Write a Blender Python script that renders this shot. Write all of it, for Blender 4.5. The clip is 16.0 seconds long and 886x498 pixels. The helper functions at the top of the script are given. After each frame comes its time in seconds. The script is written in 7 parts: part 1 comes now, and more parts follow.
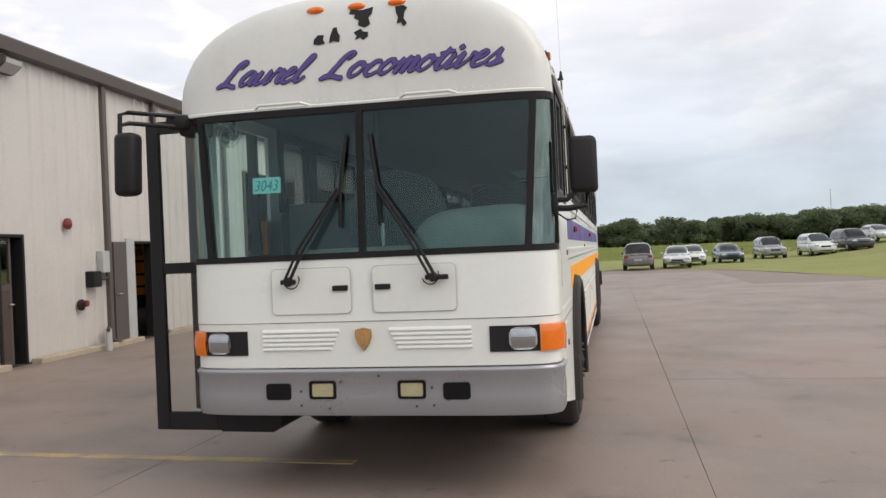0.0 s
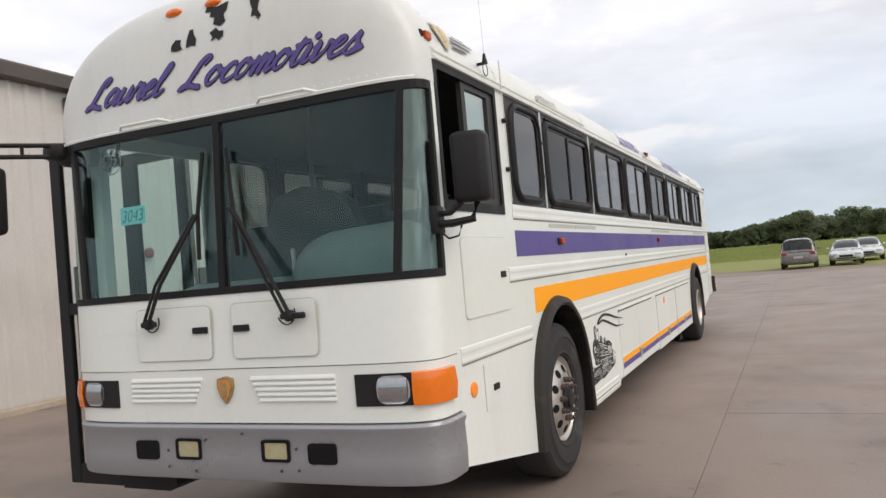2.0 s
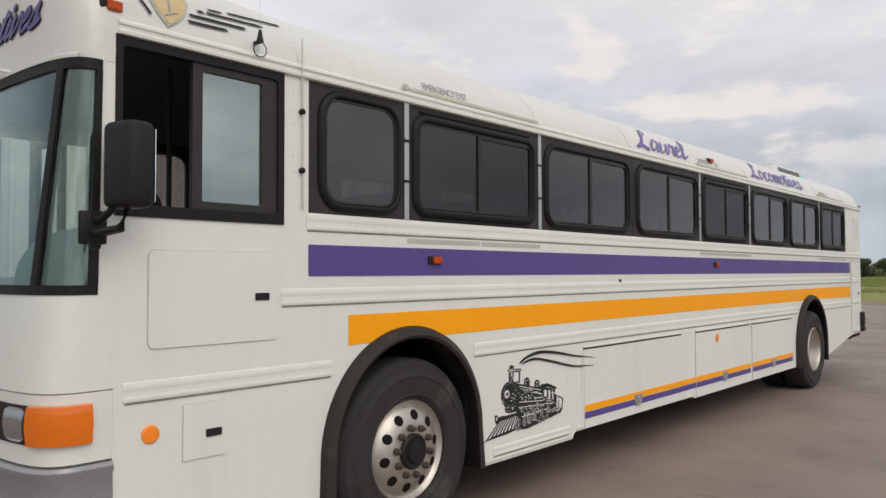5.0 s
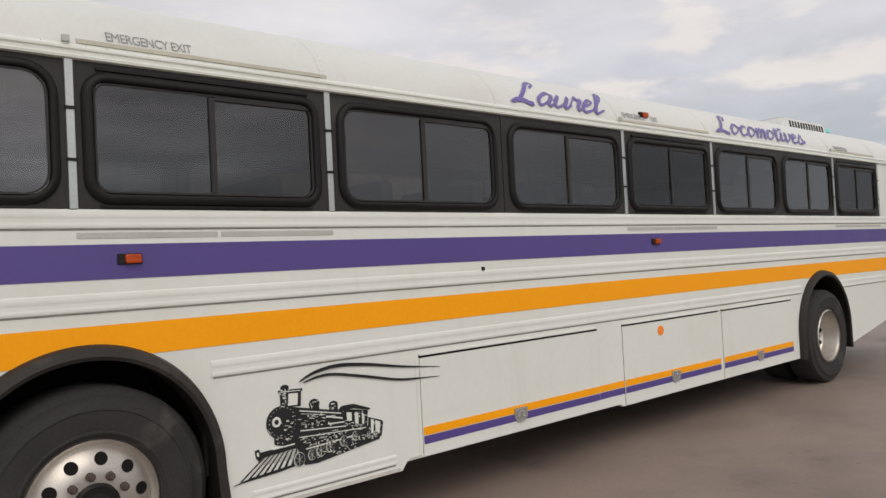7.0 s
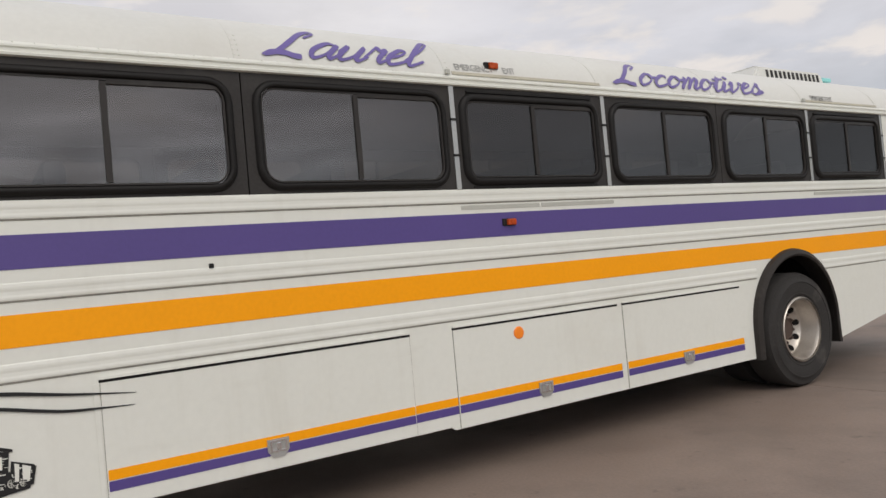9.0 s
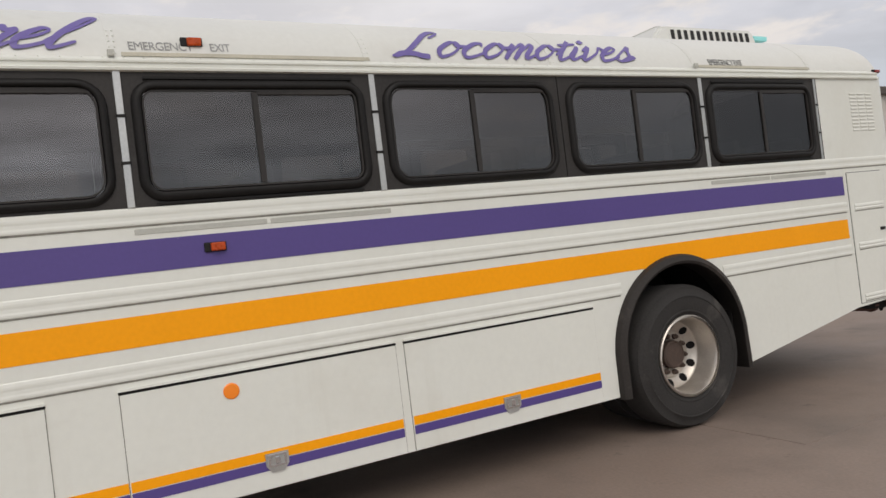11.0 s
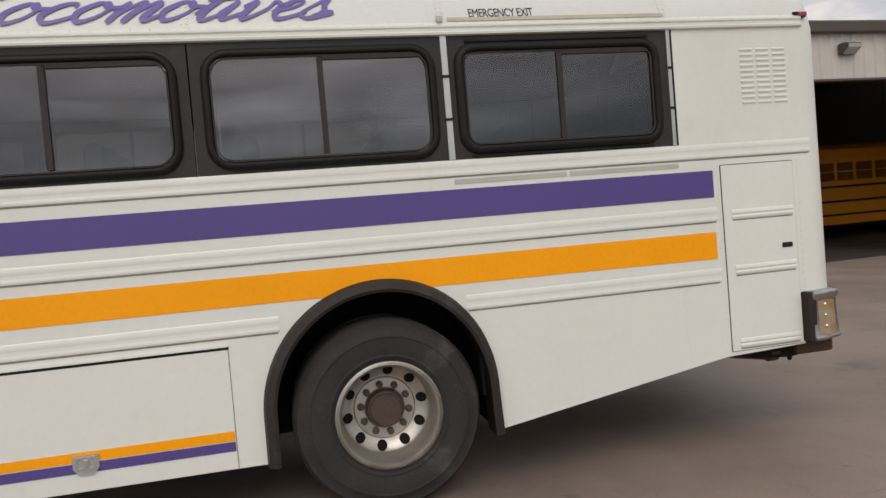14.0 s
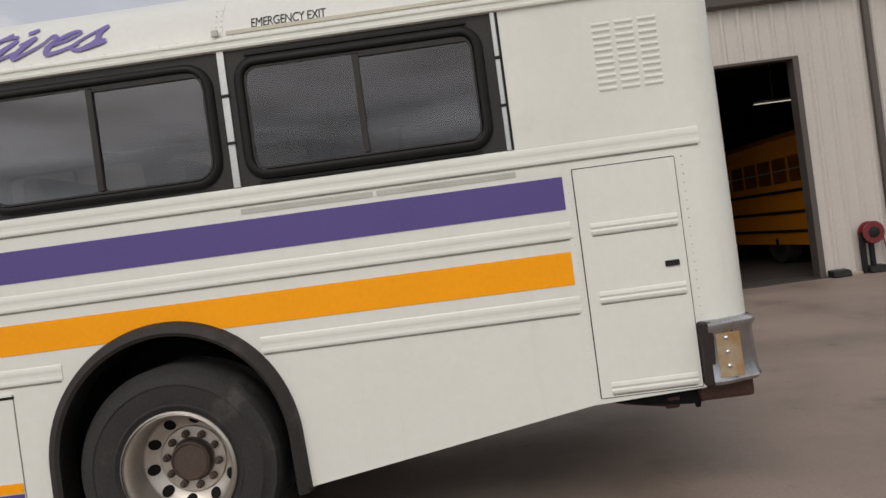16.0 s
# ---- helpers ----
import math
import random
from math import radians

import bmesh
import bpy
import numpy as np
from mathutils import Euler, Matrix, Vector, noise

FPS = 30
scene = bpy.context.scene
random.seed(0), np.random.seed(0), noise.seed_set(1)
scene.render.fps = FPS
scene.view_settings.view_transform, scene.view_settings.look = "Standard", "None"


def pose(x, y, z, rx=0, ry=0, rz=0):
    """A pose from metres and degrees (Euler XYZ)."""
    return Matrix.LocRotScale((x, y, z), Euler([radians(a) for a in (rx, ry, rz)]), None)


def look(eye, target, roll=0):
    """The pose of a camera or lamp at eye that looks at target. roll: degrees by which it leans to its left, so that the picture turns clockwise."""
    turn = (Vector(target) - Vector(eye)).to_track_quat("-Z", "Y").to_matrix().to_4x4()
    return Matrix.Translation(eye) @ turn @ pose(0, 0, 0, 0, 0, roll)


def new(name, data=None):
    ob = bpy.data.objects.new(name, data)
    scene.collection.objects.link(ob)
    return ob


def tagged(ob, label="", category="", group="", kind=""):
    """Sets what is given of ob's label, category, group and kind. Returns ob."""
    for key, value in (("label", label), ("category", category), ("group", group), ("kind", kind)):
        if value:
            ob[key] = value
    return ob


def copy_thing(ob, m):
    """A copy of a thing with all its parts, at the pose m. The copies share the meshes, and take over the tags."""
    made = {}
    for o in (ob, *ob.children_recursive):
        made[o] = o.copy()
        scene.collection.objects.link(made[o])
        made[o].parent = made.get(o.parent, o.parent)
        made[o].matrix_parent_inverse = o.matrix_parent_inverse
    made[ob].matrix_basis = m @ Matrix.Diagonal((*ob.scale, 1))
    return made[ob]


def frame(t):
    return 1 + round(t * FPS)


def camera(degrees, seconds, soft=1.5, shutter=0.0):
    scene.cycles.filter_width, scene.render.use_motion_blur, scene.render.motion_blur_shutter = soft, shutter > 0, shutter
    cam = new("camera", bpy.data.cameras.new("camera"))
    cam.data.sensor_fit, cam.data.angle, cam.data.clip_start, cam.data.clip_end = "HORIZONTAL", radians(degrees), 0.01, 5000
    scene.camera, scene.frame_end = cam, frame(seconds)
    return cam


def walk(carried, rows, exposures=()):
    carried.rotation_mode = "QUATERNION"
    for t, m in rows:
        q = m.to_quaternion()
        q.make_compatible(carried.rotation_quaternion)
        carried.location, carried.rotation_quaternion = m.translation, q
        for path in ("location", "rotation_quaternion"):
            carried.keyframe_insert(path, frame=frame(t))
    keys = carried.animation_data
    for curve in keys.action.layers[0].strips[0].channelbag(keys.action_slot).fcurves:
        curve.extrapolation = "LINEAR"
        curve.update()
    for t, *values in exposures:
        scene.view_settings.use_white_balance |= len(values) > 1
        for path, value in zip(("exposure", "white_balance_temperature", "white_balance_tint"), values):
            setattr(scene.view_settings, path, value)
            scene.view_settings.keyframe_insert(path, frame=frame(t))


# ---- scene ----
cam = camera(61.9, 16.0)
PATH = [
    (0, (1.556, -4.752, 1.555), (1.109, -2.803, 1.561), -2.5),
    (0.5, (1.885, -4.458, 1.566), (1.356, -2.531, 1.629), -2.4),
    (1, (2.253, -4.144, 1.564), (1.634, -2.245, 1.658), -2.8),
    (1.5, (2.561, -3.771, 1.568), (1.827, -1.911, 1.628), -2.9),
    (2, (2.818, -3.393, 1.568), (1.961, -1.587, 1.622), -5.0),
    (2.5, (3.048, -2.966, 1.562), (2.031, -1.244, 1.558), -4.9),
    (3, (3.344, -2.604, 1.594), (2.302, -0.898, 1.647), -5.4),
    (3.5, (3.69, -2.426, 1.625), (2.557, -0.778, 1.613), -4.5),
    (3.7, (3.839, -2.343, 1.604), (2.697, -0.702, 1.648), -2.9),
    (5.8, (4.595, -0.495, 1.624), (3.162, 0.9, 1.674), -1.4),
    (6, (4.678, -0.263, 1.604), (3.254, 1.141, 1.645), -3.0),
    (6.5, (4.858, 0.301, 1.574), (3.348, 1.611, 1.598), -2.3),
    (7, (4.956, 0.866, 1.588), (3.433, 2.162, 1.633), -3.0),
    (7.5, (5.103, 1.497, 1.583), (3.516, 2.713, 1.609), -2.5),
    (8, (5.186, 2.091, 1.579), (3.577, 3.277, 1.637), -3.8),
    (8.5, (5.317, 2.689, 1.513), (3.648, 3.791, 1.538), -5.0),
    (9, (5.334, 3.263, 1.436), (3.655, 4.349, 1.482), -5.2),
    (9.2, (5.423, 3.567, 1.542), (3.719, 4.614, 1.568), -5.6),
    (11.3, (5.292, 5.992, 1.507), (3.522, 6.922, 1.524), -6.7),
    (11.5, (5.345, 6.221, 1.477), (3.546, 7.093, 1.509), -5.2),
    (12, (5.337, 6.844, 1.613), (3.51, 7.659, 1.616), -4.9),
    (12.5, (5.347, 7.455, 1.517), (3.502, 8.225, 1.557), -5.3),
    (13, (5.378, 8.049, 1.62), (3.482, 8.685, 1.591), -3.1),
    (13.5, (5.418, 8.728, 1.638), (3.486, 9.246, 1.607), -4.5),
    (14, (5.349, 9.294, 1.592), (3.399, 9.736, 1.52), -4.8),
    (14.5, (5.286, 9.958, 1.552), (3.316, 10.306, 1.561), -6.6),
    (15, (5.18, 10.482, 1.555), (3.195, 10.717, 1.584), -5.5),
    (15.5, (5.074, 10.984, 1.539), (3.084, 11.166, 1.623), -7.2),
    (16, (5.008, 11.478, 1.514), (3.01, 11.406, 1.501), -7.6),
]
EXPOSURES = [(0.0, 0.35, 6800, 10), (1.5, 0.36, 6800, 10), (2.0, 0.33, 6800, 10.1), (2.5, 0.19, 6800, 10.2), (3.0, 0.04, 6800, 10.4), (3.5, 0.05, 6800, 10.5), (5.9, -0.09, 6900, 11), (16.0, -0.10, 6950, 11)]
walk(cam, [(t, look(eye, target, roll)) for t, eye, target, roll in PATH], EXPOSURES)

# ---- world, sun ----
world = bpy.data.worlds.new("sky_world")
scene.world = world
world.use_nodes = True
wn, wl = world.node_tree.nodes, world.node_tree.links
wn.clear()


def wnode(kind, **values):
    n = wn.new(kind)
    for key, value in values.items():
        n.inputs[key].default_value = value
    return n


w_out = wn.new("ShaderNodeOutputWorld")
w_sky = wn.new("ShaderNodeTexSky")
w_sky.sky_type = "NISHITA"
w_sky.sun_disc = False
SUN_ELEVATION, SUN_ROTATION = radians(43), radians(105.5)
w_sky.sun_elevation, w_sky.sun_rotation = SUN_ELEVATION, SUN_ROTATION
w_bg_sky = wnode("ShaderNodeBackground", Strength=0.10)
wl.new(w_sky.outputs[0], w_bg_sky.inputs[0])
w_co = wn.new("ShaderNodeTexCoord")
w_sep = wn.new("ShaderNodeSeparateXYZ")
wl.new(w_co.outputs["Generated"], w_sep.inputs[0])
# clouds lie on a flat layer: direction over height
w_h = wn.new("ShaderNodeMath"); w_h.operation = "MAXIMUM"; w_h.inputs[1].default_value = 0.0
wl.new(w_sep.outputs["Z"], w_h.inputs[0])
w_h2 = wn.new("ShaderNodeMath"); w_h2.operation = "ADD"; w_h2.inputs[1].default_value = 0.16
wl.new(w_h.outputs[0], w_h2.inputs[0])
w_u = wn.new("ShaderNodeMath"); w_u.operation = "DIVIDE"
w_v = wn.new("ShaderNodeMath"); w_v.operation = "DIVIDE"
wl.new(w_sep.outputs["X"], w_u.inputs[0]); wl.new(w_h2.outputs[0], w_u.inputs[1])
wl.new(w_sep.outputs["Y"], w_v.inputs[0]); wl.new(w_h2.outputs[0], w_v.inputs[1])
w_cmb = wnode("ShaderNodeCombineXYZ", Z=0.37)
wl.new(w_u.outputs[0], w_cmb.inputs[0]); wl.new(w_v.outputs[0], w_cmb.inputs[1])
w_noise = wnode("ShaderNodeTexNoise", Scale=0.75, Detail=5.0, Roughness=0.48, Distortion=0.2)
wl.new(w_cmb.outputs[0], w_noise.inputs["Vector"])
w_ramp = wn.new("ShaderNodeValToRGB")
w_ramp.color_ramp.elements[0].position, w_ramp.color_ramp.elements[0].color = 0.36, (0.48, 0.52, 0.60, 1)
w_ramp.color_ramp.elements[1].position, w_ramp.color_ramp.elements[1].color = 0.63, (0.90, 0.905, 0.925, 1)
w_mid = w_ramp.color_ramp.elements.new(0.50); w_mid.color = (0.72, 0.74, 0.80, 1)
wl.new(w_noise.outputs[0], w_ramp.inputs[0])
# towards the horizon: a pale blue-grey band, broken cloud above it
w_hz = wn.new("ShaderNodeMapRange")
w_hz.inputs["From Min"].default_value, w_hz.inputs["From Max"].default_value = 0.20, 0.52
w_hz.inputs["To Min"].default_value, w_hz.inputs["To Max"].default_value = 0.95, 0.0
wl.new(w_h.outputs[0], w_hz.inputs["Value"])
w_str = wn.new("ShaderNodeMapping"); w_str.inputs["Scale"].default_value = (1.0, 1.0, 2.9)
wl.new(w_co.outputs["Generated"], w_str.inputs[0])
w_band = wnode("ShaderNodeTexNoise", Scale=3.1, Detail=8.0, Roughness=0.56, Distortion=0.25)
wl.new(w_str.outputs[0], w_band.inputs["Vector"])
w_low = wn.new("ShaderNodeValToRGB")
w_low.color_ramp.elements[0].position, w_low.color_ramp.elements[0].color = 0.0, (0.445, 0.517, 0.59, 1)
w_low.color_ramp.elements[1].position, w_low.color_ramp.elements[1].color = 0.42, (0.69, 0.70, 0.785, 1)
for at, tone in ((0.10, (0.47, 0.542, 0.635, 1)), (0.20, (0.61, 0.645, 0.73, 1))):
    w_low.color_ramp.elements.new(at).color = tone
wl.new(w_h.outputs[0], w_low.inputs[0])
# grey undersides and bright rims of the broken cloud, most of it west of north
w_tone = wn.new("ShaderNodeMapRange")
w_tone.inputs["From Min"].default_value, w_tone.inputs["From Max"].default_value = 0.38, 0.62
w_tone.inputs["To Min"].default_value, w_tone.inputs["To Max"].default_value = 0.87, 1.12
wl.new(w_band.outputs[0], w_tone.inputs["Value"])
w_shade = wn.new("ShaderNodeVectorMath"); w_shade.operation = "SCALE"
wl.new(w_low.outputs[0], w_shade.inputs[0])
# brighter thin cloud in long banks on the sun's side
w_side = wn.new("ShaderNodeVectorMath"); w_side.operation = "DOT_PRODUCT"
w_side.inputs[1].default_value = (math.sin(SUN_ROTATION), math.cos(SUN_ROTATION), 0.0)
wl.new(w_co.outputs["Generated"], w_side.inputs[0])
w_near = wn.new("ShaderNodeMapRange"); w_near.interpolation_type = "SMOOTHSTEP"
w_near.inputs["From Min"].default_value, w_near.inputs["From Max"].default_value = 0.52, 0.94
wl.new(w_side.outputs["Value"], w_near.inputs["Value"])
w_lay = wn.new("ShaderNodeMapping"); w_lay.inputs["Scale"].default_value = (1.0, 1.0, 6.5)
wl.new(w_co.outputs["Generated"], w_lay.inputs[0])
w_bank = wnode("ShaderNodeTexNoise", Scale=2.6, Detail=6.0, Roughness=0.6, Distortion=0.4)
wl.new(w_lay.outputs[0], w_bank.inputs["Vector"])
w_lit = wn.new("ShaderNodeMapRange")
w_lit.inputs["From Min"].default_value, w_lit.inputs["From Max"].default_value = 0.36, 0.66
w_lit.inputs["To Min"].default_value, w_lit.inputs["To Max"].default_value = 1.0, 2.5
wl.new(w_bank.outputs[0], w_lit.inputs["Value"])
w_gain = wn.new("ShaderNodeMixRGB")
wl.new(w_near.outputs[0], w_gain.inputs["Fac"]); wl.new(w_tone.outputs[0], w_gain.inputs["Color1"]); wl.new(w_lit.outputs[0], w_gain.inputs["Color2"])
wl.new(w_gain.outputs[0], w_shade.inputs["Scale"])
w_puff = wnode("ShaderNodeTexNoise", Scale=7.5, Detail=9.0, Roughness=0.52, Distortion=0.15)
wl.new(w_str.outputs[0], w_puff.inputs["Vector"])
w_rim = wn.new("ShaderNodeMapRange"); w_rim.interpolation_type = "SMOOTHSTEP"
w_rim.inputs["From Min"].default_value, w_rim.inputs["From Max"].default_value = 0.50, 0.64
wl.new(w_puff.outputs[0], w_rim.inputs["Value"])
w_where = wn.new("ShaderNodeMapRange"); w_where.interpolation_type = "SMOOTHSTEP"
w_where.inputs["From Min"].default_value, w_where.inputs["From Max"].default_value = 0.07, 0.17
wl.new(w_h.outputs[0], w_where.inputs["Value"])
w_west = wn.new("ShaderNodeMapRange"); w_west.interpolation_type = "SMOOTHSTEP"
w_west.inputs["From Min"].default_value, w_west.inputs["From Max"].default_value = 0.15, -0.45
w_west.inputs["To Min"].default_value, w_west.inputs["To Max"].default_value = 0.25, 0.85
wl.new(w_sep.outputs["X"], w_west.inputs["Value"])
w_f1 = wn.new("ShaderNodeMath"); w_f1.operation = "MULTIPLY"
w_f2 = wn.new("ShaderNodeMath"); w_f2.operation = "MULTIPLY"
wl.new(w_rim.outputs[0], w_f1.inputs[0]); wl.new(w_where.outputs[0], w_f1.inputs[1])
wl.new(w_f1.outputs[0], w_f2.inputs[0]); wl.new(w_west.outputs[0], w_f2.inputs[1])
w_cumulus = wn.new("ShaderNodeMixRGB"); w_cumulus.inputs["Color2"].default_value = (0.86, 0.83, 0.82, 1)
wl.new(w_f2.outputs[0], w_cumulus.inputs["Fac"]); wl.new(w_shade.outputs[0], w_cumulus.inputs["Color1"])
w_mix = wn.new("ShaderNodeMixRGB")
wl.new(w_cumulus.outputs[0], w_mix.inputs["Color2"])
wl.new(w_hz.outputs[0], w_mix.inputs["Fac"]); wl.new(w_ramp.outputs[0], w_mix.inputs["Color1"])
w_bg_cloud = wnode("ShaderNodeBackground", Strength=1.05)
wl.new(w_mix.outputs[0], w_bg_cloud.inputs[0])
w_cover = wn.new("ShaderNodeMapRange")
w_cover.inputs["From Min"].default_value, w_cover.inputs["From Max"].default_value = 0.30, 0.42
w_cover.inputs["To Min"].default_value, w_cover.inputs["To Max"].default_value = 0.75, 1.0
wl.new(w_noise.outputs[0], w_cover.inputs["Value"])
w_join = wn.new("ShaderNodeMixShader")
wl.new(w_cover.outputs[0], w_join.inputs[0]); wl.new(w_bg_sky.outputs[0], w_join.inputs[1]); wl.new(w_bg_cloud.outputs[0], w_join.inputs[2])
wl.new(w_join.outputs[0], w_out.inputs[0])

sun_data = bpy.data.lights.new("sun", "SUN")
sun_data.energy, sun_data.angle, sun_data.color = 1.22, radians(40), (1.0, 0.97, 0.92)
sun = new("sun", sun_data)
sun_dir = Vector((math.cos(SUN_ELEVATION) * math.sin(SUN_ROTATION), math.cos(SUN_ELEVATION) * math.cos(SUN_ROTATION), math.sin(SUN_ELEVATION)))
sun.matrix_world = look(sun_dir * 60, (0, 0, 0))

# ---- materials ----
def material(name, color, rough=0.5, metal=0.0, vary=0.12, scale=3.0, fine=60.0, bump=0.0, dirt=None, dirt_at=(0.58, 0.75), spec=0.5, coat=0.0, per_object=0.0, streaks=None, spots=None):
    """Procedural paint, metal, rubber or stone: two scales of variation, optional stains and relief."""
    m = bpy.data.materials.new(name)
    m.use_nodes = True
    n, l = m.node_tree.nodes, m.node_tree.links
    b = n["Principled BSDF"]
    b.inputs["Roughness"].default_value, b.inputs["Metallic"].default_value = rough, metal
    b.inputs["Specular IOR Level"].default_value, b.inputs["Coat Weight"].default_value = spec, coat
    co = n.new("ShaderNodeTexCoord")
    where = n.new("ShaderNodeNewGeometry").outputs["Position"] if spots else co.outputs["Object"]
    big, small = n.new("ShaderNodeTexNoise"), n.new("ShaderNodeTexNoise")
    big.inputs["Scale"].default_value, big.inputs["Detail"].default_value = scale, 5
    small.inputs["Scale"].default_value, small.inputs["Detail"].default_value = fine, 4
    for t in (big, small):
        l.new(where, t.inputs["Vector"])
    add = n.new("ShaderNodeMath")
    add.operation = "ADD"
    l.new(big.outputs[0], add.inputs[0]); l.new(small.outputs[0], add.inputs[1])
    rng = n.new("ShaderNodeMapRange")
    rng.inputs["From Min"].default_value, rng.inputs["From Max"].default_value = 0.6, 1.4
    rng.inputs["To Min"].default_value, rng.inputs["To Max"].default_value = 1 - vary, 1 + vary
    l.new(add.outputs[0], rng.inputs["Value"])
    mul = n.new("ShaderNodeVectorMath")
    mul.operation = "SCALE"
    mul.inputs[0].default_value = color[:3]
    l.new(rng.outputs[0], mul.inputs["Scale"])
    last = mul.outputs[0]
    if per_object:
        info = n.new("ShaderNodeObjectInfo")
        r2 = n.new("ShaderNodeMapRange")
        r2.inputs["To Min"].default_value, r2.inputs["To Max"].default_value = 1 - per_object, 1 + per_object
        l.new(info.outputs["Random"], r2.inputs["Value"])
        m2 = n.new("ShaderNodeVectorMath"); m2.operation = "SCALE"
        l.new(last, m2.inputs[0]); l.new(r2.outputs[0], m2.inputs["Scale"])
        last = m2.outputs[0]
    if dirt:
        st = n.new("ShaderNodeTexNoise")
        st.inputs["Scale"].default_value, st.inputs["Detail"].default_value, st.inputs["Roughness"].default_value = scale * 0.6, 8, 0.65
        l.new(where, st.inputs["Vector"])
        r3 = n.new("ShaderNodeMapRange")
        r3.inputs["From Min"].default_value, r3.inputs["From Max"].default_value = dirt_at
        r3.inputs["To Max"].default_value = dirt[3]
        l.new(st.outputs[0], r3.inputs["Value"])
        mx = n.new("ShaderNodeMixRGB")
        mx.inputs["Color2"].default_value = (*dirt[:3], 1)
        l.new(r3.outputs[0], mx.inputs["Fac"]); l.new(last, mx.inputs["Color1"])
        last = mx.outputs[0]
    if streaks:
        # thin run marks, long in z, and scattered smudges
        for size, limits in (((7.0, 7.0, 0.55), (0.56, 0.74)), ((2.2, 2.2, 9.0), (0.60, 0.80))):
            mp, sn, r4, mx = n.new("ShaderNodeMapping"), n.new("ShaderNodeTexNoise"), n.new("ShaderNodeMapRange"), n.new("ShaderNodeMixRGB")
            mp.inputs["Scale"].default_value = size
            sn.inputs["Scale"].default_value, sn.inputs["Detail"].default_value, sn.inputs["Roughness"].default_value = 1.0, 6, 0.6
            r4.inputs["From Min"].default_value, r4.inputs["From Max"].default_value = limits
            r4.inputs["To Max"].default_value = streaks[3]
            mx.inputs["Color2"].default_value = (*streaks[:3], 1)
            l.new(co.outputs["Object"], mp.inputs[0]); l.new(mp.outputs[0], sn.inputs["Vector"]); l.new(sn.outputs[0], r4.inputs["Value"])
            l.new(r4.outputs[0], mx.inputs["Fac"]); l.new(last, mx.inputs["Color1"])
            last = mx.outputs[0]
    if spots:
        # oil drips and scuffs on a paved ground, two sizes
        for size, limits in ((1.1, (0.60, 0.74)), (4.5, (0.64, 0.72))):
            sn, r5, mx = n.new("ShaderNodeTexNoise"), n.new("ShaderNodeMapRange"), n.new("ShaderNodeMixRGB")
            sn.inputs["Scale"].default_value, sn.inputs["Detail"].default_value, sn.inputs["Roughness"].default_value = size, 6, 0.6
            r5.inputs["From Min"].default_value, r5.inputs["From Max"].default_value = limits
            r5.inputs["To Max"].default_value = spots[3]
            mx.inputs["Color2"].default_value = (*spots[:3], 1)
            l.new(where, sn.inputs["Vector"]); l.new(sn.outputs[0], r5.inputs["Value"])
            l.new(r5.outputs[0], mx.inputs["Fac"]); l.new(last, mx.inputs["Color1"])
            last = mx.outputs[0]
    l.new(last, b.inputs["Base Color"])
    rr = n.new("ShaderNodeMapRange")
    rr.inputs["From Min"].default_value, rr.inputs["From Max"].default_value = 0.3, 0.7
    rr.inputs["To Min"].default_value, rr.inputs["To Max"].default_value = max(0.02, rough * 0.8), min(1, rough * 1.2)
    l.new(big.outputs[0], rr.inputs["Value"]); l.new(rr.outputs[0], b.inputs["Roughness"])
    if bump:
        bp = n.new("ShaderNodeBump")
        bp.inputs["Strength"].default_value, bp.inputs["Distance"].default_value = 0.6, bump
        l.new(add.outputs[0], bp.inputs["Height"]); l.new(bp.outputs[0], b.inputs["Normal"])
    return m


def glass(name, tint, gloss_rough=0.02, face=0.035, sheen=(1, 1, 1), rise=4.0):
    """A pane: tinted see-through (tint: both faces together), with a gloss that grows towards the edge of sight."""
    m = bpy.data.materials.new(name)
    m.use_nodes = True
    n, l = m.node_tree.nodes, m.node_tree.links
    n.clear()
    out, mix = n.new("ShaderNodeOutputMaterial"), n.new("ShaderNodeMixShader")
    tr, gl, lw = n.new("ShaderNodeBsdfTransparent"), n.new("ShaderNodeBsdfGlossy"), n.new("ShaderNodeLayerWeight")
    tr.inputs[0].default_value = (*(c ** 0.5 for c in tint), 1)
    gl.inputs[0].default_value = (*sheen, 1)
    gl.inputs["Roughness"].default_value, lw.inputs["Blend"].default_value = gloss_rough, 0.5
    power, fr = n.new("ShaderNodeMath"), n.new("ShaderNodeMapRange")
    power.operation, power.inputs[1].default_value = "POWER", rise
    fr.inputs["To Min"].default_value, fr.inputs["To Max"].default_value = face, 1.0
    l.new(lw.outputs["Facing"], power.inputs[0]); l.new(power.outputs[0], fr.inputs["Value"])
    l.new(fr.outputs[0], mix.inputs[0]); l.new(tr.outputs[0], mix.inputs[1]); l.new(gl.outputs[0], mix.inputs[2])
    l.new(mix.outputs[0], out.inputs[0])
    return m


def glow(name, color, strength):
    m = bpy.data.materials.new(name)
    m.use_nodes = True
    b = m.node_tree.nodes["Principled BSDF"]
    b.inputs["Base Color"].default_value = (*color, 1)
    b.inputs["Emission Color"].default_value, b.inputs["Emission Strength"].default_value = (*color, 1), strength
    return m


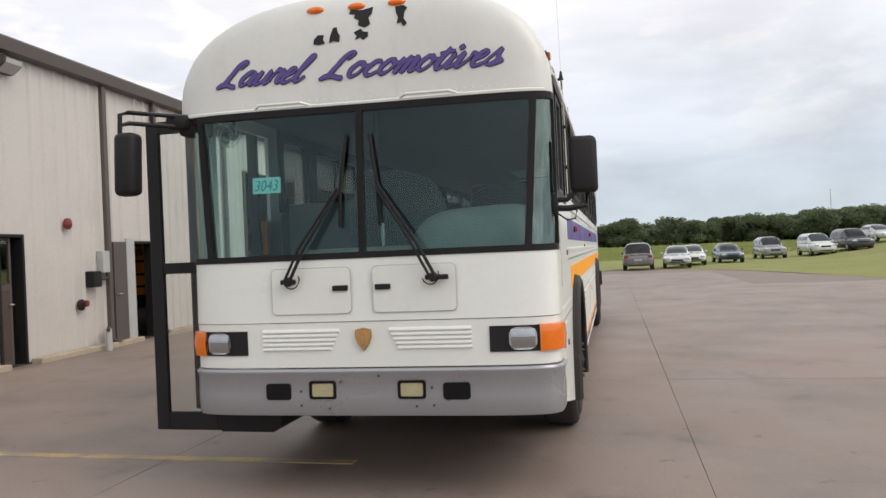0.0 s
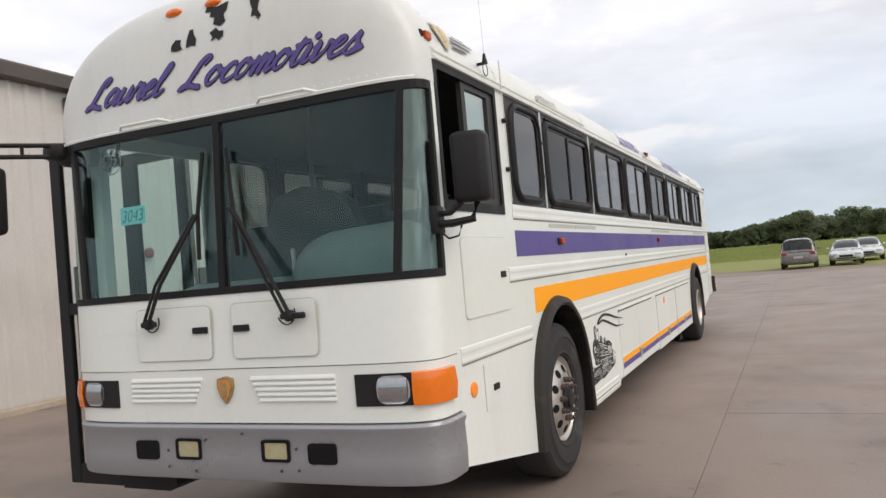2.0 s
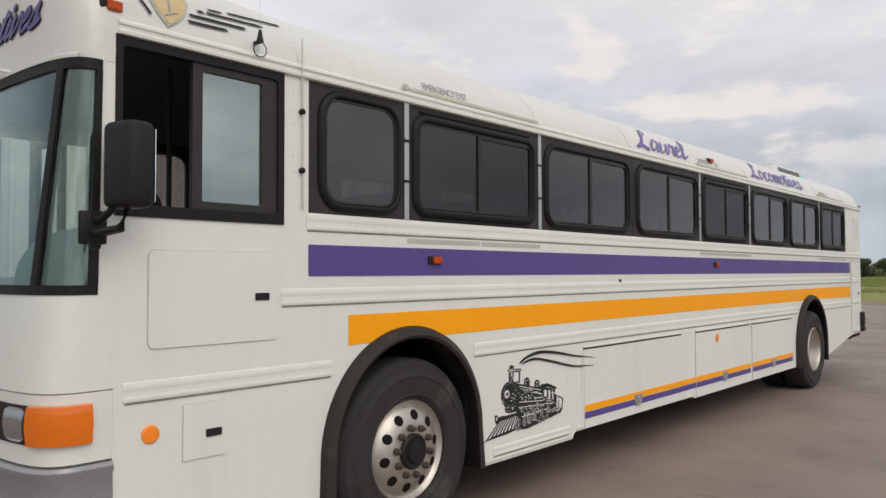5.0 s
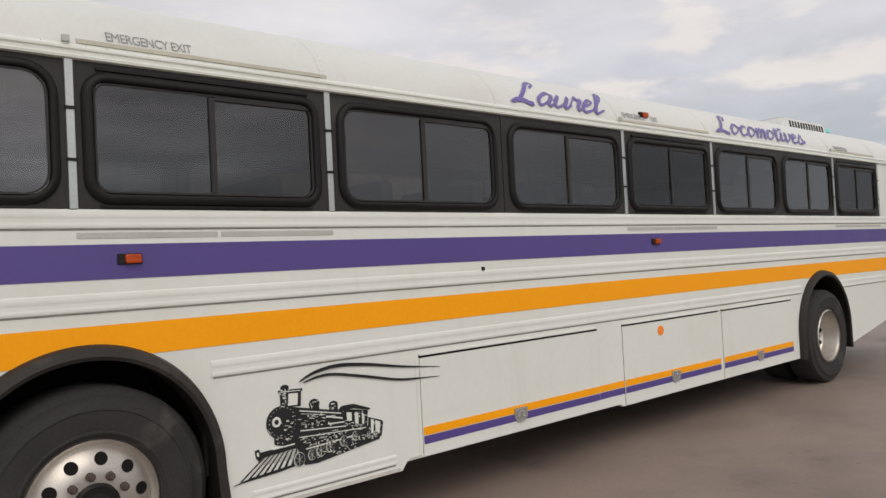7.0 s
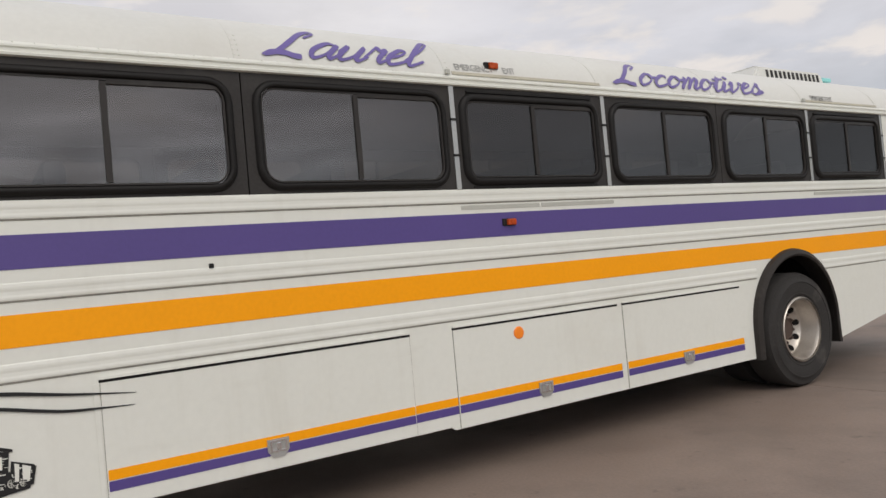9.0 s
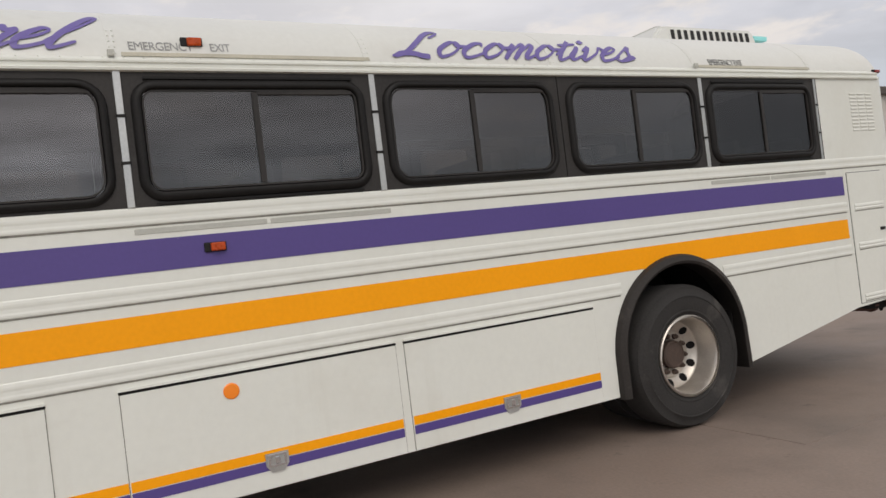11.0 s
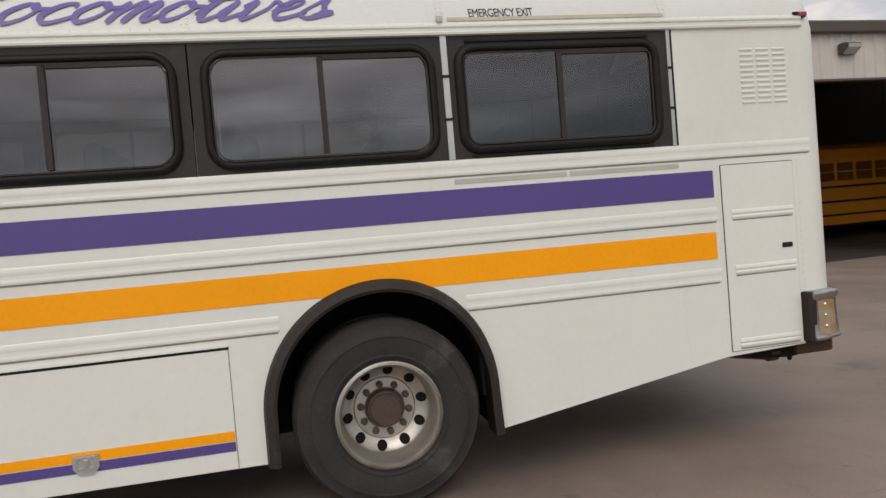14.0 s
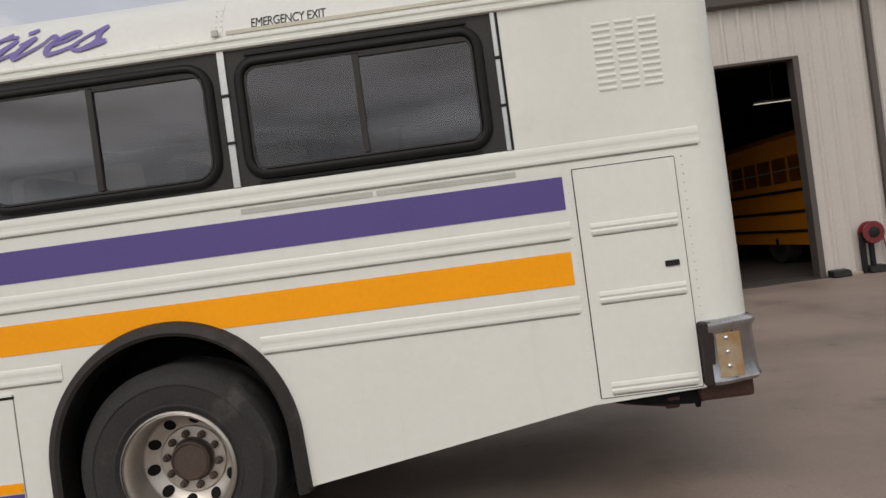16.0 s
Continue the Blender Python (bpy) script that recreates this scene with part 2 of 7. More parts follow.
WHITE = material("white_paint", (0.732, 0.738, 0.688), 0.35, vary=0.03, scale=1.2, fine=25, dirt=(0.54, 0.50, 0.42, 0.32), dirt_at=(0.54, 0.80), coat=0.15, streaks=(0.46, 0.43, 0.36, 0.12))
ROOF_WHITE = material("roof_white_paint", (0.655, 0.655, 0.625), 0.4, vary=0.04, scale=1.6, fine=30, dirt=(0.54, 0.52, 0.47, 0.45), dirt_at=(0.50, 0.78), coat=0.1, streaks=(0.48, 0.46, 0.40, 0.16))
SCUFFED = material("scuffed_white", (0.55, 0.53, 0.48), 0.6, vary=0.15, scale=9, fine=80)
PURPLE = material("purple_vinyl", (0.085, 0.056, 0.235), 0.45, vary=0.06, scale=1.5, fine=40)
PURPLE_FADED = material("faded_purple_vinyl", (0.14, 0.105, 0.33), 0.45, vary=0.10, scale=3, fine=40)
ORANGE = material("orange_vinyl", (0.98, 0.37, 0.004), 0.45, vary=0.05, scale=1.5, fine=40, spec=0.25)
ORANGE_DOT = material("orange_reflector", (0.95, 0.25, 0.02), 0.3, vary=0.05)
TAPE = material("grey_reflective_tape", (0.46, 0.46, 0.42), 0.5, vary=0.15, scale=6, fine=90)
BLACK = material("black_trim", (0.018, 0.017, 0.017), 0.45, spec=0.18, vary=0.25, scale=4, fine=90)
FRAME = material("window_band_black", (0.038, 0.035, 0.034), 0.42, spec=0.18, vary=0.25, scale=3, fine=60, dirt=(0.10, 0.095, 0.09, 0.35))
GASKET = material("rubber_gasket", (0.014, 0.013, 0.013), 0.5, spec=0.18, vary=0.3, scale=5, fine=80)
RUBBER = material("tyre_rubber", (0.036, 0.034, 0.033), 0.75, spec=0.18, vary=0.28, scale=6, fine=70, bump=0.002, dirt=(0.13, 0.12, 0.11, 0.5))
FLARE = material("fender_rubber", (0.034, 0.030, 0.028), 0.6, spec=0.18, vary=0.25, scale=5, fine=70, dirt=(0.115, 0.10, 0.09, 0.5))
ALLOY = material("polished_alloy", (0.52, 0.48, 0.435), 0.42, 0.85, vary=0.12, scale=9, fine=90, dirt=(0.30, 0.25, 0.20, 0.35))
HUB_RUST = material("rusty_hub", (0.085, 0.058, 0.047), 0.7, 0.2, vary=0.35, scale=14, fine=90)
STEEL = material("brushed_steel_strip", (0.50, 0.50, 0.49), 0.35, 0.7, vary=0.12, scale=5, fine=90)
BUMPER = material("silver_bumper_paint", (0.335, 0.335, 0.35), 0.32, 0.42, vary=0.04, scale=2, fine=30, dirt=(0.22, 0.21, 0.20, 0.4))
CHROME = material("chrome", (0.75, 0.75, 0.76), 0.14, 1.0, vary=0.08, scale=8)
BRONZE = material("tarnished_brass", (0.42, 0.31, 0.17), 0.45, 0.7, vary=0.3, scale=18, fine=90)
AMBER = material("amber_lens", (0.80, 0.155, 0.002), 0.2, vary=0.30, scale=14, fine=55, bump=0.006, coat=0.35)
AMBER_CLEAR = material("amber_signal_lens", (1.0, 0.22, 0.002), 0.12, vary=0.06, scale=10, fine=40, coat=0.4)
AMBER_CLEAR.node_tree.nodes["Principled BSDF"].inputs["Transmission Weight"].default_value = 0.30
AMBER_DARK = material("dark_amber_lens", (0.45, 0.06, 0.008), 0.3, spec=0.25, vary=0.25, scale=40, coat=0.1)
RED_LENS = material("red_lens", (0.28, 0.02, 0.02), 0.2, vary=0.2, scale=20, coat=0.6)
LAMP_GLASS = material("fluted_lamp_glass", (0.40, 0.41, 0.42), 0.10, 0.9, vary=0.12, scale=18, fine=60, coat=0.5)
LAMP_SILVER = material("lamp_reflector", (0.62, 0.64, 0.66), 0.22, 0.8, vary=0.15, scale=25, fine=80)
FOG_YELLOW = material("fog_lamp_lens", (0.52, 0.48, 0.29), 0.14, 0.45, vary=0.12, scale=14, fine=40, coat=0.6)
CABIN = material("cabin_grey", (0.085, 0.092, 0.10), 0.7, vary=0.15, scale=4)
CABIN_PALE = material("cabin_ceiling", (0.17, 0.18, 0.19), 0.7, vary=0.08, scale=3)
DASH = material("dashboard_grey", (0.165, 0.178, 0.174), 0.55, vary=0.12, scale=4)
SEAT = material("seat_vinyl", (0.026, 0.030, 0.037), 0.55, vary=0.2, scale=5, fine=60)
FLOOR_RUBBER = material("floor_rubber", (0.06, 0.06, 0.06), 0.8, vary=0.2, scale=5)
UNDER = material("underbody_black", (0.012, 0.011, 0.011), 0.9, vary=0.3, scale=4, spec=0.1)
REAR_STEEL = material("stained_steel", (0.40, 0.40, 0.415), 0.24, 0.95, vary=0.08, scale=6, dirt=(0.24, 0.16, 0.08, 0.45), dirt_at=(0.55, 0.75))
VENT_GREY = material("vent_shadow_grey", (0.60, 0.595, 0.56), 0.7, vary=0.1)
RIVET = material("painted_rivets", (0.72, 0.72, 0.68), 0.5, vary=0.1)
RUST = material("rusty_pipe", (0.085, 0.04, 0.03), 0.8, 0.3, vary=0.4, scale=12, fine=90)
MIRROR = material("mirror_face", (0.85, 0.86, 0.88), 0.03, 1.0, vary=0.01)
PAPER = material("pale_blue_paper", (0.30, 0.72, 0.72), 0.8, vary=0.08, scale=20)
INK = material("dark_ink", (0.05, 0.22, 0.26), 0.7, vary=0.1)
PRINT = material("black_print", (0.022, 0.022, 0.023), 0.5, spec=0.2, vary=0.2, scale=12, fine=80)
PRINT_GREY = material("grey_print", (0.25, 0.25, 0.25), 0.5, vary=0.2, scale=12, fine=80)
SIDE_GLASS = glass("tinted_glass", (0.27, 0.258, 0.250), 0.02, 0.095, (1.0, 0.96, 0.94), 5.5)
EXIT_GLASS = glass("dark_exit_glass", (0.16, 0.155, 0.15), 0.025, 0.070, (1.0, 0.96, 0.94), 8.0)
DRIVER_GLASS = glass("grey_green_glass", (0.45, 0.54, 0.50), 0.02, 0.33, (0.92, 1.0, 0.95))
WINDSHIELD = glass("windshield_glass", (0.56, 0.75, 0.72), 0.015, 0.027, (0.86, 1.0, 1.0))
CORNER_GLASS = glass("corner_pane_glass", (0.48, 0.60, 0.54), 0.02, 0.10, (0.86, 1.0, 0.91))
DOOR_GLASS = glass("clear_glass", (0.86, 0.89, 0.87), 0.015, 0.03)
CONCRETE = material("worn_concrete", (0.236, 0.179, 0.148), 0.62, vary=0.16, scale=0.9, fine=45, bump=0.002, dirt=(0.100, 0.082, 0.072, 0.6), dirt_at=(0.47, 0.70), per_object=0.05, spec=0.75, spots=(0.075, 0.058, 0.05, 0.6))
JOINT = material("joint_filler", (0.13, 0.112, 0.098), 0.9, vary=0.3, scale=8)
ASPHALT = material("pale_asphalt", (0.222, 0.173, 0.147), 0.8, vary=0.15, scale=0.3, fine=20, dirt=(0.15, 0.135, 0.125, 0.5), dirt_at=(0.5, 0.7), spots=(0.075, 0.058, 0.05, 0.5))
LINE_YELLOW = material("worn_yellow_line", (0.42, 0.30, 0.14), 0.8, vary=0.3, scale=5, fine=50, dirt=(0.25, 0.21, 0.18, 0.8), dirt_at=(0.45, 0.6))
GRASS = material("grass_ground", (0.225, 0.243, 0.088), 0.9, vary=0.35, scale=0.25, fine=6, dirt=(0.24, 0.21, 0.09, 0.7), dirt_at=(0.48, 0.68), spec=0.1)
DRY_EDGE = material("dry_verge", (0.25, 0.20, 0.12), 0.95, vary=0.3, scale=2, fine=30, spec=0.1)
# leaf green lifted and greyed: distance haze is mixed into the colour
HAZED_LEAF = material("leaves", (0.115, 0.137, 0.085), 0.85, vary=0.2, scale=0.35, fine=3, per_object=0.18, spec=0.1)
ln, ll = HAZED_LEAF.node_tree.nodes, HAZED_LEAF.node_tree.links
l_tr, l_mix = ln.new("ShaderNodeBsdfTranslucent"), ln.new("ShaderNodeMixShader")
l_tr.inputs[0].default_value, l_mix.inputs[0].default_value = (0.25, 0.30, 0.16, 1), 0.45
ll.new(ln["Principled BSDF"].outputs[0], l_mix.inputs[1]); ll.new(l_tr.outputs[0], l_mix.inputs[2])
ll.new(l_mix.outputs[0], ln["Material Output"].inputs[0])
BARK = material("bark", (0.10, 0.08, 0.06), 0.9, vary=0.3, scale=4, bump=0.01)
CLADDING = material("beige_metal_cladding", (0.53, 0.490, 0.455), 0.5, vary=0.06, scale=0.7, fine=20, dirt=(0.34, 0.31, 0.28, 0.5), dirt_at=(0.5, 0.8))
TRIM_BROWN = material("brown_metal_trim", (0.095, 0.078, 0.07), 0.5, 0.2, vary=0.12, scale=2)
# near-black on purpose: the unlit hall's shade is put into these colours
HALL_DARK = material("hall_gloom_walls", (0.05, 0.047, 0.045), 0.9, vary=0.2, scale=1)
HALL_FLOOR = material("hall_gloom_floor", (0.045, 0.038, 0.034), 0.7, vary=0.25, scale=1.2)
BUS_YELLOW = material("school_bus_yellow", (0.66, 0.22, 0.011), 0.4, vary=0.08, scale=2)
TUBE_GLOW = glow("fluorescent_tube", (1.0, 0.95, 0.84), 0.55)
RED_PAINT = material("red_enamel", (0.16, 0.016, 0.020), 0.4, vary=0.2, scale=12)
BOX_GREY = material("grey_enamel", (0.40, 0.40, 0.39), 0.5, vary=0.1, scale=6)
TALL_GRASS = material("tall_grass_blades", (0.285, 0.315, 0.115), 0.9, vary=0.25, scale=0.15, fine=3, spec=0.1)
# seam grey; under the rails it is grime and painted shadow together
SEAM_GREY = material("seam_grime_and_shade", (0.21, 0.20, 0.175), 0.8, vary=0.45, scale=5, fine=40)
RUSTY_STEEL = material("rusty_bumper_plate", (0.42, 0.36, 0.27), 0.4, 0.35, vary=0.15, scale=5, fine=50, dirt=(0.33, 0.17, 0.05, 0.85), dirt_at=(0.44, 0.62))
BADGE_ORANGE = material("worn_badge_orange", (0.56, 0.23, 0.05), 0.45, vary=0.2, scale=20)
KERB = material("sandy_concrete_kerb", (0.40, 0.33, 0.25), 0.85, vary=0.15, scale=2, fine=30, dirt=(0.22, 0.17, 0.12, 0.6), dirt_at=(0.48, 0.7))
ROOF_TAPE = material("yellowed_reflective_tape", (0.45, 0.42, 0.34), 0.5, vary=0.2, scale=6, fine=90)
CAP_RUBBER = material("brown_black_rubber", (0.030, 0.023, 0.021), 0.6, spec=0.2, vary=0.25, scale=6, fine=60)
CREAM = material("cream_decal", (0.56, 0.42, 0.22), 0.5, vary=0.1, scale=20)

# ---- mesh helpers ----
def part(name, bm, mat, parent=None, label="", kind="", smooth=0.0):
    """Link a bmesh as one mesh object; smooth: the angle in degrees under which faces shade as one."""
    me = bpy.data.meshes.new(name)
    bmesh.ops.recalc_face_normals(bm, faces=bm.faces)
    if smooth:
        lim = radians(smooth)
        for f in bm.faces:
            f.smooth = True
        for e in bm.edges:
            e.smooth = len(e.link_faces) == 2 and e.calc_face_angle(9.0) < lim
    bm.to_mesh(me)
    bm.free()
    me.materials.append(mat)
    ob = new(name, me)
    if parent is not None:
        ob.parent = parent
    return tagged(ob, label=label, kind=kind)


def shared(name, mesh, parent, place, turn=(0, 0, 0)):
    ob = new(name, mesh)
    ob.parent = parent
    ob.matrix_basis = pose(*place, *turn)
    return ob


def to3(axis, u, v, h):
    return {"x": (h, u, v), "y": (u, h, v), "z": (u, v, h)}[axis]


def box(bm, x0, x1, y0, y1, z0, z1, bevel=0.0, seg=2):
    v = [bm.verts.new((x, y, z)) for x in (x0, x1) for y in (y0, y1) for z in (z0, z1)]
    fs = [bm.faces.new([v[i] for i in q]) for q in ((0, 1, 3, 2), (4, 6, 7, 5), (0, 4, 5, 1), (2, 3, 7, 6), (0, 2, 6, 4), (1, 5, 7, 3))]
    if bevel:
        bmesh.ops.bevel(bm, geom=list({e for f in fs for e in f.edges}), offset=bevel, segments=seg, affect="EDGES", profile=0.5)
    return bm


def prism(bm, pts, axis, a, b):
    """A polygon, (u, v) points in the plane across axis, as a solid from a to b."""
    lo = [bm.verts.new(to3(axis, u, v, a)) for u, v in pts]
    hi = [bm.verts.new(to3(axis, u, v, b)) for u, v in pts]
    bm.faces.new(lo[::-1]); bm.faces.new(hi)
    for i in range(len(pts)):
        j = (i + 1) % len(pts)
        bm.faces.new((lo[i], lo[j], hi[j], hi[i]))
    return bm


def ring(bm, outer, inner, axis, a, b):
    """A frame between two outlines with the same number of points."""
    rows = [[bm.verts.new(to3(axis, u, v, h)) for u, v in loop] for loop, h in ((outer, a), (outer, b), (inner, b), (inner, a))]
    n = len(outer)
    for k in range(4):
        r, s = rows[k], rows[(k + 1) % 4]
        for i in range(n):
            j = (i + 1) % n
            bm.faces.new((r[i], r[j], s[j], s[i]))
    return bm


def rrect(u0, u1, v0, v1, r, n=5):
    """A rectangle with rounded corners, 4 * (n + 1) points."""
    r = min(r, (u1 - u0) / 2 - 1e-4, (v1 - v0) / 2 - 1e-4)
    pts = []
    for cu, cv, start in ((u1 - r, v1 - r, 0), (u0 + r, v1 - r, 90), (u0 + r, v0 + r, 180), (u1 - r, v0 + r, 270)):
        for k in range(n + 1):
            a = radians(start + 90 * k / n)
            pts.append((cu + r * math.cos(a), cv + r * math.sin(a)))
    return pts


def lathe(bm, profile, axis, centre, n=32, close=False, caps=(True, True)):
    """Turn (radius, height) points round an axis."""
    rows = []
    for r, h in profile:
        row = []
        for k in range(n):
            a = 2 * math.pi * k / n
            p = to3(axis, r * math.cos(a), r * math.sin(a), h)
            row.append(bm.verts.new((centre[0] + p[0], centre[1] + p[1], centre[2] + p[2])))
        rows.append(row)
    pairs = list(zip(rows, rows[1:])) + ([(rows[-1], rows[0])] if close else [])
    for r, s in pairs:
        for i in range(n):
            j = (i + 1) % n
            bm.faces.new((r[i], r[j], s[j], s[i]))
    if not close:
        for row, wanted in zip((rows[0], rows[-1]), caps):
            if wanted:
                bm.faces.new(row)
    return bm


def tube(bm, pts, r, n=8):
    """A round bar along points."""
    pts = [Vector(p) for p in pts]
    rows = []
    for i, p in enumerate(pts):
        d = (pts[min(i + 1, len(pts) - 1)] - pts[max(i - 1, 0)]).normalized()
        s = d.cross(Vector((0, 0, 1)) if abs(d.z) < 0.9 else Vector((1, 0, 0))).normalized()
        t = s.cross(d)
        rows.append([bm.verts.new(p + r * (math.cos(2 * math.pi * k / n) * s + math.sin(2 * math.pi * k / n) * t)) for k in range(n)])
    for a, b in zip(rows, rows[1:]):
        for i in range(n):
            j = (i + 1) % n
            bm.faces.new((a[i], a[j], b[j], b[i]))
    bm.faces.new(rows[0]); bm.faces.new(rows[-1])
    return bm


def grid(bm, rows):
    """Faces between rows of points of equal length."""
    vs = [[bm.verts.new(p) for p in row] for row in rows]
    for a, b in zip(vs, vs[1:]):
        for i in range(len(a) - 1):
            bm.faces.new((a[i], a[i + 1], b[i + 1], b[i]))
    return bm


def slab(bm, outer, inner):
    """A shell between two equal grids of points."""
    vo = [[bm.verts.new(p) for p in row] for row in outer]
    vi = [[bm.verts.new(p) for p in row] for row in inner]
    m, n = len(vo), len(vo[0])
    for g in (vo, vi):
        for a, b in zip(g, g[1:]):
            for i in range(n - 1):
                bm.faces.new((a[i], a[i + 1], b[i + 1], b[i]))
    for a, b in ((vo[0], vi[0]), (vo[-1], vi[-1]), ([r[0] for r in vo], [r[0] for r in vi]), ([r[-1] for r in vo], [r[-1] for r in vi])):
        for i in range(len(a) - 1):
            bm.faces.new((a[i], a[i + 1], b[i + 1], b[i]))
    return bm


def letters(text, width, height, shear=0.0, bold=0.0, spacing=1.0):
    """A bmesh of built-in lettering in the xy plane, fitted from 0 to width and 0 (base line) to the height of its capitals."""
    cu = bpy.data.curves.new("letters", "FONT")
    cu.body, cu.shear, cu.offset, cu.space_character, cu.resolution_u = text, shear, bold, spacing, 3
    ob = new("letters", cu)
    bpy.context.view_layer.update()
    me = bpy.data.meshes.new_from_object(ob.evaluated_get(bpy.context.evaluated_depsgraph_get()))
    bpy.data.objects.remove(ob)
    bm = bmesh.new()
    bm.from_mesh(me)
    bpy.data.meshes.remove(me)
    xs, ys = [v.co.x for v in bm.verts], [v.co.y for v in bm.verts]
    x0, sx, sy = min(xs), width / (max(xs) - min(xs)), height / max(ys)
    for v in bm.verts:
        v.co.x, v.co.y = (v.co.x - x0) * sx, v.co.y * sy
    return bm


NIB = {}
NIB["L"] = (0.66, [[(0.40, 0.72), (0.50, 0.93), (0.40, 1.0), (0.28, 0.84), (0.22, 0.5), (0.14, 0.12), (0.0, 0.0)], [(-0.04, 0.0), (0.12, 0.10), (0.30, 0.09), (0.46, 0.02), (0.58, 0.0)]])
NIB["a"] = (0.49, [[(0.36, 0.50), (0.18, 0.56), (0.03, 0.28), (0.12, 0.02), (0.28, 0.14), (0.38, 0.52), (0.35, 0.2), (0.41, 0.02), (0.54, 0.18)]])
NIB["u"] = (0.49, [[(-0.02, 0.30), (0.08, 0.53), (0.04, 0.17), (0.13, 0.02), (0.29, 0.16), (0.38, 0.53), (0.35, 0.16), (0.42, 0.02), (0.55, 0.18)]])
NIB["r"] = (0.40, [[(0.0, 0.16), (0.11, 0.58), (0.19, 0.47), (0.31, 0.50), (0.27, 0.2), (0.33, 0.02), (0.46, 0.18)]])
NIB["e"] = (0.38, [[(0.0, 0.20), (0.22, 0.34), (0.29, 0.50), (0.17, 0.56), (0.04, 0.28), (0.11, 0.02), (0.26, 0.03), (0.44, 0.18)]])
NIB["l"] = (0.32, [[(0.0, 0.18), (0.19, 0.62), (0.26, 0.96), (0.16, 0.98), (0.08, 0.5), (0.09, 0.1), (0.18, 0.01), (0.36, 0.18)]])
NIB["o"] = (0.45, [[(0.28, 0.52), (0.15, 0.55), (0.03, 0.28), (0.13, 0.02), (0.30, 0.13), (0.36, 0.40), (0.26, 0.56), (0.30, 0.42), (0.50, 0.40)]])
NIB["c"] = (0.39, [[(0.31, 0.43), (0.28, 0.55), (0.14, 0.51), (0.03, 0.24), (0.13, 0.02), (0.27, 0.04), (0.43, 0.18)]])
NIB["m"] = (0.58, [[(-0.02, 0.32), (0.07, 0.55), (0.05, 0.0)], [(0.05, 0.10), (0.19, 0.54), (0.27, 0.50), (0.23, 0.0)], [(0.23, 0.10), (0.38, 0.54), (0.46, 0.48), (0.43, 0.12), (0.49, 0.02), (0.62, 0.18)]])
NIB["t"] = (0.29, [[(0.0, 0.18), (0.16, 0.80), (0.09, 0.34), (0.11, 0.05), (0.19, 0.01), (0.35, 0.18)], [(-0.02, 0.60), (0.14, 0.63), (0.32, 0.67)]])
NIB["i"] = (0.26, [[(0.0, 0.18), (0.10, 0.54), (0.07, 0.14), (0.13, 0.02), (0.30, 0.18)], [(0.13, 0.74), (0.19, 0.82)]])
NIB["v"] = (0.42, [[(-0.02, 0.38), (0.08, 0.55), (0.07, 0.1), (0.15, 0.02), (0.31, 0.28), (0.33, 0.52), (0.46, 0.40)]])
NIB["s"] = (0.40, [[(0.0, 0.16), (0.19, 0.60), (0.21, 0.42), (0.30, 0.17), (0.18, 0.0), (0.03, 0.06)], [(0.22, 0.03), (0.42, 0.16)]])


def brush_script(text, width, height, thick, thin, lean, swell=0.0):
    """Joined brush lettering of the drawn alphabet above: (points, layer) ribbons in the xy plane, thick down and thin up."""
    total = sum(NIB[c][0] for c in text)
    sx = (width - lean * height * 0.6) / total
    bm = bmesh.new()
    lift = bm.verts.layers.float.new("lift")
    pen, turn = 0.0, 0
    for c in text:
        adv, strokes = NIB[c]
        for ctrl in strokes:
            pts = [Vector(((pen + x) * sx + y * height * lean, y * height)) for x, y in ctrl]
            ext = [pts[0] * 2 - pts[1]] + pts + [pts[-1] * 2 - pts[-2]]
            path = []
            for p0, p1, p2, p3 in zip(ext, ext[1:], ext[2:], ext[3:]):
                for k in range(8):
                    t = k / 8
                    path.append(0.5 * ((2 * p1) + (p2 - p0) * t + (2 * p0 - 5 * p1 + 4 * p2 - p3) * t * t + (3 * p1 - p0 - 3 * p2 + p3) * t ** 3))
            path.append(pts[-1])
            dirs = [(path[min(i + 1, len(path) - 1)] - path[max(i - 1, 0)]).normalized() for i in range(len(path))]
            wid = [thin + (thick - thin) * min(1.0, max(0.0, 0.45 - 0.75 * d.y)) for d in dirs]
            wid = [sum(wid[max(0, i - 3):i + 4]) / len(wid[max(0, i - 3):i + 4]) + swell for i in range(len(wid))]
            if c == "L" and ctrl[0][0] < 0:
                wid = [thick * 1.15 * min(1.0, 0.35 + i / 8) + swell for i in range(len(wid))]
            if len(ctrl) == 2:
                wid = [thick * 1.05 + swell] * len(wid)
            turn += 1
            last = None
            for i, (p, d, w) in enumerate(zip(path, dirs, wid)):
                if i in (0, len(path) - 1):
                    w *= 0.72
                n = Vector((-d.y, d.x)) * w / 2
                e = d * (w * 0.28) * (-1 if i == 0 else 1 if i == len(path) - 1 else 0)
                pair = [bm.verts.new((*(p + s * n + e), 0.0)) for s in (-1, 1)]
                for v in pair:
                    v[lift] = 0.00003 * i + 0.0007 * (turn % 3)
                if last:
                    bm.faces.new((last[0], last[1], pair[1], pair[0]))
                last = pair
        pen += adv
    return bm, lift


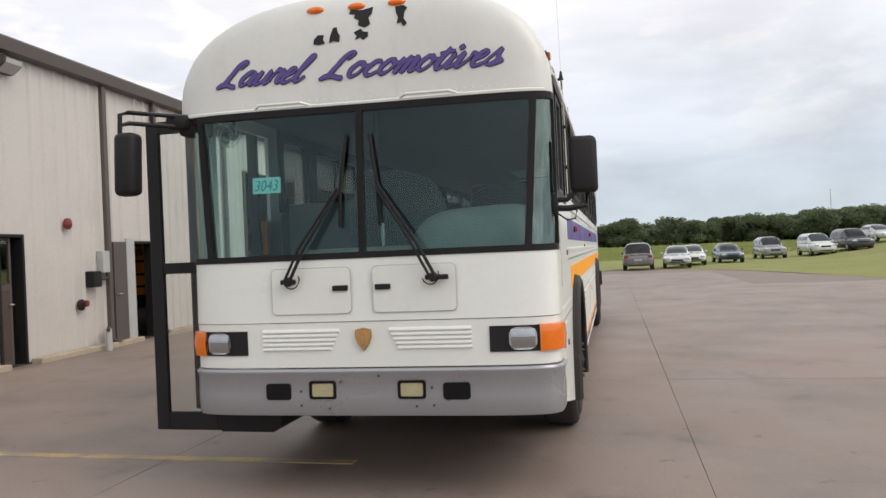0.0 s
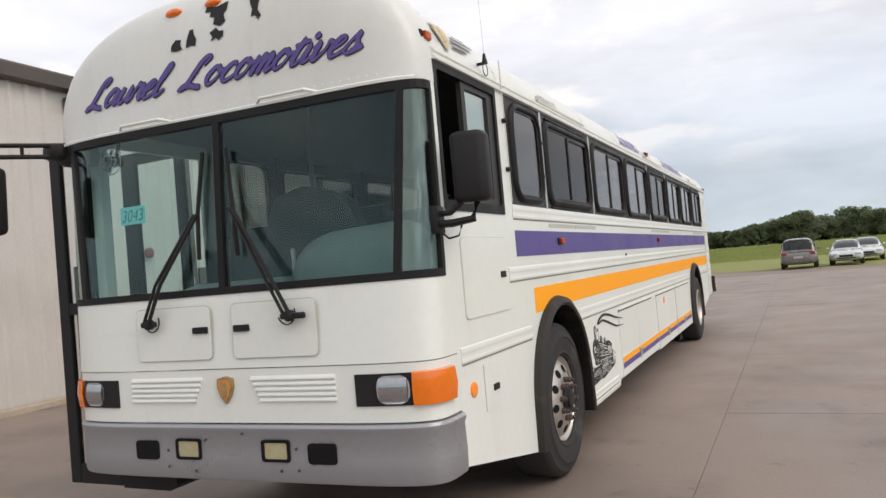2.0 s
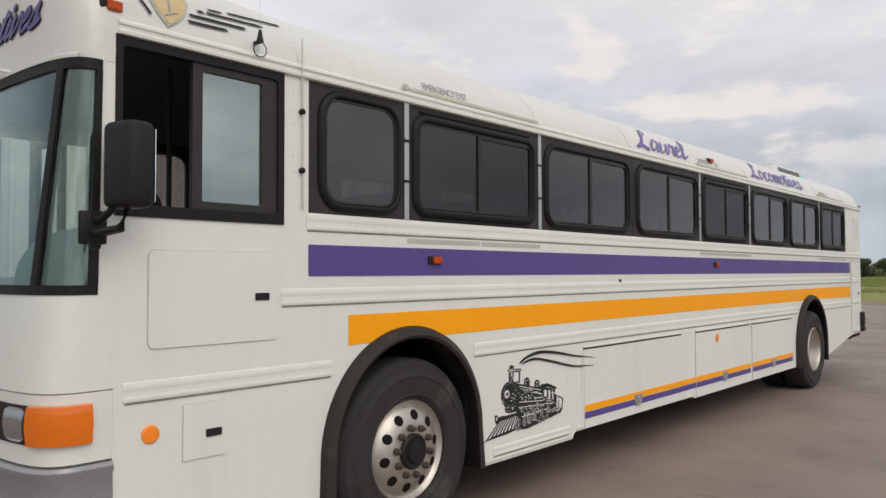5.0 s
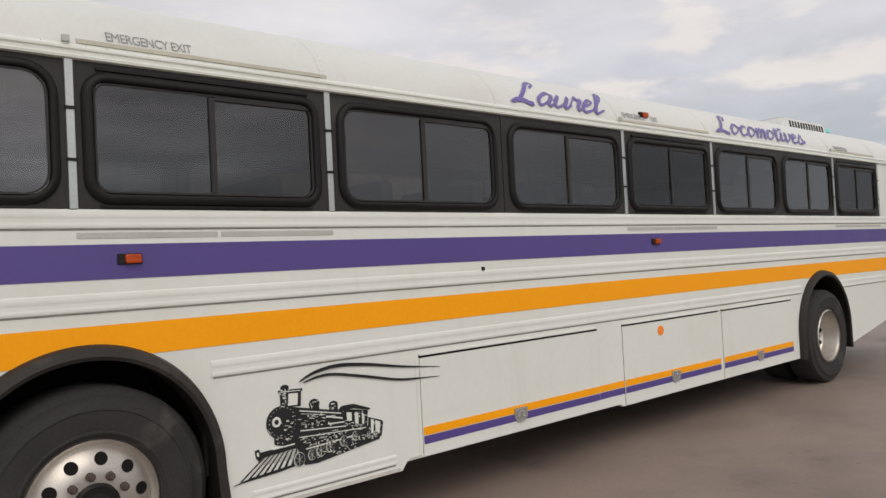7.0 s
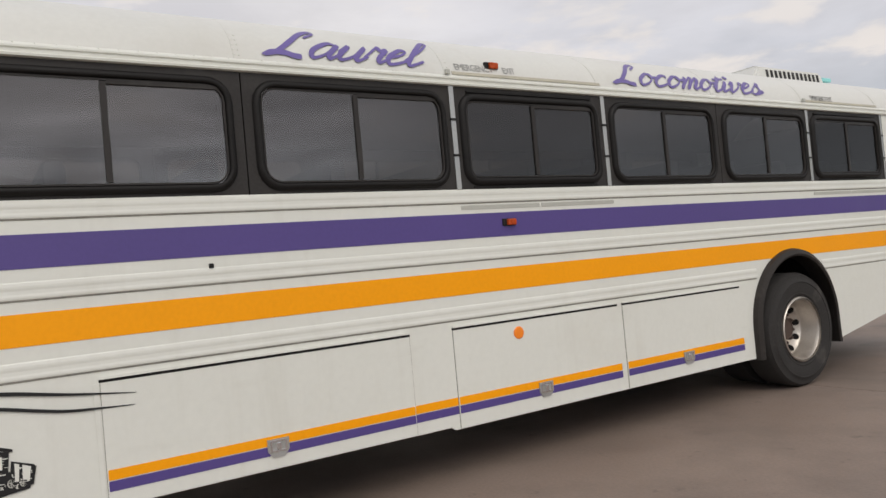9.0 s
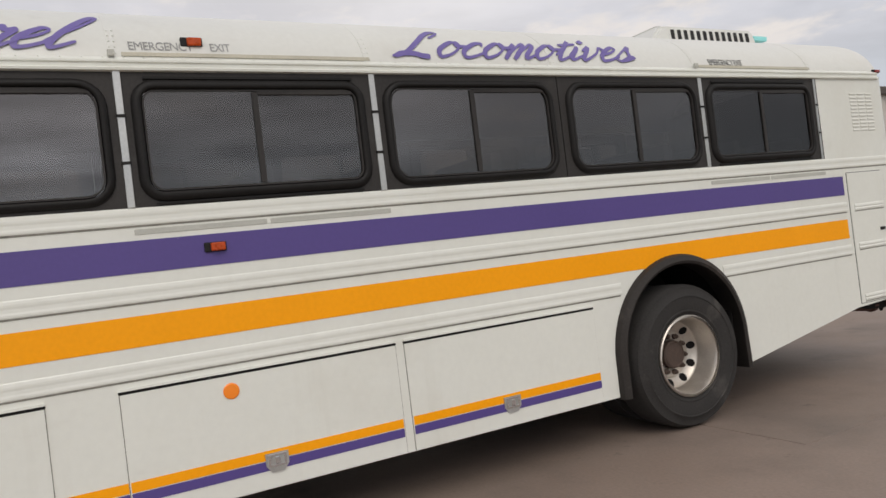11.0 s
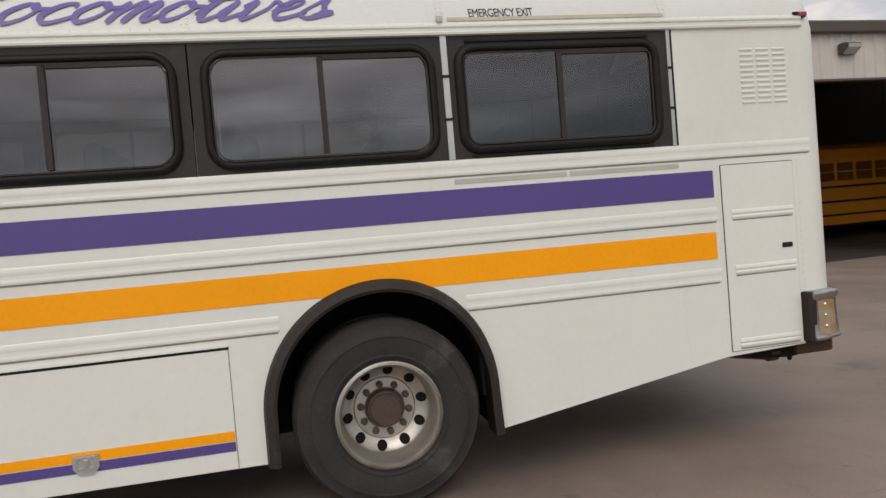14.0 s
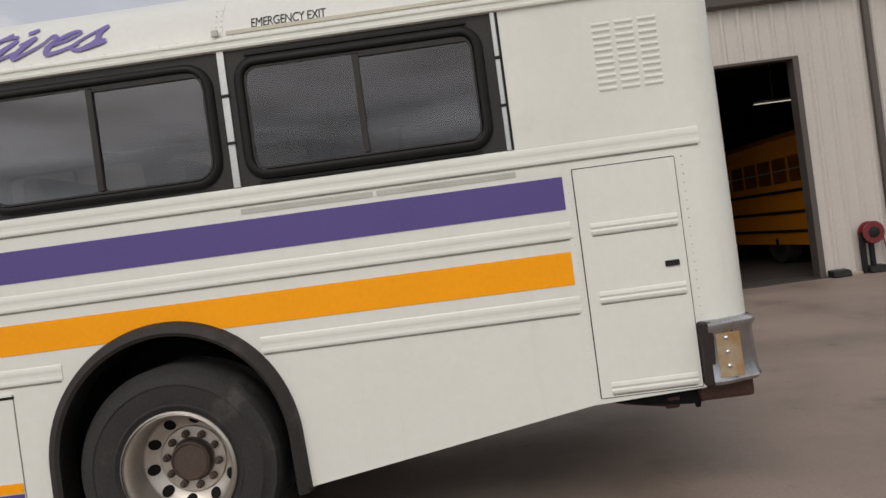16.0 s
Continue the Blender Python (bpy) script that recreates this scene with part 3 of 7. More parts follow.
def sliced(bm, axis, size, n=8):
    """Cut a flat mesh across, so that it can bend."""
    normal = [(1, 0, 0), (0, 1, 0)][axis]
    for k in range(-1, n + 1):
        bmesh.ops.bisect_plane(bm, geom=[*bm.verts, *bm.edges, *bm.faces], dist=1e-6, plane_co=[c * size * (k + 0.5) / n for c in normal], plane_no=normal)
    bmesh.ops.triangulate(bm, faces=bm.faces)

# ---- the bus ----
W = 1.22                      # half the width
FRONT_Y, FRONT_D, SKEW = 0.0, 0.31, 0.028  # where the nose begins to bend, and how far it reaches
ROOF_Z, ROOF_H, CAP_H = 2.50, 0.645, 0.74
bus = tagged(new("bus"), "white coach-style school bus with purple and orange stripes, parked on concrete", "bus")
bus.empty_display_size = 0.3
bus.matrix_basis = pose(0, 0, 0.055)

# plan of the nose by length along it, 0 in the middle, growing to the +x side
_th = [math.pi * (k / 2000 - math.sin(2 * math.pi * k / 1000) / (4 * math.pi) * 0.98) for k in range(2001)]
_nose = [(W * math.copysign(abs(math.cos(a)) ** 0.34, -math.cos(a)), FRONT_Y - FRONT_D * abs(math.sin(a)) ** 0.34) for a in _th]
_nose = [(x, y + SKEW * x) for x, y in _nose]
_len = [0.0]
for _a, _b in zip(_nose, _nose[1:]):
    _len.append(_len[-1] + math.hypot(_b[0] - _a[0], _b[1] - _a[1]))
_len = np.array(_len) - _len[-1] / 2
_nx, _ny = np.array([p[0] for p in _nose]), np.array([p[1] for p in _nose])
NOSE = float(_len[-1] - _len[0])


def nose(s, off=0.0):
    """A point of the nose's plan at length s, moved outwards by off."""
    x, y = float(np.interp(s, _len, _nx)), float(np.interp(s, _len, _ny))
    e = 0.01
    tx, ty = float(np.interp(s + e, _len, _nx) - np.interp(s - e, _len, _nx)), float(np.interp(s + e, _len, _ny) - np.interp(s - e, _len, _ny))
    d = math.hypot(tx, ty) or 1
    return x + off * ty / d, y - off * tx / d


def along(x):
    """The length along the nose at x."""
    return float(np.interp(x, _nx, _len))


def nose3(s, off, z):
    """The same in space: the windshield leans back over the fascia."""
    x, y = nose(s, off)
    lean = 0.0 if z < 1.479 else (0.040 + 0.080 * (z - 1.48) / 0.98) * (0.64 + 0.36 * x / W)
    return x, y + lean * min(1.0, max(0.0, (FRONT_Y - y) / FRONT_D)), z


def nose_slab(bm, s0, s1, z0, z1, inside, outside, n=None, lean=0.0):
    """A curved plate on the nose."""
    n = n or max(2, int(abs(s1 - s0) / 0.05) + 1)
    ss = [s0 + (s1 - s0) * k / n for k in range(n + 1)]
    outer = [[nose3(s, outside, z) for s in ss] for z in (z0, z1)]
    inner = [[nose3(s, inside, z) for s in ss] for z in (z0, z1)]
    return slab(bm, outer, inner)


def nose_prism(bm, pts, inside, outside):
    """A plate of any outline, (x, z) points, on the nose."""
    lo, hi = [], []
    for x, z in pts:
        s = along(x)
        lo.append(bm.verts.new(nose3(s, inside, z))); hi.append(bm.verts.new(nose3(s, outside, z)))
    bm.faces.new(lo[::-1]); bm.faces.new(hi)
    for i in range(len(pts)):
        j = (i + 1) % len(pts)
        bm.faces.new((lo[i], lo[j], hi[j], hi[i]))
    return bm


def nose_ring(bm, outer, inner, inside, outside):
    rows = []
    for loop, off in ((outer, inside), (outer, outside), (inner, outside), (inner, inside)):
        rows.append([bm.verts.new(nose3(along(x), off, z)) for x, z in loop])
    n = len(outer)
    for k in range(4):
        r, q = rows[k], rows[(k + 1) % 4]
        for i in range(n):
            j = (i + 1) % n
            bm.faces.new((r[i], r[j], q[j], q[i]))
    return bm


# lower nose: a fascia from the bumper to the windshield, with a fold under the hatches
bm = bmesh.new()
nose_slab(bm, -NOSE / 2, NOSE / 2, 0.79, 1.0765, -0.02, 0.0, 90)
nose_slab(bm, -NOSE / 2, NOSE / 2, 1.0815, 1.479, -0.02, 0.004, 90)
part("front_fascia", bm, WHITE, bus, "white painted front panel", smooth=30)

# bumper
bm = bmesh.new()
prof = [(0.492, -0.02), (0.482, 0.002), (0.496, 0.010), (0.61, 0.014), (0.735, 0.010), (0.750, 0.020), (0.766, 0.021), (0.780, 0.010), (0.785, -0.02)]
ss = [-NOSE / 2 + NOSE * k / 72 for k in range(73)]
outer = [[(*nose(s, off), z) for s in ss] for z, off in prof]
inner = [[(*nose(s, -0.03), 0.492 + 0.293 * i / (len(prof) - 1)) for s in ss] for i in range(len(prof))]
slab(bm, outer, inner)
bumper = part("front_bumper", bm, BUMPER, bus, "dull silver front bumper with scuffs", smooth=40)
# tow holes are not cut: near-black plates stand for their shade
for x in (-0.585, 0.585):
    bm = bmesh.new()
    nose_prism(bm, rrect(x - 0.085, x + 0.085, 0.585, 0.69, 0.02), 0.005, 0.020)
    part("tow_opening", bm, UNDER, bumper, "near-black plate for the shade in a tow hole")
for x in (-0.285, 0.30):
    bm = bmesh.new()
    nose_ring(bm, rrect(x - 0.09, x + 0.09, 0.590, 0.705, 0.018), rrect(x - 0.072, x + 0.072, 0.605, 0.690, 0.012), -0.03, 0.020)
    part("fog_lamp", bm, UNDER, bumper, "black-framed fog lamp")
    bm = bmesh.new()
    nose_prism(bm, rrect(x - 0.073, x + 0.073, 0.604, 0.691, 0.012), -0.02, 0.015)
    part("lens", bm, FOG_YELLOW, bumper, "yellowish fog lamp lens")
bolt_bm = bmesh.new()
lathe(bolt_bm, [(0.008, 0), (0.008, 0.004), (0.004, 0.006)], "y", (0, 0, 0), 8)
bolt_seed = part("bolt", bolt_bm, HUB_RUST, bumper)
bolt_seed.matrix_basis = pose(-0.16, nose(along(-0.16), 0.018)[1], 0.70, 180)
for x, z in ((-0.43, 0.64), (-0.43, 0.55), (0.43, 0.66), (0.44, 0.55), (-0.24, 0.53), (0.33, 0.545), (0.09, 0.735)):
    shared("bolt", bolt_seed.data, bumper, (x, nose(along(x), 0.017)[1], z), (180, 0, 0))

# head lamps
for sg in (-1, 1):
    bm = bmesh.new()
    s0, s1 = along(0.80), NOSE / 2 - 0.09
    se = along(1.10)
    nose_slab(bm, sg * s0, sg * se, 0.872, 1.03, -0.02, 0.008)
    lamp = part("headlight", bm, BLACK, bus, "black bezel with a sealed round-cornered lamp")
    bm = bmesh.new()
    nose_prism(bm, [(sg * x, z) for x, z in rrect(0.918, 1.085, 0.882, 1.020, 0.05, 6)], 0.0, 0.012)
    part("lens", bm, LAMP_SILVER, lamp, "silvered clear lens")
    bm = bmesh.new()
    flutes = [along(0.930) + (along(1.073) - along(0.930)) * k / 64 for k in range(65)]
    rows = [[(*nose(sg * f, 0.0125 + 0.010 * (1 - v * v) + 0.0005 * math.cos(k * math.pi / 2.5)), 0.951 + 0.058 * v) for k, f in enumerate(flutes)] for v in (-1, -0.6, -0.2, 0.2, 0.6, 1)]
    grid(bm, rows)
    part("fluted_glass", bm, LAMP_GLASS, lamp, "bright fluted lamp glass", smooth=60)
    bm = bmesh.new()
    prof = [(0.868, 0.0), (0.872, 0.024), (0.955, 0.034), (1.03, 0.024), (1.034, 0.0)]
    ss = [sg * (se + (s1 - se) * k / 10) for k in range(11)]
    slab(bm, [[(*nose(s, o), z) for s in ss] for z, o in prof], [[(*nose(s, max(-0.004, o - 0.006)), z) for s in ss] for z, o in prof])
    signal = part("turn_signal", bm, AMBER_CLEAR, lamp, "amber wrap-round turn signal", smooth=30)
    bm = bmesh.new()
    mid = (se + s1) / 2
    bowl = [[(*nose(sg * (se + 0.006 + (s1 - se - 0.012) * k / 16), 0.006 + 0.014 * abs((k - 6) / 10) ** 1.5), 0.874 + 0.154 * q / 6) for k in range(17)] for q in range(7)]
    slab(bm, bowl, [[(*nose(sg * (se + 0.006 + (s1 - se - 0.012) * k / 16), 0.002), 0.874 + 0.154 * q / 6) for k in range(17)] for q in range(7)])
    part("reflector", bm, LAMP_SILVER, signal, "silvered bowl behind the amber lens", smooth=40)

# louvred panels beside the badge, hatches over them
for sg in (-1, 1):
    for k in range(5):
        z = 0.90 + 0.028 * k
        cut = 0.165 + 0.014 * (4 - k)
        bm = bmesh.new()
        prof = [(z, -0.001), (z + 0.003, 0.011), (z + 0.008, 0.0125), (z + 0.019, 0.006), (z + 0.026, -0.001)]
        ss = [sg * (along(cut) + (along(0.69) - along(cut)) * q / 8) for q in range(9)]
        slab(bm, [[(*nose(s, o), zz) for s in ss] for zz, o in prof], [[(*nose(s, -0.004), zz) for s in ss] for zz, o in prof])
        part("louvre", bm, WHITE, bus, smooth=50)
    bm = bmesh.new()
    nose_prism(bm, rrect(*sorted((sg * 0.075, sg * 0.605)), 1.135, 1.425, 0.03), 0.0, 0.010)
    hatch = part("front_hatch", bm, WHITE, bus, "white rounded service hatch")
    bm = bmesh.new()
    nose_ring(bm, rrect(*sorted((sg * 0.070, sg * 0.610)), 1.130, 1.430, 0.034), rrect(*sorted((sg * 0.075, sg * 0.605)), 1.135, 1.425, 0.03), 0.003, 0.0065)
    part("seal", bm, TAPE, hatch, "grey hatch seal")
    bm = bmesh.new()
    nose_prism(bm, rrect(sg * 0.14 - 0.05, sg * 0.14 + 0.05, 1.277, 1.312, 0.006), 0.008, 0.022)
    part("handle", bm, BLACK, hatch, "black recessed pull handle")

# badge: a plain brass shield
bm = bmesh.new()
shield = [(-0.050, 1.028), (0.0, 1.040), (0.050, 1.028), (0.053, 0.985), (0.036, 0.935), (0.0, 0.892), (-0.036, 0.935), (-0.053, 0.985)]
nose_prism(bm, shield, 0.0, 0.018)
badge = part("badge", bm, BRONZE, bus, "brass shield badge")
bm = bmesh.new()
nose_prism(bm, [(x * 0.78, 0.972 + (z - 0.972) * 0.78) for x, z in shield], 0.018, 0.0215)
part("inlay", bm, BADGE_ORANGE, badge, "worn orange inlay")
bm = bmesh.new()
nose_prism(bm, [(-0.014, 1.005), (0.014, 1.005), (0.014, 0.935), (-0.014, 0.935)], 0.0215, 0.0245)
part("mark", bm, BRONZE, badge)

# windshield: frame bars, posts and four panes
s_post, s_end = along(1.115), NOSE / 2 - 0.075
bm = bmesh.new()
nose_slab(bm, -s_end, s_end, 1.48, 1.520, -0.045, 0.010, 72)
frame_ws = part("windshield_frame", bm, GASKET, bus, "black rubber windshield surround", smooth=30)
bm = bmesh.new()
nose_slab(bm, -s_end, s_end, 2.425, 2.470, -0.045, 0.010, 72)
part("top_bar", bm, GASKET, frame_ws)
def leaning(bm, s0, s1, z0, z1, inside, outside):
    """A plate on the nose between two edges, each given by its length along the nose at the sill and at the top."""
    n = max(3, int(abs(s1[1] - s0[1]) / 0.05) + 1)
    rows = []
    for off in (outside, inside):
        face = []
        for z in (z0, z1):
            t = (z - 1.48) / 0.98
            a, b = s0[0] + (s0[1] - s0[0]) * t, s1[0] + (s1[1] - s1[0]) * t
            face.append([nose3(a + (b - a) * k / n, off, z) for k in range(n + 1)])
        rows.append(face)
    return slab(bm, *rows)


def edge(s, d=0.0):
    """A post's line: the corner posts stand further in at the sill."""
    low = s - math.copysign(0.065, s) if abs(abs(s) - s_post) < 0.01 else s
    return low + d, s + d


for s in (0.0, s_post, -s_post, s_end - 0.02, -s_end + 0.02):
    bm = bmesh.new()
    leaning(bm, edge(s, -0.02), edge(s, 0.02), 1.520, 2.425, -0.045, 0.012)
    part("post", bm, GASKET, frame_ws)
for a, b in ((edge(-s_end + 0.04), edge(-s_post, -0.02)), (edge(-s_post, 0.02), edge(-0.02)), (edge(0.02), edge(s_post, -0.02)), (edge(s_post, 0.02), edge(s_end - 0.04))):
    bm = bmesh.new()
    leaning(bm, a, b, 1.515, 2.43, -0.012, -0.004)
    pane = part("windshield_pane", bm, CORNER_GLASS if abs(a[1] + b[1]) > 2 * s_post else WINDSHIELD, bus, "greenish windshield glass", smooth=30)
    pane.visible_shadow = False

for sg in (-1, 1):
    bm = bmesh.new()
    nose_slab(bm, sg * (s_end + 0.001), sg * NOSE / 2, 1.476, 2.50, -0.03, 0.003, 6)
    part("corner_pillar", bm, WHITE, bus, "white front corner pillar", smooth=30)

# number slip behind the glass, kept by the left pane
bm = bmesh.new()
nose_prism(bm, rrect(-0.74, -0.545, 1.93, 2.035, 0.003), -0.022, -0.020)
slip = part("number_slip", bm, PAPER, bus, "pale blue paper slip with a number on it")
bm = letters("3043", 0.165, 0.070, shear=0.25)
for v in bm.verts:
    x, z = -0.725 + v.co.x, 1.947 + v.co.y
    v.co = nose3(along(x), -0.0185, z)
part("number", bm, INK, slip)

# roof: one shell, with domed ends
def roof_half(z, rise=ROOF_H):
    return W * max(0.0, 1 - max(0.0, (z - ROOF_Z) / rise) ** 2.5) ** 0.4


def roof_z(x, rise=ROOF_H):
    return ROOF_Z + rise * max(0.0, 1 - (abs(x) / W) ** 2.5) ** 0.4


REAR_Y, CAP_Y, CAP_D = 12.62, 0.08, 0.285
levels = [2.47, 2.50] + [ROOF_Z + CAP_H * math.sin(radians(90 * k / 18)) ** 0.8 for k in range(1, 18)] + [ROOF_Z + CAP_H * 0.9995]


def bulge(x):
    """The moulded cap stands out more on the doorway's side."""
    return 0.08 * max(0.0, -x / W)


def cap_row(z, off=0.0):
    h = max(0.0, (z - ROOF_Z) / CAP_H)
    w, q = roof_half(z, CAP_H) + off, max(0.0, 1 - h ** 4.5) ** (1 / 4.5)
    row = []
    for k in range(49):
        a = math.pi * k / 48
        x = w * math.copysign(abs(math.cos(a)) ** 0.36, -math.cos(a))
        y = CAP_Y - (CAP_D * q * (1 + 2.2 * bulge(x)) + off) * abs(math.sin(a)) ** 0.36 + SKEW * x
        if z < 2.59 and x > 0:      # stops short of the driver's window
            y = min(y, 0.027)
        row.append((x * (1 + bulge(x)), y, z + (off if h > 0.5 else 0)))
    return row


def cap_y(x, z):
    """The front cap's surface at x and z."""
    h = max(0.0, (z - ROOF_Z) / CAP_H)
    x = x / (1 + bulge(x))
    return CAP_Y - CAP_D * (1 + 2.2 * bulge(x)) * max(0.0, 1 - h ** 4.5) ** (1 / 4.5) * max(0.0, 1 - (abs(x) / roof_half(z, CAP_H)) ** 5.5) ** (1 / 5.5) + SKEW * x


bm = bmesh.new()
grid(bm, [cap_row(z, 0.006) for z in levels])
grid(bm, [cap_row(2.47, 0.006), cap_row(2.47, -0.05)])
cap = part("front_cap", bm, ROOF_WHITE, bus, "white domed fibreglass front cap", smooth=50)
bm = bmesh.new()
gut = slice(7, 42)
grid(bm, [[(p[0], p[1], z) for p in cap_row(2.47, o)[gut]] for z, o in ((2.477, 0.006), (2.472, 0.020), (2.486, 0.022), (2.496, 0.008))])
part("rain_gutter", bm, WHITE, cap, smooth=30)
bm = bmesh.new()
xs_roof = [W * math.sin(radians(90 * k / 30)) ** 0.6 if k else 0.0 for k in range(31)]
prof = [(W, 2.60)] + [(x, roof_z(x)) for x in reversed(xs_roof) if roof_z(x) > 2.61]
prof = prof + [(-x, z) for x, z in reversed(prof[:-1])]
ys = [0.07, 0.6, 1.03] + [1.79 + 0.7 * k for k in range(16)]
front_rows = []
for y in (0.07, 0.25, 0.45, 0.65, 0.85, 1.05, 1.25):
    t = max(0.0, min(1.0, (y - 0.07) / 1.18))
    grown_by = 1 + (CAP_H / ROOF_H - 1) * (1 - t * t * (3 - 2 * t))
    front_rows.append([(x, y, 2.60 + (z - 2.60) * grown_by) for x, z in prof])
grid(bm, front_rows + [[(x, y, z) for x, z in prof] for y in ys if 1.3 < y < REAR_Y] + [[(x, REAR_Y, z) for x, z in prof]])
def corner_in(y):
    """How far the rounded rear corner draws the plan in."""
    return (W - 0.21 + math.sqrt(max(0.0, 0.21 ** 2 - max(0.0, y - 12.67) ** 2))) / W


rear_rows = [[(x * corner_in(y), y, z) for x, z in prof] for y in (12.67, 12.70, 12.73, 12.76)]
for k in range(1, 13):
    a = radians(90 * k / 12)
    y = 12.76 + 0.117 * math.sin(a)
    rear_rows.append([(x * corner_in(y), y, 2.58 + (z - 2.58) * max(0.0, math.cos(a)) ** 0.45) for x, z in prof])
grid(bm, [[(x, REAR_Y, z) for x, z in prof]] + rear_rows)
roof = part("roof", bm, ROOF_WHITE, bus, "white curved metal roof with riveted seams", smooth=40)
bm = bmesh.new()
grid(bm, [[(x * 0.975, y, 2.60 + (z - 2.60) * 0.93) for x, z in prof] for y in (0.10, 6.0, 12.5)])
part("ceiling_lining", bm, CABIN_PALE, bus, smooth=40)

# roof seams and rivets
def side_x(z, sg=1, off=0.0):
    """The outer x of the body or roof at height z."""
    return sg * ((W if z < 2.60 else roof_half(z)) + off)


seam_zs = [2.665 + 0.53 * k / 14 for k in range(15)]
for y in (1.03, 3.2, 4.65, 6.1, 7.525, 8.93, 10.33, 11.74):
    bm = bmesh.new()
    sx = [(side_x(z, 1, 0.003), z) for z in seam_zs if side_x(z) > 0.3]
    outer = [[(x, yy, z) for x, z in sx] for yy in (y - 0.022, y + 0.022)]
    inner = [[(x - 0.012, yy, z - 0.006) for x, z in sx] for yy in (y - 0.024, y + 0.024)]
    slab(bm, outer, inner)
    part("roof_seam", bm, ROOF_WHITE, roof, smooth=40)

def rivet_rows():
    """All small rivets of the left side as one mesh."""
    bm = bmesh.new()

    def dot(x, y, z, r=0.0065):
        vs = [bm.verts.new((x - 0.001, y + r * math.cos(a), z + r * math.sin(a))) for a in (0, 1.05, 2.09, 3.14, 4.19, 5.24)]
        top = bm.verts.new((x + 0.005, y, z))
        for i in range(6):
            bm.faces.new((vs[i], vs[(i + 1) % 6], top))
    for y in (1.03, 3.2, 4.65, 6.1, 7.525, 8.93, 10.33, 11.74):
        for k in range(5):
            z = 2.70 + 0.035 * k
            for dy in (-0.013, 0.013):
                dot(side_x(z, 1, 0.004), y + dy, z, 0.0055)
    for k in range(120):
        y = 1.1 + 0.097 * k
        if y < 12.6:
            dot(W + 0.009, y, 2.668, 0.004)
    for k in range(26):
        dot(W + 0.001, 12.60, 0.62 + 0.045 * k, 0.006)
        dot(W + 0.001, 12.015, 0.60 + 0.045 * k, 0.005)
    for k in range(9):
        for y in (0.96, 1.005):
            dot(W + 0.001, y, 1.92 + 0.085 * k, 0.005)
    for k in range(40):
        x = -1.0 + 2.0 * k / 39
        y = cap_y(x, 2.52) - 0.006
        vs = [bm.verts.new((x + 0.006 * math.cos(a), y + 0.001, 2.52 + 0.006 * math.sin(a))) for a in (0, 1.05, 2.09, 3.14, 4.19, 5.24)]
        top = bm.verts.new((x, y - 0.005, 2.52))
        for i in range(6):
            bm.faces.new((vs[i], vs[(i + 1) % 6], top))
    return bm


part("rivets", rivet_rows(), RIVET, bus, "rows of small body rivets", kind="stuff")

# ---- body sides ----
AF, AR, ARCH = 1.82, 9.845, 0.672   # wheel arch centres and radius
ARCH_Z = 0.555


def arch_points(cy, r, z_end, pinch=0.040, fore=0.02):
    """An arch from front to rear, over a wheel; fore: how far its front leg draws in."""
    fore = min(pinch, 0.004 if cy > 5 else fore)
    pts = [(cy - r + fore * 0.6, z_end)]
    for k in range(49):
        c, h = math.cos(radians(180 * k / 48)), math.sin(radians(180 * k / 48))
        pts.append((cy - r * c + (fore if c > 0 else pinch) * c * abs(c) ** 0.5, ARCH_Z + r * h))
    return pts + [(cy + r - pinch * (0.7 if cy > 5 else 0.3), z_end)]


def lower_panel(sg):
    bm = bmesh.new()
    front = 0.035
    pts = [(front, 0.50)] if sg > 0 else [(0.90, 0.33)]
    pts += arch_points(AF, ARCH, 0.285)
    pts += [(3.62, 0.27), (3.66, 0.32), (5.87, 0.32), (5.90, 0.298)]
    pts += arch_points(AR, ARCH, 0.30)
    pts += [(12.0, 0.540), (12.58, 0.562), (12.58, 1.885), (1.045, 1.885), (1.045, 1.815)]
    pts += [(front, 1.815)] if sg > 0 else [(0.90, 1.815)]
    prism(bm, pts, "x", sg * (W - 0.03), sg * W)
    return part("side_panel", bm, WHITE, bus, "white side panel with a sloping rear skirt")


def rail(y0, y1, z, sg, h=0.088, name="rub_rail"):
    bm = bmesh.new()
    k = h / 0.088
    prof = [(-0.002, 0.0), (0.004, 0.002), (0.0060, 0.009), (0.0062, 0.018), (0.0042, 0.029), (0.0038, 0.046), (0.0054, 0.057), (0.0056, 0.068), (0.0036, 0.082), (-0.002, 0.092)]
    prism(bm, [(sg * (W + a), z + b * k) for a, b in prof], "y", y0, y1)
    bar = part(name, bm, WHITE, bus, "ribbed white rub rail")
    # thin grey strip: grime plus the rail's shadow, put in as colour
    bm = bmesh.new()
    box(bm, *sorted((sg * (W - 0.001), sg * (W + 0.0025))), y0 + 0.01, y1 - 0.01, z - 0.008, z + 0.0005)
    part("rail_seam", bm, SEAM_GREY, bar, "grey line of grime and painted shadow under the rail")
    return bar


def plate(y0, y1, z0, z1, thick, mat, name, parent=bus, label="", r=0.004, sg=1, base=0.0):
    bm = bmesh.new()
    prism(bm, rrect(y0, y1, z0, z1, r), "x", sg * (W + base - 0.002), sg * (W + base + thick))
    return part(name, bm, mat, parent, label)


PILLARS = [1.79, 3.20, 4.65, 6.10, 7.525, 8.93, 10.33, 11.74]
EXITS = {1, 4, 7}


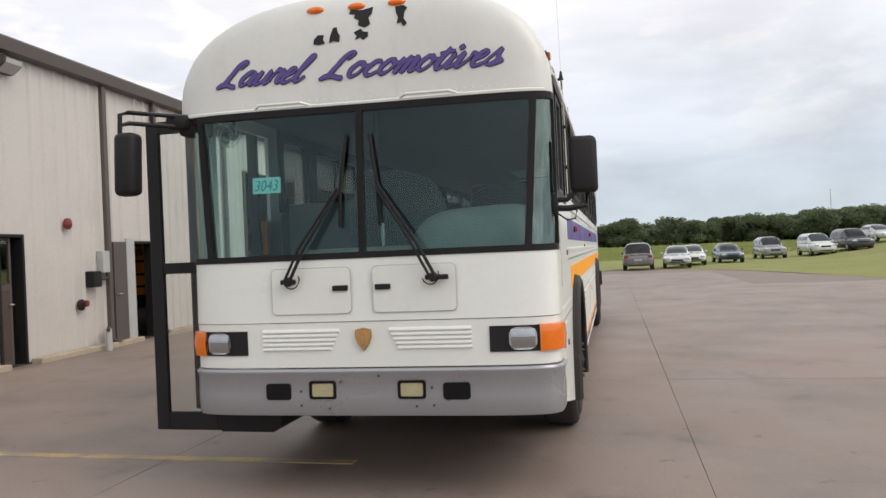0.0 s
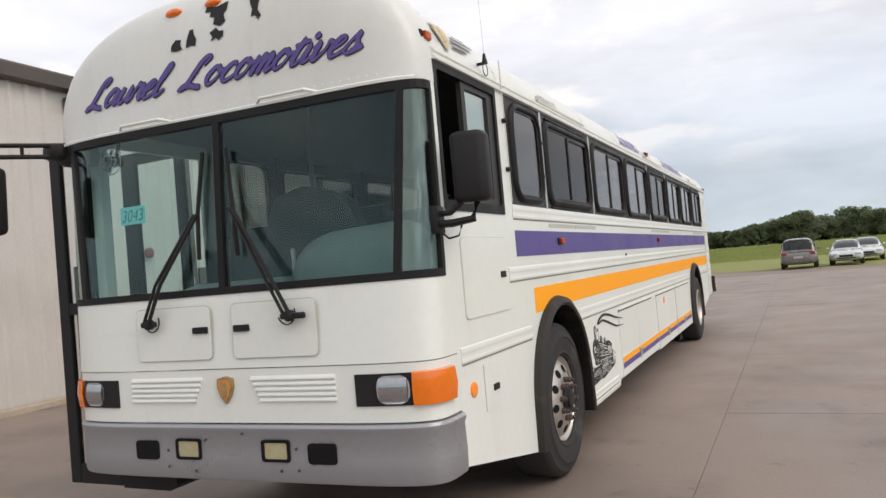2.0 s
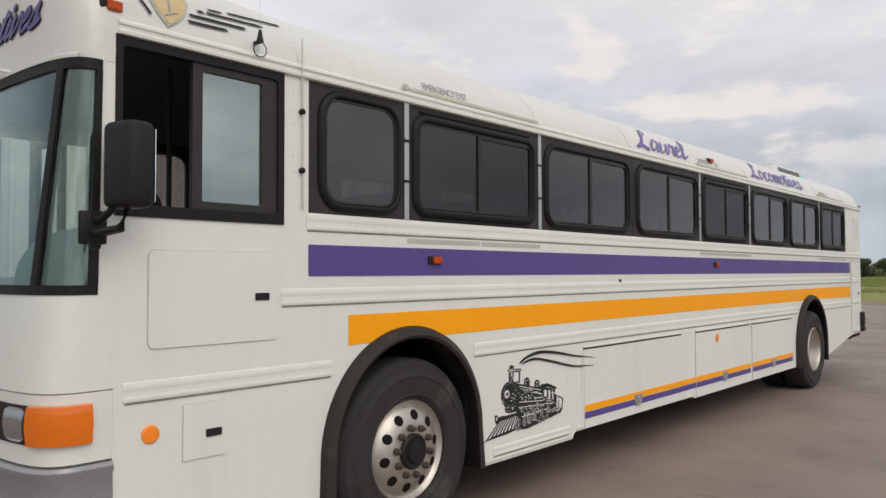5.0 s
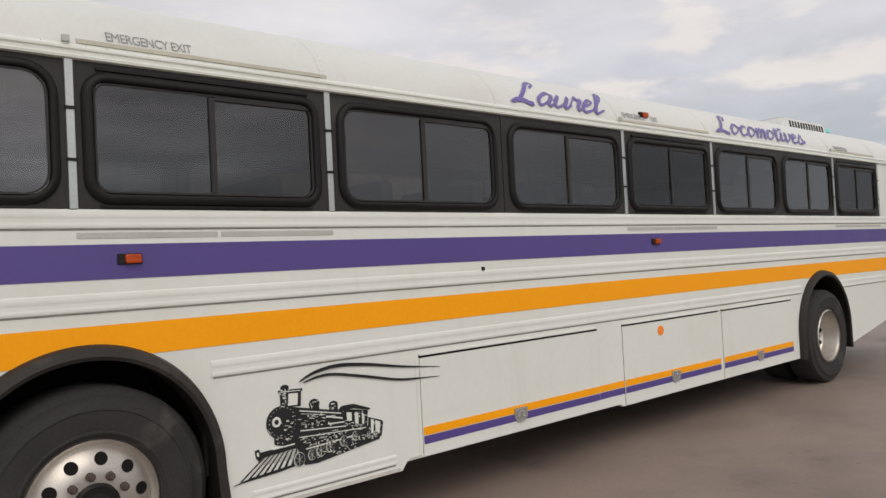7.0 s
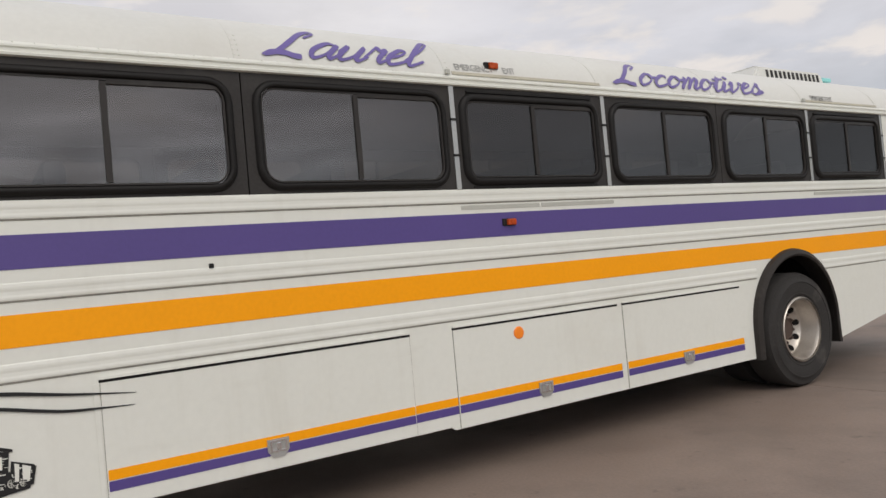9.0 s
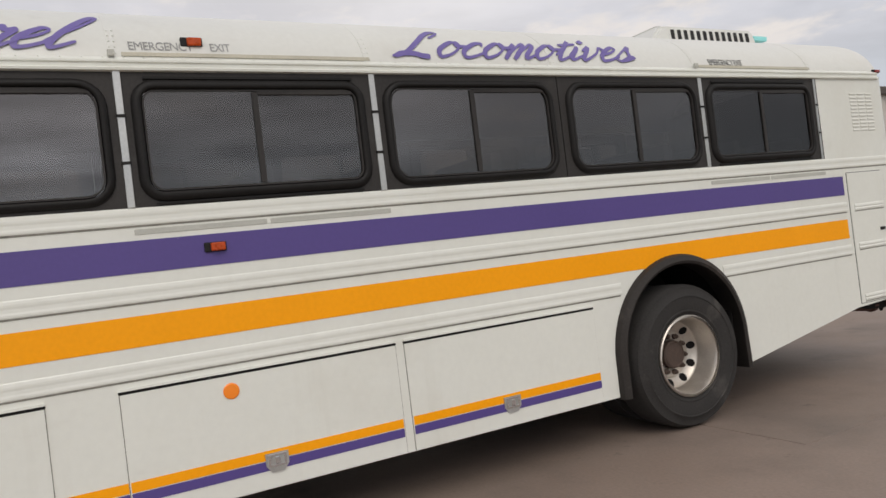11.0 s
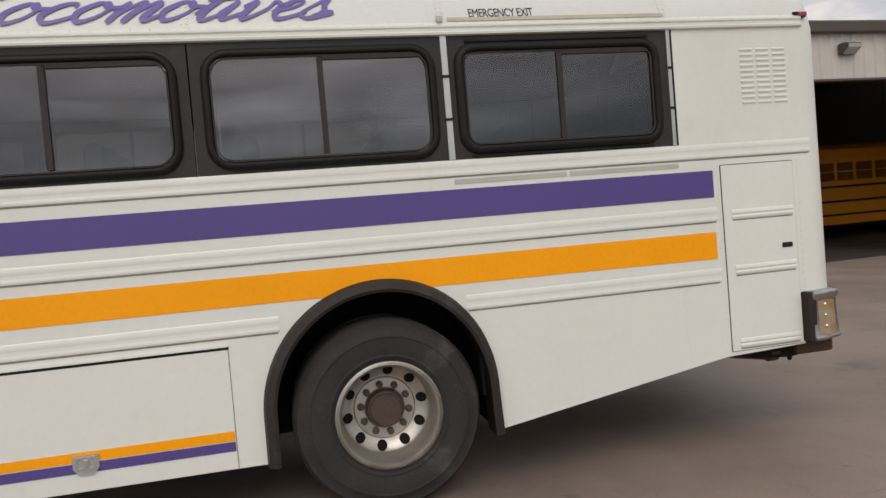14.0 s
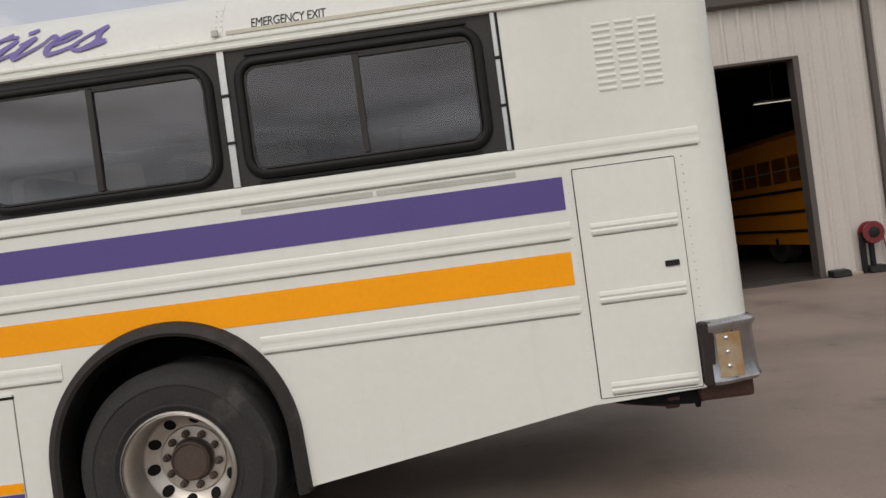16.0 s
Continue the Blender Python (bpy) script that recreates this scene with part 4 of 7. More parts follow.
def bead(bm, loops):
    """A skin through closed loops of equal length, each in a plane of its own x."""
    rows = [[bm.verts.new((x, y, z)) for y, z in loop] for loop, x in loops]
    for r, q in zip(rows, rows[1:]):
        for i in range(len(r)):
            j = (i + 1) % len(r)
            bm.faces.new((r[i], r[j], q[j], q[i]))
    bmesh.ops.recalc_face_normals(bm, faces=bm.faces)


def window(y0, y1, sg, kind, parent=bus):
    """A side window: band plate with an opening, gasket, panes and a middle bar. kind 0: one pane; 1: rounded slider; 2: squarer emergency exit."""
    z0, z1 = 1.885, 2.60
    m = 0.10 if kind else 0.105
    rad = 0.07 if kind == 2 else (0.10 if kind == 1 else 0.11)
    a, b, c, d = y0 + m, y1 - m, z0 + 0.062, z1 - 0.085
    if kind == 2:
        a, b, c, d = a + 0.004, b - 0.012, c + 0.014, d - 0.012
    elif kind == 0:
        b, d = b + 0.02, d + 0.015
    bm = bmesh.new()
    ring(bm, rrect(y0 + 0.004, y1 - 0.004, z0, z1, 0.002), rrect(a, b, c, d, rad), "x", sg * (W - 0.045), sg * (W - 0.004))
    win = part("side_window", bm, FRAME, parent, "black-framed tinted side window" + (" marked as emergency exit" if kind == 2 else ""))
    bm = bmesh.new()
    k = 0.052 if kind == 2 else 0.044
    bead(bm, [(rrect(a - k * f, b + k * f, c - k * f, d + k * f, rad + k * f), sg * (W + o)) for f, o in ((1.0, -0.006), (0.92, 0.010), (0.60, 0.024), (0.25, 0.027), (0.04, 0.020), (0.0, 0.008), (0.0, -0.03))])
    part("gasket", bm, GASKET, win, "thick black rubber gasket", smooth=50)
    bm = bmesh.new()
    ring(bm, rrect(a + 0.004, b - 0.004, c + 0.004, d - 0.004, rad), rrect(a + 0.014, b - 0.014, c + 0.014, d - 0.014, max(0.02, rad - 0.014)), "x", sg * (W - 0.030), sg * (W + 0.010))
    part("sash", bm, FRAME, win, "dark aluminium sash")
    if kind == 2:
        bm = bmesh.new()
        box(bm, *sorted((sg * (W - 0.004), sg * (W + 0.012))), a + 0.02, b - 0.02, d + 0.054, d + 0.066)
        part("exit_hinge", bm, GASKET, win, "long hinge bar")
        bm = bmesh.new()
        box(bm, *sorted((sg * (W - 0.004), sg * (W + 0.008))), a + 0.02, b - 0.02, c - 0.066, c - 0.055)
        part("exit_sill", bm, GASKET, win, "thin sill bar")
    mid = (a + b) / 2 - 0.008
    edges = [a + 0.01, b - 0.01]
    if kind:
        bm = bmesh.new()
        box(bm, *sorted((sg * (W - 0.01), sg * (W + 0.014))), mid - 0.016, mid + 0.016, c + 0.02, d - 0.02)
        part("mullion", bm, FRAME, win, "dark middle bar")
        edges = [a + 0.01, mid, b - 0.01]
        bm = bmesh.new()
        box(bm, *sorted((sg * (W - 0.004), sg * (W + 0.009))), mid + 0.016, b - 0.03, d - 0.034, d - 0.010, 0.003, 1)
        part("slider_bar", bm, FRAME, win, "dark top bar of the sliding pane")
    for i, (u, v) in enumerate(zip(edges, edges[1:])):
        bm = bmesh.new()
        depth = W + 0.004 - (0.006 if i else 0.0)
        prism(bm, rrect(u, v, c + 0.01, d - 0.01, 0.02), "x", sg * (depth - 0.004), sg * depth)
        pane = part("pane", bm, EXIT_GLASS if kind == 2 else SIDE_GLASS, win, "dark tinted glass")
        pane.visible_shadow = False
    return win


for sg in (1, -1):
    lower_panel(sg)
    bm = bmesh.new()
    prism(bm, [(sg * (W - 0.03), 2.595), (sg * (W + 0.002), 2.595), (sg * (W + 0.020), 2.600), (sg * (W + 0.022), 2.612), (sg * (W + 0.004), 2.622), (sg * (W + 0.004), 2.64), (sg * (W + 0.014), 2.645), (sg * (W + 0.014), 2.655), (sg * side_x(2.68) - sg * 0.002, 2.68), (sg * (W - 0.03), 2.68)], "y", 0.04, 12.69)
    part("drip_rail", bm, WHITE, bus, "white drip rail above the windows")
    rail(1.045, 12.70 if sg > 0 else 12.58, 1.795, sg)
    rail(0.885 if sg > 0 else 0.95, 12.0, 1.40, sg)
    rail(0.075 if sg > 0 else 0.92, AF - 0.60, 1.010, sg)
    rail(AF + 0.60, AR - 0.565, 1.014, sg)
    rail(AR + 0.495, 12.0, 1.018, sg)
    rail(2.62, 3.58, 0.318, sg, 0.062)
    window(1.06, PILLARS[0], sg, 0)
    for i, (a, b) in enumerate(zip(PILLARS, PILLARS[1:]), 1):
        window(a, b, sg, 2 if i in EXITS else 1)
    # rear quarter above the rail
    bm = bmesh.new()
    prism(bm, [(11.74, 1.885), (12.58, 1.885), (12.58, 2.60), (11.74, 2.60)], "x", sg * (W - 0.03), sg * W)
    part("rear_quarter", bm, WHITE, bus, "white rear quarter panel")
    # bright cover strips with clips
    for y in (1.795, 3.20, 6.10, 7.525, 10.33, 11.745):
        bm = bmesh.new()
        w = 0.019 if y < 11 else 0.012
        box(bm, *sorted((sg * (W - 0.004), sg * (W + 0.006))), y - w, y + w, 1.888, 2.598, 0.002, 1)
        strip = part("pillar_strip", bm, STEEL, bus, "bright aluminium cover strip")
        for z in (2.12, 2.365):
            bm = bmesh.new()
            box(bm, *sorted((sg * (W + 0.004), sg * (W + 0.014))), y - (0.024 if y < 11 else 0.013), y + (0.024 if y < 11 else 0.013), z - 0.007, z + 0.007)
            part("clip", bm, BLACK, strip, "small black clip")
    bm = bmesh.new()
    box(bm, *sorted((sg * (W - 0.002), sg * (W + 0.003))), 11.758, 11.771, 1.888, 2.598)
    part("quarter_joint", bm, GASKET, bus, "dark rubber joint behind the last window")
    # rubber wheel arch trims
    for cy in (AF, AR):
        bm = bmesh.new()
        o, i = arch_points(cy, ARCH + 0.025, 0.285), arch_points(cy, ARCH - 0.050, 0.285, 0.030)
        rows = []
        for k in range(len(o)):
            (oy, oz), (iy, iz) = o[k], i[k]
            rows.append([(sg * (W - 0.10), iy, iz), (sg * (W + 0.052), iy, iz), (sg * (W + 0.064), iy + (oy - iy) * 0.25, iz + (oz - iz) * 0.25), (sg * (W + 0.042), iy + (oy - iy) * 0.8, iz + (oz - iz) * 0.8), (sg * (W - 0.005), oy, oz)])
        slab(bm, rows, [[(x - sg * 0.012, y, z) for x, y, z in row] for row in rows])
        part("fender_flare", bm, FLARE, bus, "black rubber wheel arch flare", smooth=40)
        bm = bmesh.new()
        pts = arch_points(cy, ARCH - 0.02, 0.30)
        grid(bm, [[(sg * (W - 0.02), y, z) for y, z in pts], [(sg * 0.62, y, z) for y, z in pts]])
        prism(bm, [(cy - 0.64, 0.3), (cy + 0.64, 0.3), (cy + 0.64, 1.15), (cy - 0.64, 1.15)], "x", sg * 0.60, sg * 0.62)
        part("wheel_well", bm, UNDER, bus, "dark wheel well")

# stripes of the left side and their small fittings
plate(1.06, 11.990, 1.551, 1.719, 0.003, PURPLE, "purple_stripe", label="wide purple vinyl stripe")
low = [(AF - 0.482, 1.165)]
for cy in (AF, AR):
    low += [(y, z) for y, z in arch_points(cy, ARCH, 0.285) if z > 1.165]
bm = bmesh.new()
prism(bm, low + [(11.985, 1.165), (11.985, 1.334), (AF - 0.482, 1.334)], "x", W - 0.002, W + 0.003)
part("orange_stripe", bm, ORANGE, bus, "wide orange vinyl stripe")
for a, b in ((3.80, 5.60), (5.605, 5.935), (5.945, 7.465), (7.535, 8.995)):
    plate(a, b, 0.456, 0.508, 0.003, ORANGE, "lower_orange_stripe", base=0.006 if b - a > 1 else 0.0)
    plate(a, b, 0.400, 0.451, 0.003, PURPLE, "lower_purple_stripe", base=0.006 if b - a > 1 else 0.0)
for a, b in ((1.80, 2.49), (2.51, 3.20), (6.10, 6.79), (6.81, 7.55), (10.33, 11.02), (11.04, 11.76)):
    plate(a, b, 1.748, 1.776, 0.003, TAPE, "reflective_tape", label="grey reflective exit tape")
for a, b in ((1.84, 3.22), (6.14, 7.54), (10.37, 11.74)):
    bm = bmesh.new()
    slab(bm, [[(side_x(z, 1, 0.006), y, z) for y in (a, b)] for z in (2.684, 2.706)], [[(side_x(z, 1, -0.004), y, z) for y in (a, b)] for z in (2.684, 2.706)])
    part("roof_tape", bm, ROOF_TAPE, bus, "yellowed reflective tape above the exit window")
    bm = bmesh.new()
    box(bm, W - 0.01, W + 0.012, a - 0.07, a - 0.035, 2.675, 2.71, 0.003, 1)
    part("tape_end_lamp", bm, TAPE, bus, "small clear exit lamp")


def roof_text(text, y0, width, z0, height, mat, name, shear=0.0, bold=0.0, spacing=1.0, label="", script=False):
    bm = letters(text, width, height, 0.0 if script else shear, bold, spacing)
    sliced(bm, 1, height)
    if script:
        slant(bm, width, height, shear)
    for v in bm.verts:
        y, z = y0 + v.co.x, z0 + v.co.y
        v.co = (side_x(z, 1, 0.0035), y, z)
    return part(name, bm, mat, bus, label)


def slant(bm, width, height, shear):
    """Brush-like proportions: low small letters, tall ascenders, leaning to the right."""
    for v in bm.verts:
        t = v.co.y / height
        t = t * 0.80 if t < 0.73 else 0.584 + (t - 0.73) * 1.54
        v.co.y = t * height
        v.co.x = v.co.x * (1 - shear * height / width) + v.co.y * shear


roof_text("EMERGENCY EXIT", 1.98, 0.43, 2.718, 0.05, PRINT_GREY, "exit_lettering", spacing=0.9, label="grey block lettering above the window")
roof_text("EMERGENCY", 6.18, 0.33, 2.722, 0.05, PRINT_GREY, "exit_lettering", spacing=0.9, label="grey block lettering above the window")
roof_text("EXIT", 6.60, 0.11, 2.722, 0.05, PRINT_GREY, "exit_lettering", spacing=0.9, label="grey block lettering above the window")
roof_text("EMERGENCY EXIT", 10.505, 0.395, 2.707, 0.054, PRINT, "exit_lettering", spacing=0.9, label="black block lettering above the window")
for text, y0, width in (("Laurel", 4.82, 1.18), ("Locomotives", 7.72, 2.08)):
    bm, lift = brush_script(text, width, 0.215, 0.033, 0.0155, 0.92)
    for v in bm.verts:
        y, z = y0 + v.co.x, 2.722 + v.co.y
        v.co = (side_x(z, 1, 0.008 + v[lift]), y, z)
    part("team_lettering", bm, PURPLE_FADED, bus, "faded purple brush-script lettering")
for text, x0, width in (("Laurel", -0.97, 0.66), ("Locomotives", -0.25, 1.24)):
    for swell, mat, off in ((0.009, PRINT, 0.010), (0.0, PURPLE, 0.0135)):
        bm, lift = brush_script(text, width, 0.160, 0.0255, 0.0125, 0.80, swell)
        for v in bm.verts:
            x, z = x0 + v.co.x, 2.652 + v.co.y
            v.co = (x, cap_y(x, z) - off - v[lift], z)
        part("front_lettering", bm, mat, bus, "purple brush-script lettering" if mat is PURPLE else "dark edge of the lettering")

# torn remains of old black letters on the cap
TORN = [[(-0.04, 3.095), (0.035, 3.085), (0.115, 3.10), (0.108, 3.055), (0.085, 3.03), (0.098, 2.985), (0.06, 2.965), (0.012, 2.985), (0.02, 3.02), (-0.012, 3.035), (-0.006, 3.06), (-0.045, 3.065)],
        [(0.262, 3.085), (0.315, 3.09), (0.345, 3.07), (0.325, 3.045), (0.318, 3.0), (0.34, 2.965), (0.318, 2.945), (0.298, 2.975), (0.272, 2.97), (0.282, 3.01), (0.268, 3.045)],
        [(-0.015, 2.94), (0.03, 2.962), (0.05, 2.94), (0.082, 2.935), (0.078, 2.905), (0.045, 2.885), (0.028, 2.905), (-0.01, 2.89), (0.004, 2.915)],
        [(-0.175, 2.93), (-0.152, 2.985), (-0.128, 2.985), (-0.122, 2.95), (-0.108, 2.925), (-0.115, 2.885), (-0.15, 2.895), (-0.182, 2.885)],
        [(-0.285, 2.915), (-0.255, 2.945), (-0.215, 2.94), (-0.222, 2.91), (-0.208, 2.885), (-0.25, 2.878), (-0.288, 2.885)]]
for pts in TORN:
    bm = bmesh.new()
    bm.faces.new([bm.verts.new((u, 0.0, v)) for u, v in pts])
    for k in range(1, 6):
        bmesh.ops.bisect_plane(bm, geom=[*bm.verts, *bm.edges, *bm.faces], dist=1e-6, plane_co=(0, 0, 2.86 + 0.04 * k), plane_no=(0, 0, 1))
    bmesh.ops.triangulate(bm, faces=bm.faces)
    for v in bm.verts:
        v.co.y = cap_y(v.co.x, v.co.z) - 0.011
    part("torn_letter", bm, PRINT, bus, "torn black vinyl remains")
# clearance lamps
for x in (-0.28, 0.0, 0.27):
    bm = bmesh.new()
    z = 3.115
    lathe(bm, [(1.0, 0.0), (0.95, 0.5), (0.7, 0.85), (0.3, 1.0)], "y", (0, 0, 0), 20)
    for v in bm.verts:
        v.co = (x + v.co.x * 0.062, cap_y(x, z) + 0.004 - v.co.y * 0.035, z + v.co.z * 0.026)
    part("clearance_lamp", bm, AMBER, bus, "oval amber clearance lamp", smooth=50)


def box_lamp(y, z, mat, sg=1, name="marker_lamp", w=0.058, h=0.022, parent=bus):
    x = side_x(z, sg)
    bm = bmesh.new()
    box(bm, *sorted((x - sg * 0.01, x + sg * 0.016)), y - w, y + w, z - h - 0.004, z + h + 0.004, 0.004, 1)
    lamp = part(name, bm, BLACK, parent, "small marker lamp in a black housing")
    bm = bmesh.new()
    box(bm, *sorted((x + sg * 0.01, x + sg * 0.035)), y - w * 0.45, y + w * 0.85, z - h, z + h, 0.007, 2)
    part("lens", bm, mat, lamp)


box_lamp(2.036, 1.646, AMBER_DARK)
box_lamp(6.493, 1.648, AMBER_DARK)
box_lamp(6.505, 2.775, AMBER_DARK)
box_lamp(0.02, 2.72, AMBER_DARK, w=0.05)
box_lamp(12.70, 2.675, RED_LENS, w=0.045, h=0.014)
for y, z, r in ((0.2, 0.863, 0.04), (6.486, 0.868, 0.043)):
    bm = bmesh.new()
    lathe(bm, [(r, -0.002), (r, 0.008), (r * 0.85, 0.011), (0.01, 0.012)], "x", (W + (0.004 if y > 1 else 0), y, z), 24)
    part("round_reflector", bm, ORANGE_DOT, bus, "round orange reflector")
bm = bmesh.new()
box(bm, W - 0.002, W + 0.012, 4.385, 4.411, 1.485, 1.511, 0.003, 1)
part("cable_stud", bm, BLACK, bus, "small black stud")


# side hatches and luggage doors
def hatch(y0, y1, z0, z1, r, handle, name, label, gap=0.006, mat=JOINT):
    plate(y0 - gap, y1 + gap, z0 - gap, z1 + gap, 0.0015, mat, name + "_seam", r=r + gap)
    h = plate(y0, y1, z0, z1, 0.007, WHITE, name, label=label, r=r)
    if handle:
        y, z, w, hh = handle
        plate(y - w, y + w, z - hh, z + hh, 0.006, BLACK, "handle", h, "black flush pull handle", base=0.007)
    return h


hatch(0.185, 0.865, 1.235, 1.672, 0.03, (0.77, 1.452, 0.040, 0.018), "side_hatch", "white side hatch with a black pull", 0.003, TAPE)
hatch(0.355, 0.575, 0.715, 0.968, 0.006, (0.507, 0.826, 0.040, 0.018), "fuel_hatch", "small white filler hatch", 0.003, TAPE)
for a, b, ly in ((3.795, 5.605, 4.688), (5.94, 7.47, 6.687), (7.53, 8.998, 8.246)):
    z0 = 0.325 if a < 5 else 0.303
    plate(a - (0.002 if a < 5 else 0.004), b + 0.004, z0, 0.950, 0.0015, SEAM_GREY, "luggage_door_seam")
    if a < 5:
        plate(a - 0.034, a - 0.008, z0 + 0.01, 0.945, 0.005, WHITE, "door_jamb", r=0.003)
    plate(a - 0.006, b + 0.006, 0.9505, 0.966, 0.003, GASKET, "luggage_door_gap", label="dark gap over the door")
    door = plate(a, b, z0, 0.949, 0.006, WHITE, "luggage_door", label="white luggage compartment door with stripes")
    plate(a - 0.004, b + 0.004, 0.966, 0.978, 0.014, WHITE, "drip_lip", door)
    bm = bmesh.new()
    prism(bm, [(ly - 0.064, 0.492), (ly + 0.064, 0.492), (ly + 0.064, 0.425), (ly + 0.034, 0.388), (ly - 0.034, 0.388), (ly - 0.064, 0.425)], "x", W + 0.006, W + 0.016)
    latch = part("latch", bm, STEEL, door, "square bright paddle latch")
    bm = bmesh.new()
    ring(bm, rrect(ly - 0.050, ly + 0.050, 0.418, 0.484, 0.006), rrect(ly - 0.038, ly + 0.038, 0.428, 0.474, 0.004), "x", W + 0.012, W + 0.021)
    box(bm, W + 0.014, W + 0.024, ly - 0.012, ly + 0.016, 0.43, 0.47, 0.003, 1)
    part("paddle", bm, CHROME, latch)

# engine side door with its ribs, and louvres over it
rear_door = hatch(12.045, 12.560, 0.572, 1.745, 0.004, (12.485, 1.212, 0.036, 0.015), "engine_door", "white ribbed engine side door", 0.005, GASKET)
for z in (1.40, 1.05, 0.585):
    bm = bmesh.new()
    prof = [(0.005, 0.0), (0.012, 0.006), (0.015, 0.02), (0.010, 0.03), (0.015, 0.042), (0.012, 0.058), (0.005, 0.065)]
    prism(bm, [(W + a, z + b) for a, b in prof], "y", 12.10, 12.54)
    rib = part("rib", bm, WHITE, rear_door)
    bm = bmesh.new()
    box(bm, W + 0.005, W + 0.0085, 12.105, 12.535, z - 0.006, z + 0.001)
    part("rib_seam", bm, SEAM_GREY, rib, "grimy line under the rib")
for c in range(3):
    for k in range(11):
        bm = bmesh.new()
        y0, z0 = 12.235 + 0.117 * c, 2.125 + 0.033 * k
        prism(bm, [(W - 0.001, z0), (W + 0.0045, z0 + 0.002), (W + 0.004, z0 + 0.009), (W - 0.001, z0 + 0.018)], "y", y0, y0 + 0.092)
        part("vent_louvre", bm, WHITE, bus)
        # grey strip below the louvre, its shadow put in as colour
        bm = bmesh.new()
        box(bm, W - 0.001, W + 0.003, y0 + 0.004, y0 + 0.088, z0 - 0.005, z0)
        part("vent_slot", bm, VENT_GREY, bus)

# rear: corner posts, end wall, bumper and tail pipe
bm = bmesh.new()
arc = [(W - 0.001, 12.572)] + [(W - 0.21 + 0.21 * math.cos(radians(90 * k / 10)), 12.67 + 0.21 * math.sin(radians(90 * k / 10))) for k in range(11)]
plan = arc + [(-x, y) for x, y in reversed(arc)]
slab(bm, [[(x, y, z) for x, y in plan] for z in (0.575, 2.60)], [[(x * 0.97, y - 0.03, z) for x, y in plan] for z in (0.575, 2.60)])
part("rear_wall", bm, WHITE, bus, "white rear end with rounded corners", smooth=40)
bm = bmesh.new()
arcb = [(W - 0.18 + 0.20 * math.cos(radians(90 * k / 8)), 12.63 + 0.20 * math.sin(radians(90 * k / 8))) for k in range(9)]
planb = [(W + 0.02, 12.60)] + arcb + [(-x, y) for x, y in reversed(arcb)] + [(-W - 0.02, 12.60)]
prof = [(0.60, 0.0), (0.580, 0.036), (0.582, 0.054), (0.598, 0.062), (0.614, 0.055), (0.70, 0.049), (0.838, 0.046), (0.850, 0.052), (0.864, 0.060), (0.884, 0.058), (0.896, 0.044), (0.902, 0.0)]


def grown(o):
    return [(x + math.copysign(o, x) * (1 if y < 12.85 else 0.6), y + (o if y > 12.75 else 0)) for x, y in planb]


slab(bm, [[(x, y, z) for x, y in grown(o)] for z, o in prof], [[(x * 0.96, y - 0.05, 0.60 + 0.28 * i / 11) for x, y in planb] for i in range(len(prof))])
rear_bumper = part("rear_bumper", bm, REAR_STEEL, bus, "bright steel rear bumper with rust streaks", smooth=40)
bm = bmesh.new()
box(bm, W - 0.02, W + 0.070, 12.566, 12.628, 0.574, 0.898, 0.012, 2)
part("end_cap", bm, CAP_RUBBER, rear_bumper, "black rubber end cap")
bm = bmesh.new()
face = [(0.616, 0.0555), (0.66, 0.053), (0.70, 0.0505), (0.836, 0.048)]
slab(bm, [[(W + 0.021 + o, y, z) for y in (12.632, 12.752)] for z, o in face], [[(W + o, y, z) for y in (12.632, 12.752)] for z, o in face])
part("worn_plate", bm, RUSTY_STEEL, rear_bumper, "rust-stained bumper bracket")
for z, o in ((0.672, 0.052), (0.742, 0.0495), (0.812, 0.0485)):
    bm = bmesh.new()
    lathe(bm, [(0.013, -0.002), (0.012, 0.006), (0.007, 0.011)], "x", (W + 0.021 + o, 12.682, z), 12)
    part("bolt", bm, CHROME, rear_bumper, smooth=50)
bm = bmesh.new()
tube(bm, [(0.95, 11.9, 0.60), (1.02, 12.2, 0.53), (1.06, 12.42, 0.50)], 0.055, 12)
lathe(bm, [(0.062, 0.0), (0.062, 0.06), (0.05, 0.06), (0.05, 0.0)], "y", (1.06, 12.40, 0.50), 14, close=True)
part("tail_pipe", bm, RUST, bus, "rusty tail pipe", smooth=40)
bm = bmesh.new()
box(bm, 0.55, 1.16, 12.56, 12.84, 0.475, 0.578, 0.02)
part("tow_beam", bm, RUST, bus, "rusty brown tow beam under the bumper")

bm = bmesh.new()
prism(bm, [(11.90, 0.57), (12.10, 0.525), (12.30, 0.482), (12.52, 0.462), (12.60, 0.470), (12.60, 0.60), (11.90, 0.60)], "x", 1.02, 1.12)
lathe(bm, [(0.012, 0.43), (0.018, 0.45), (0.018, 0.48)], "z", (1.07, 12.565, 0.0), 8)
part("frame_rail_end", bm, UNDER, bus, "dark tapered frame end under the skirt")

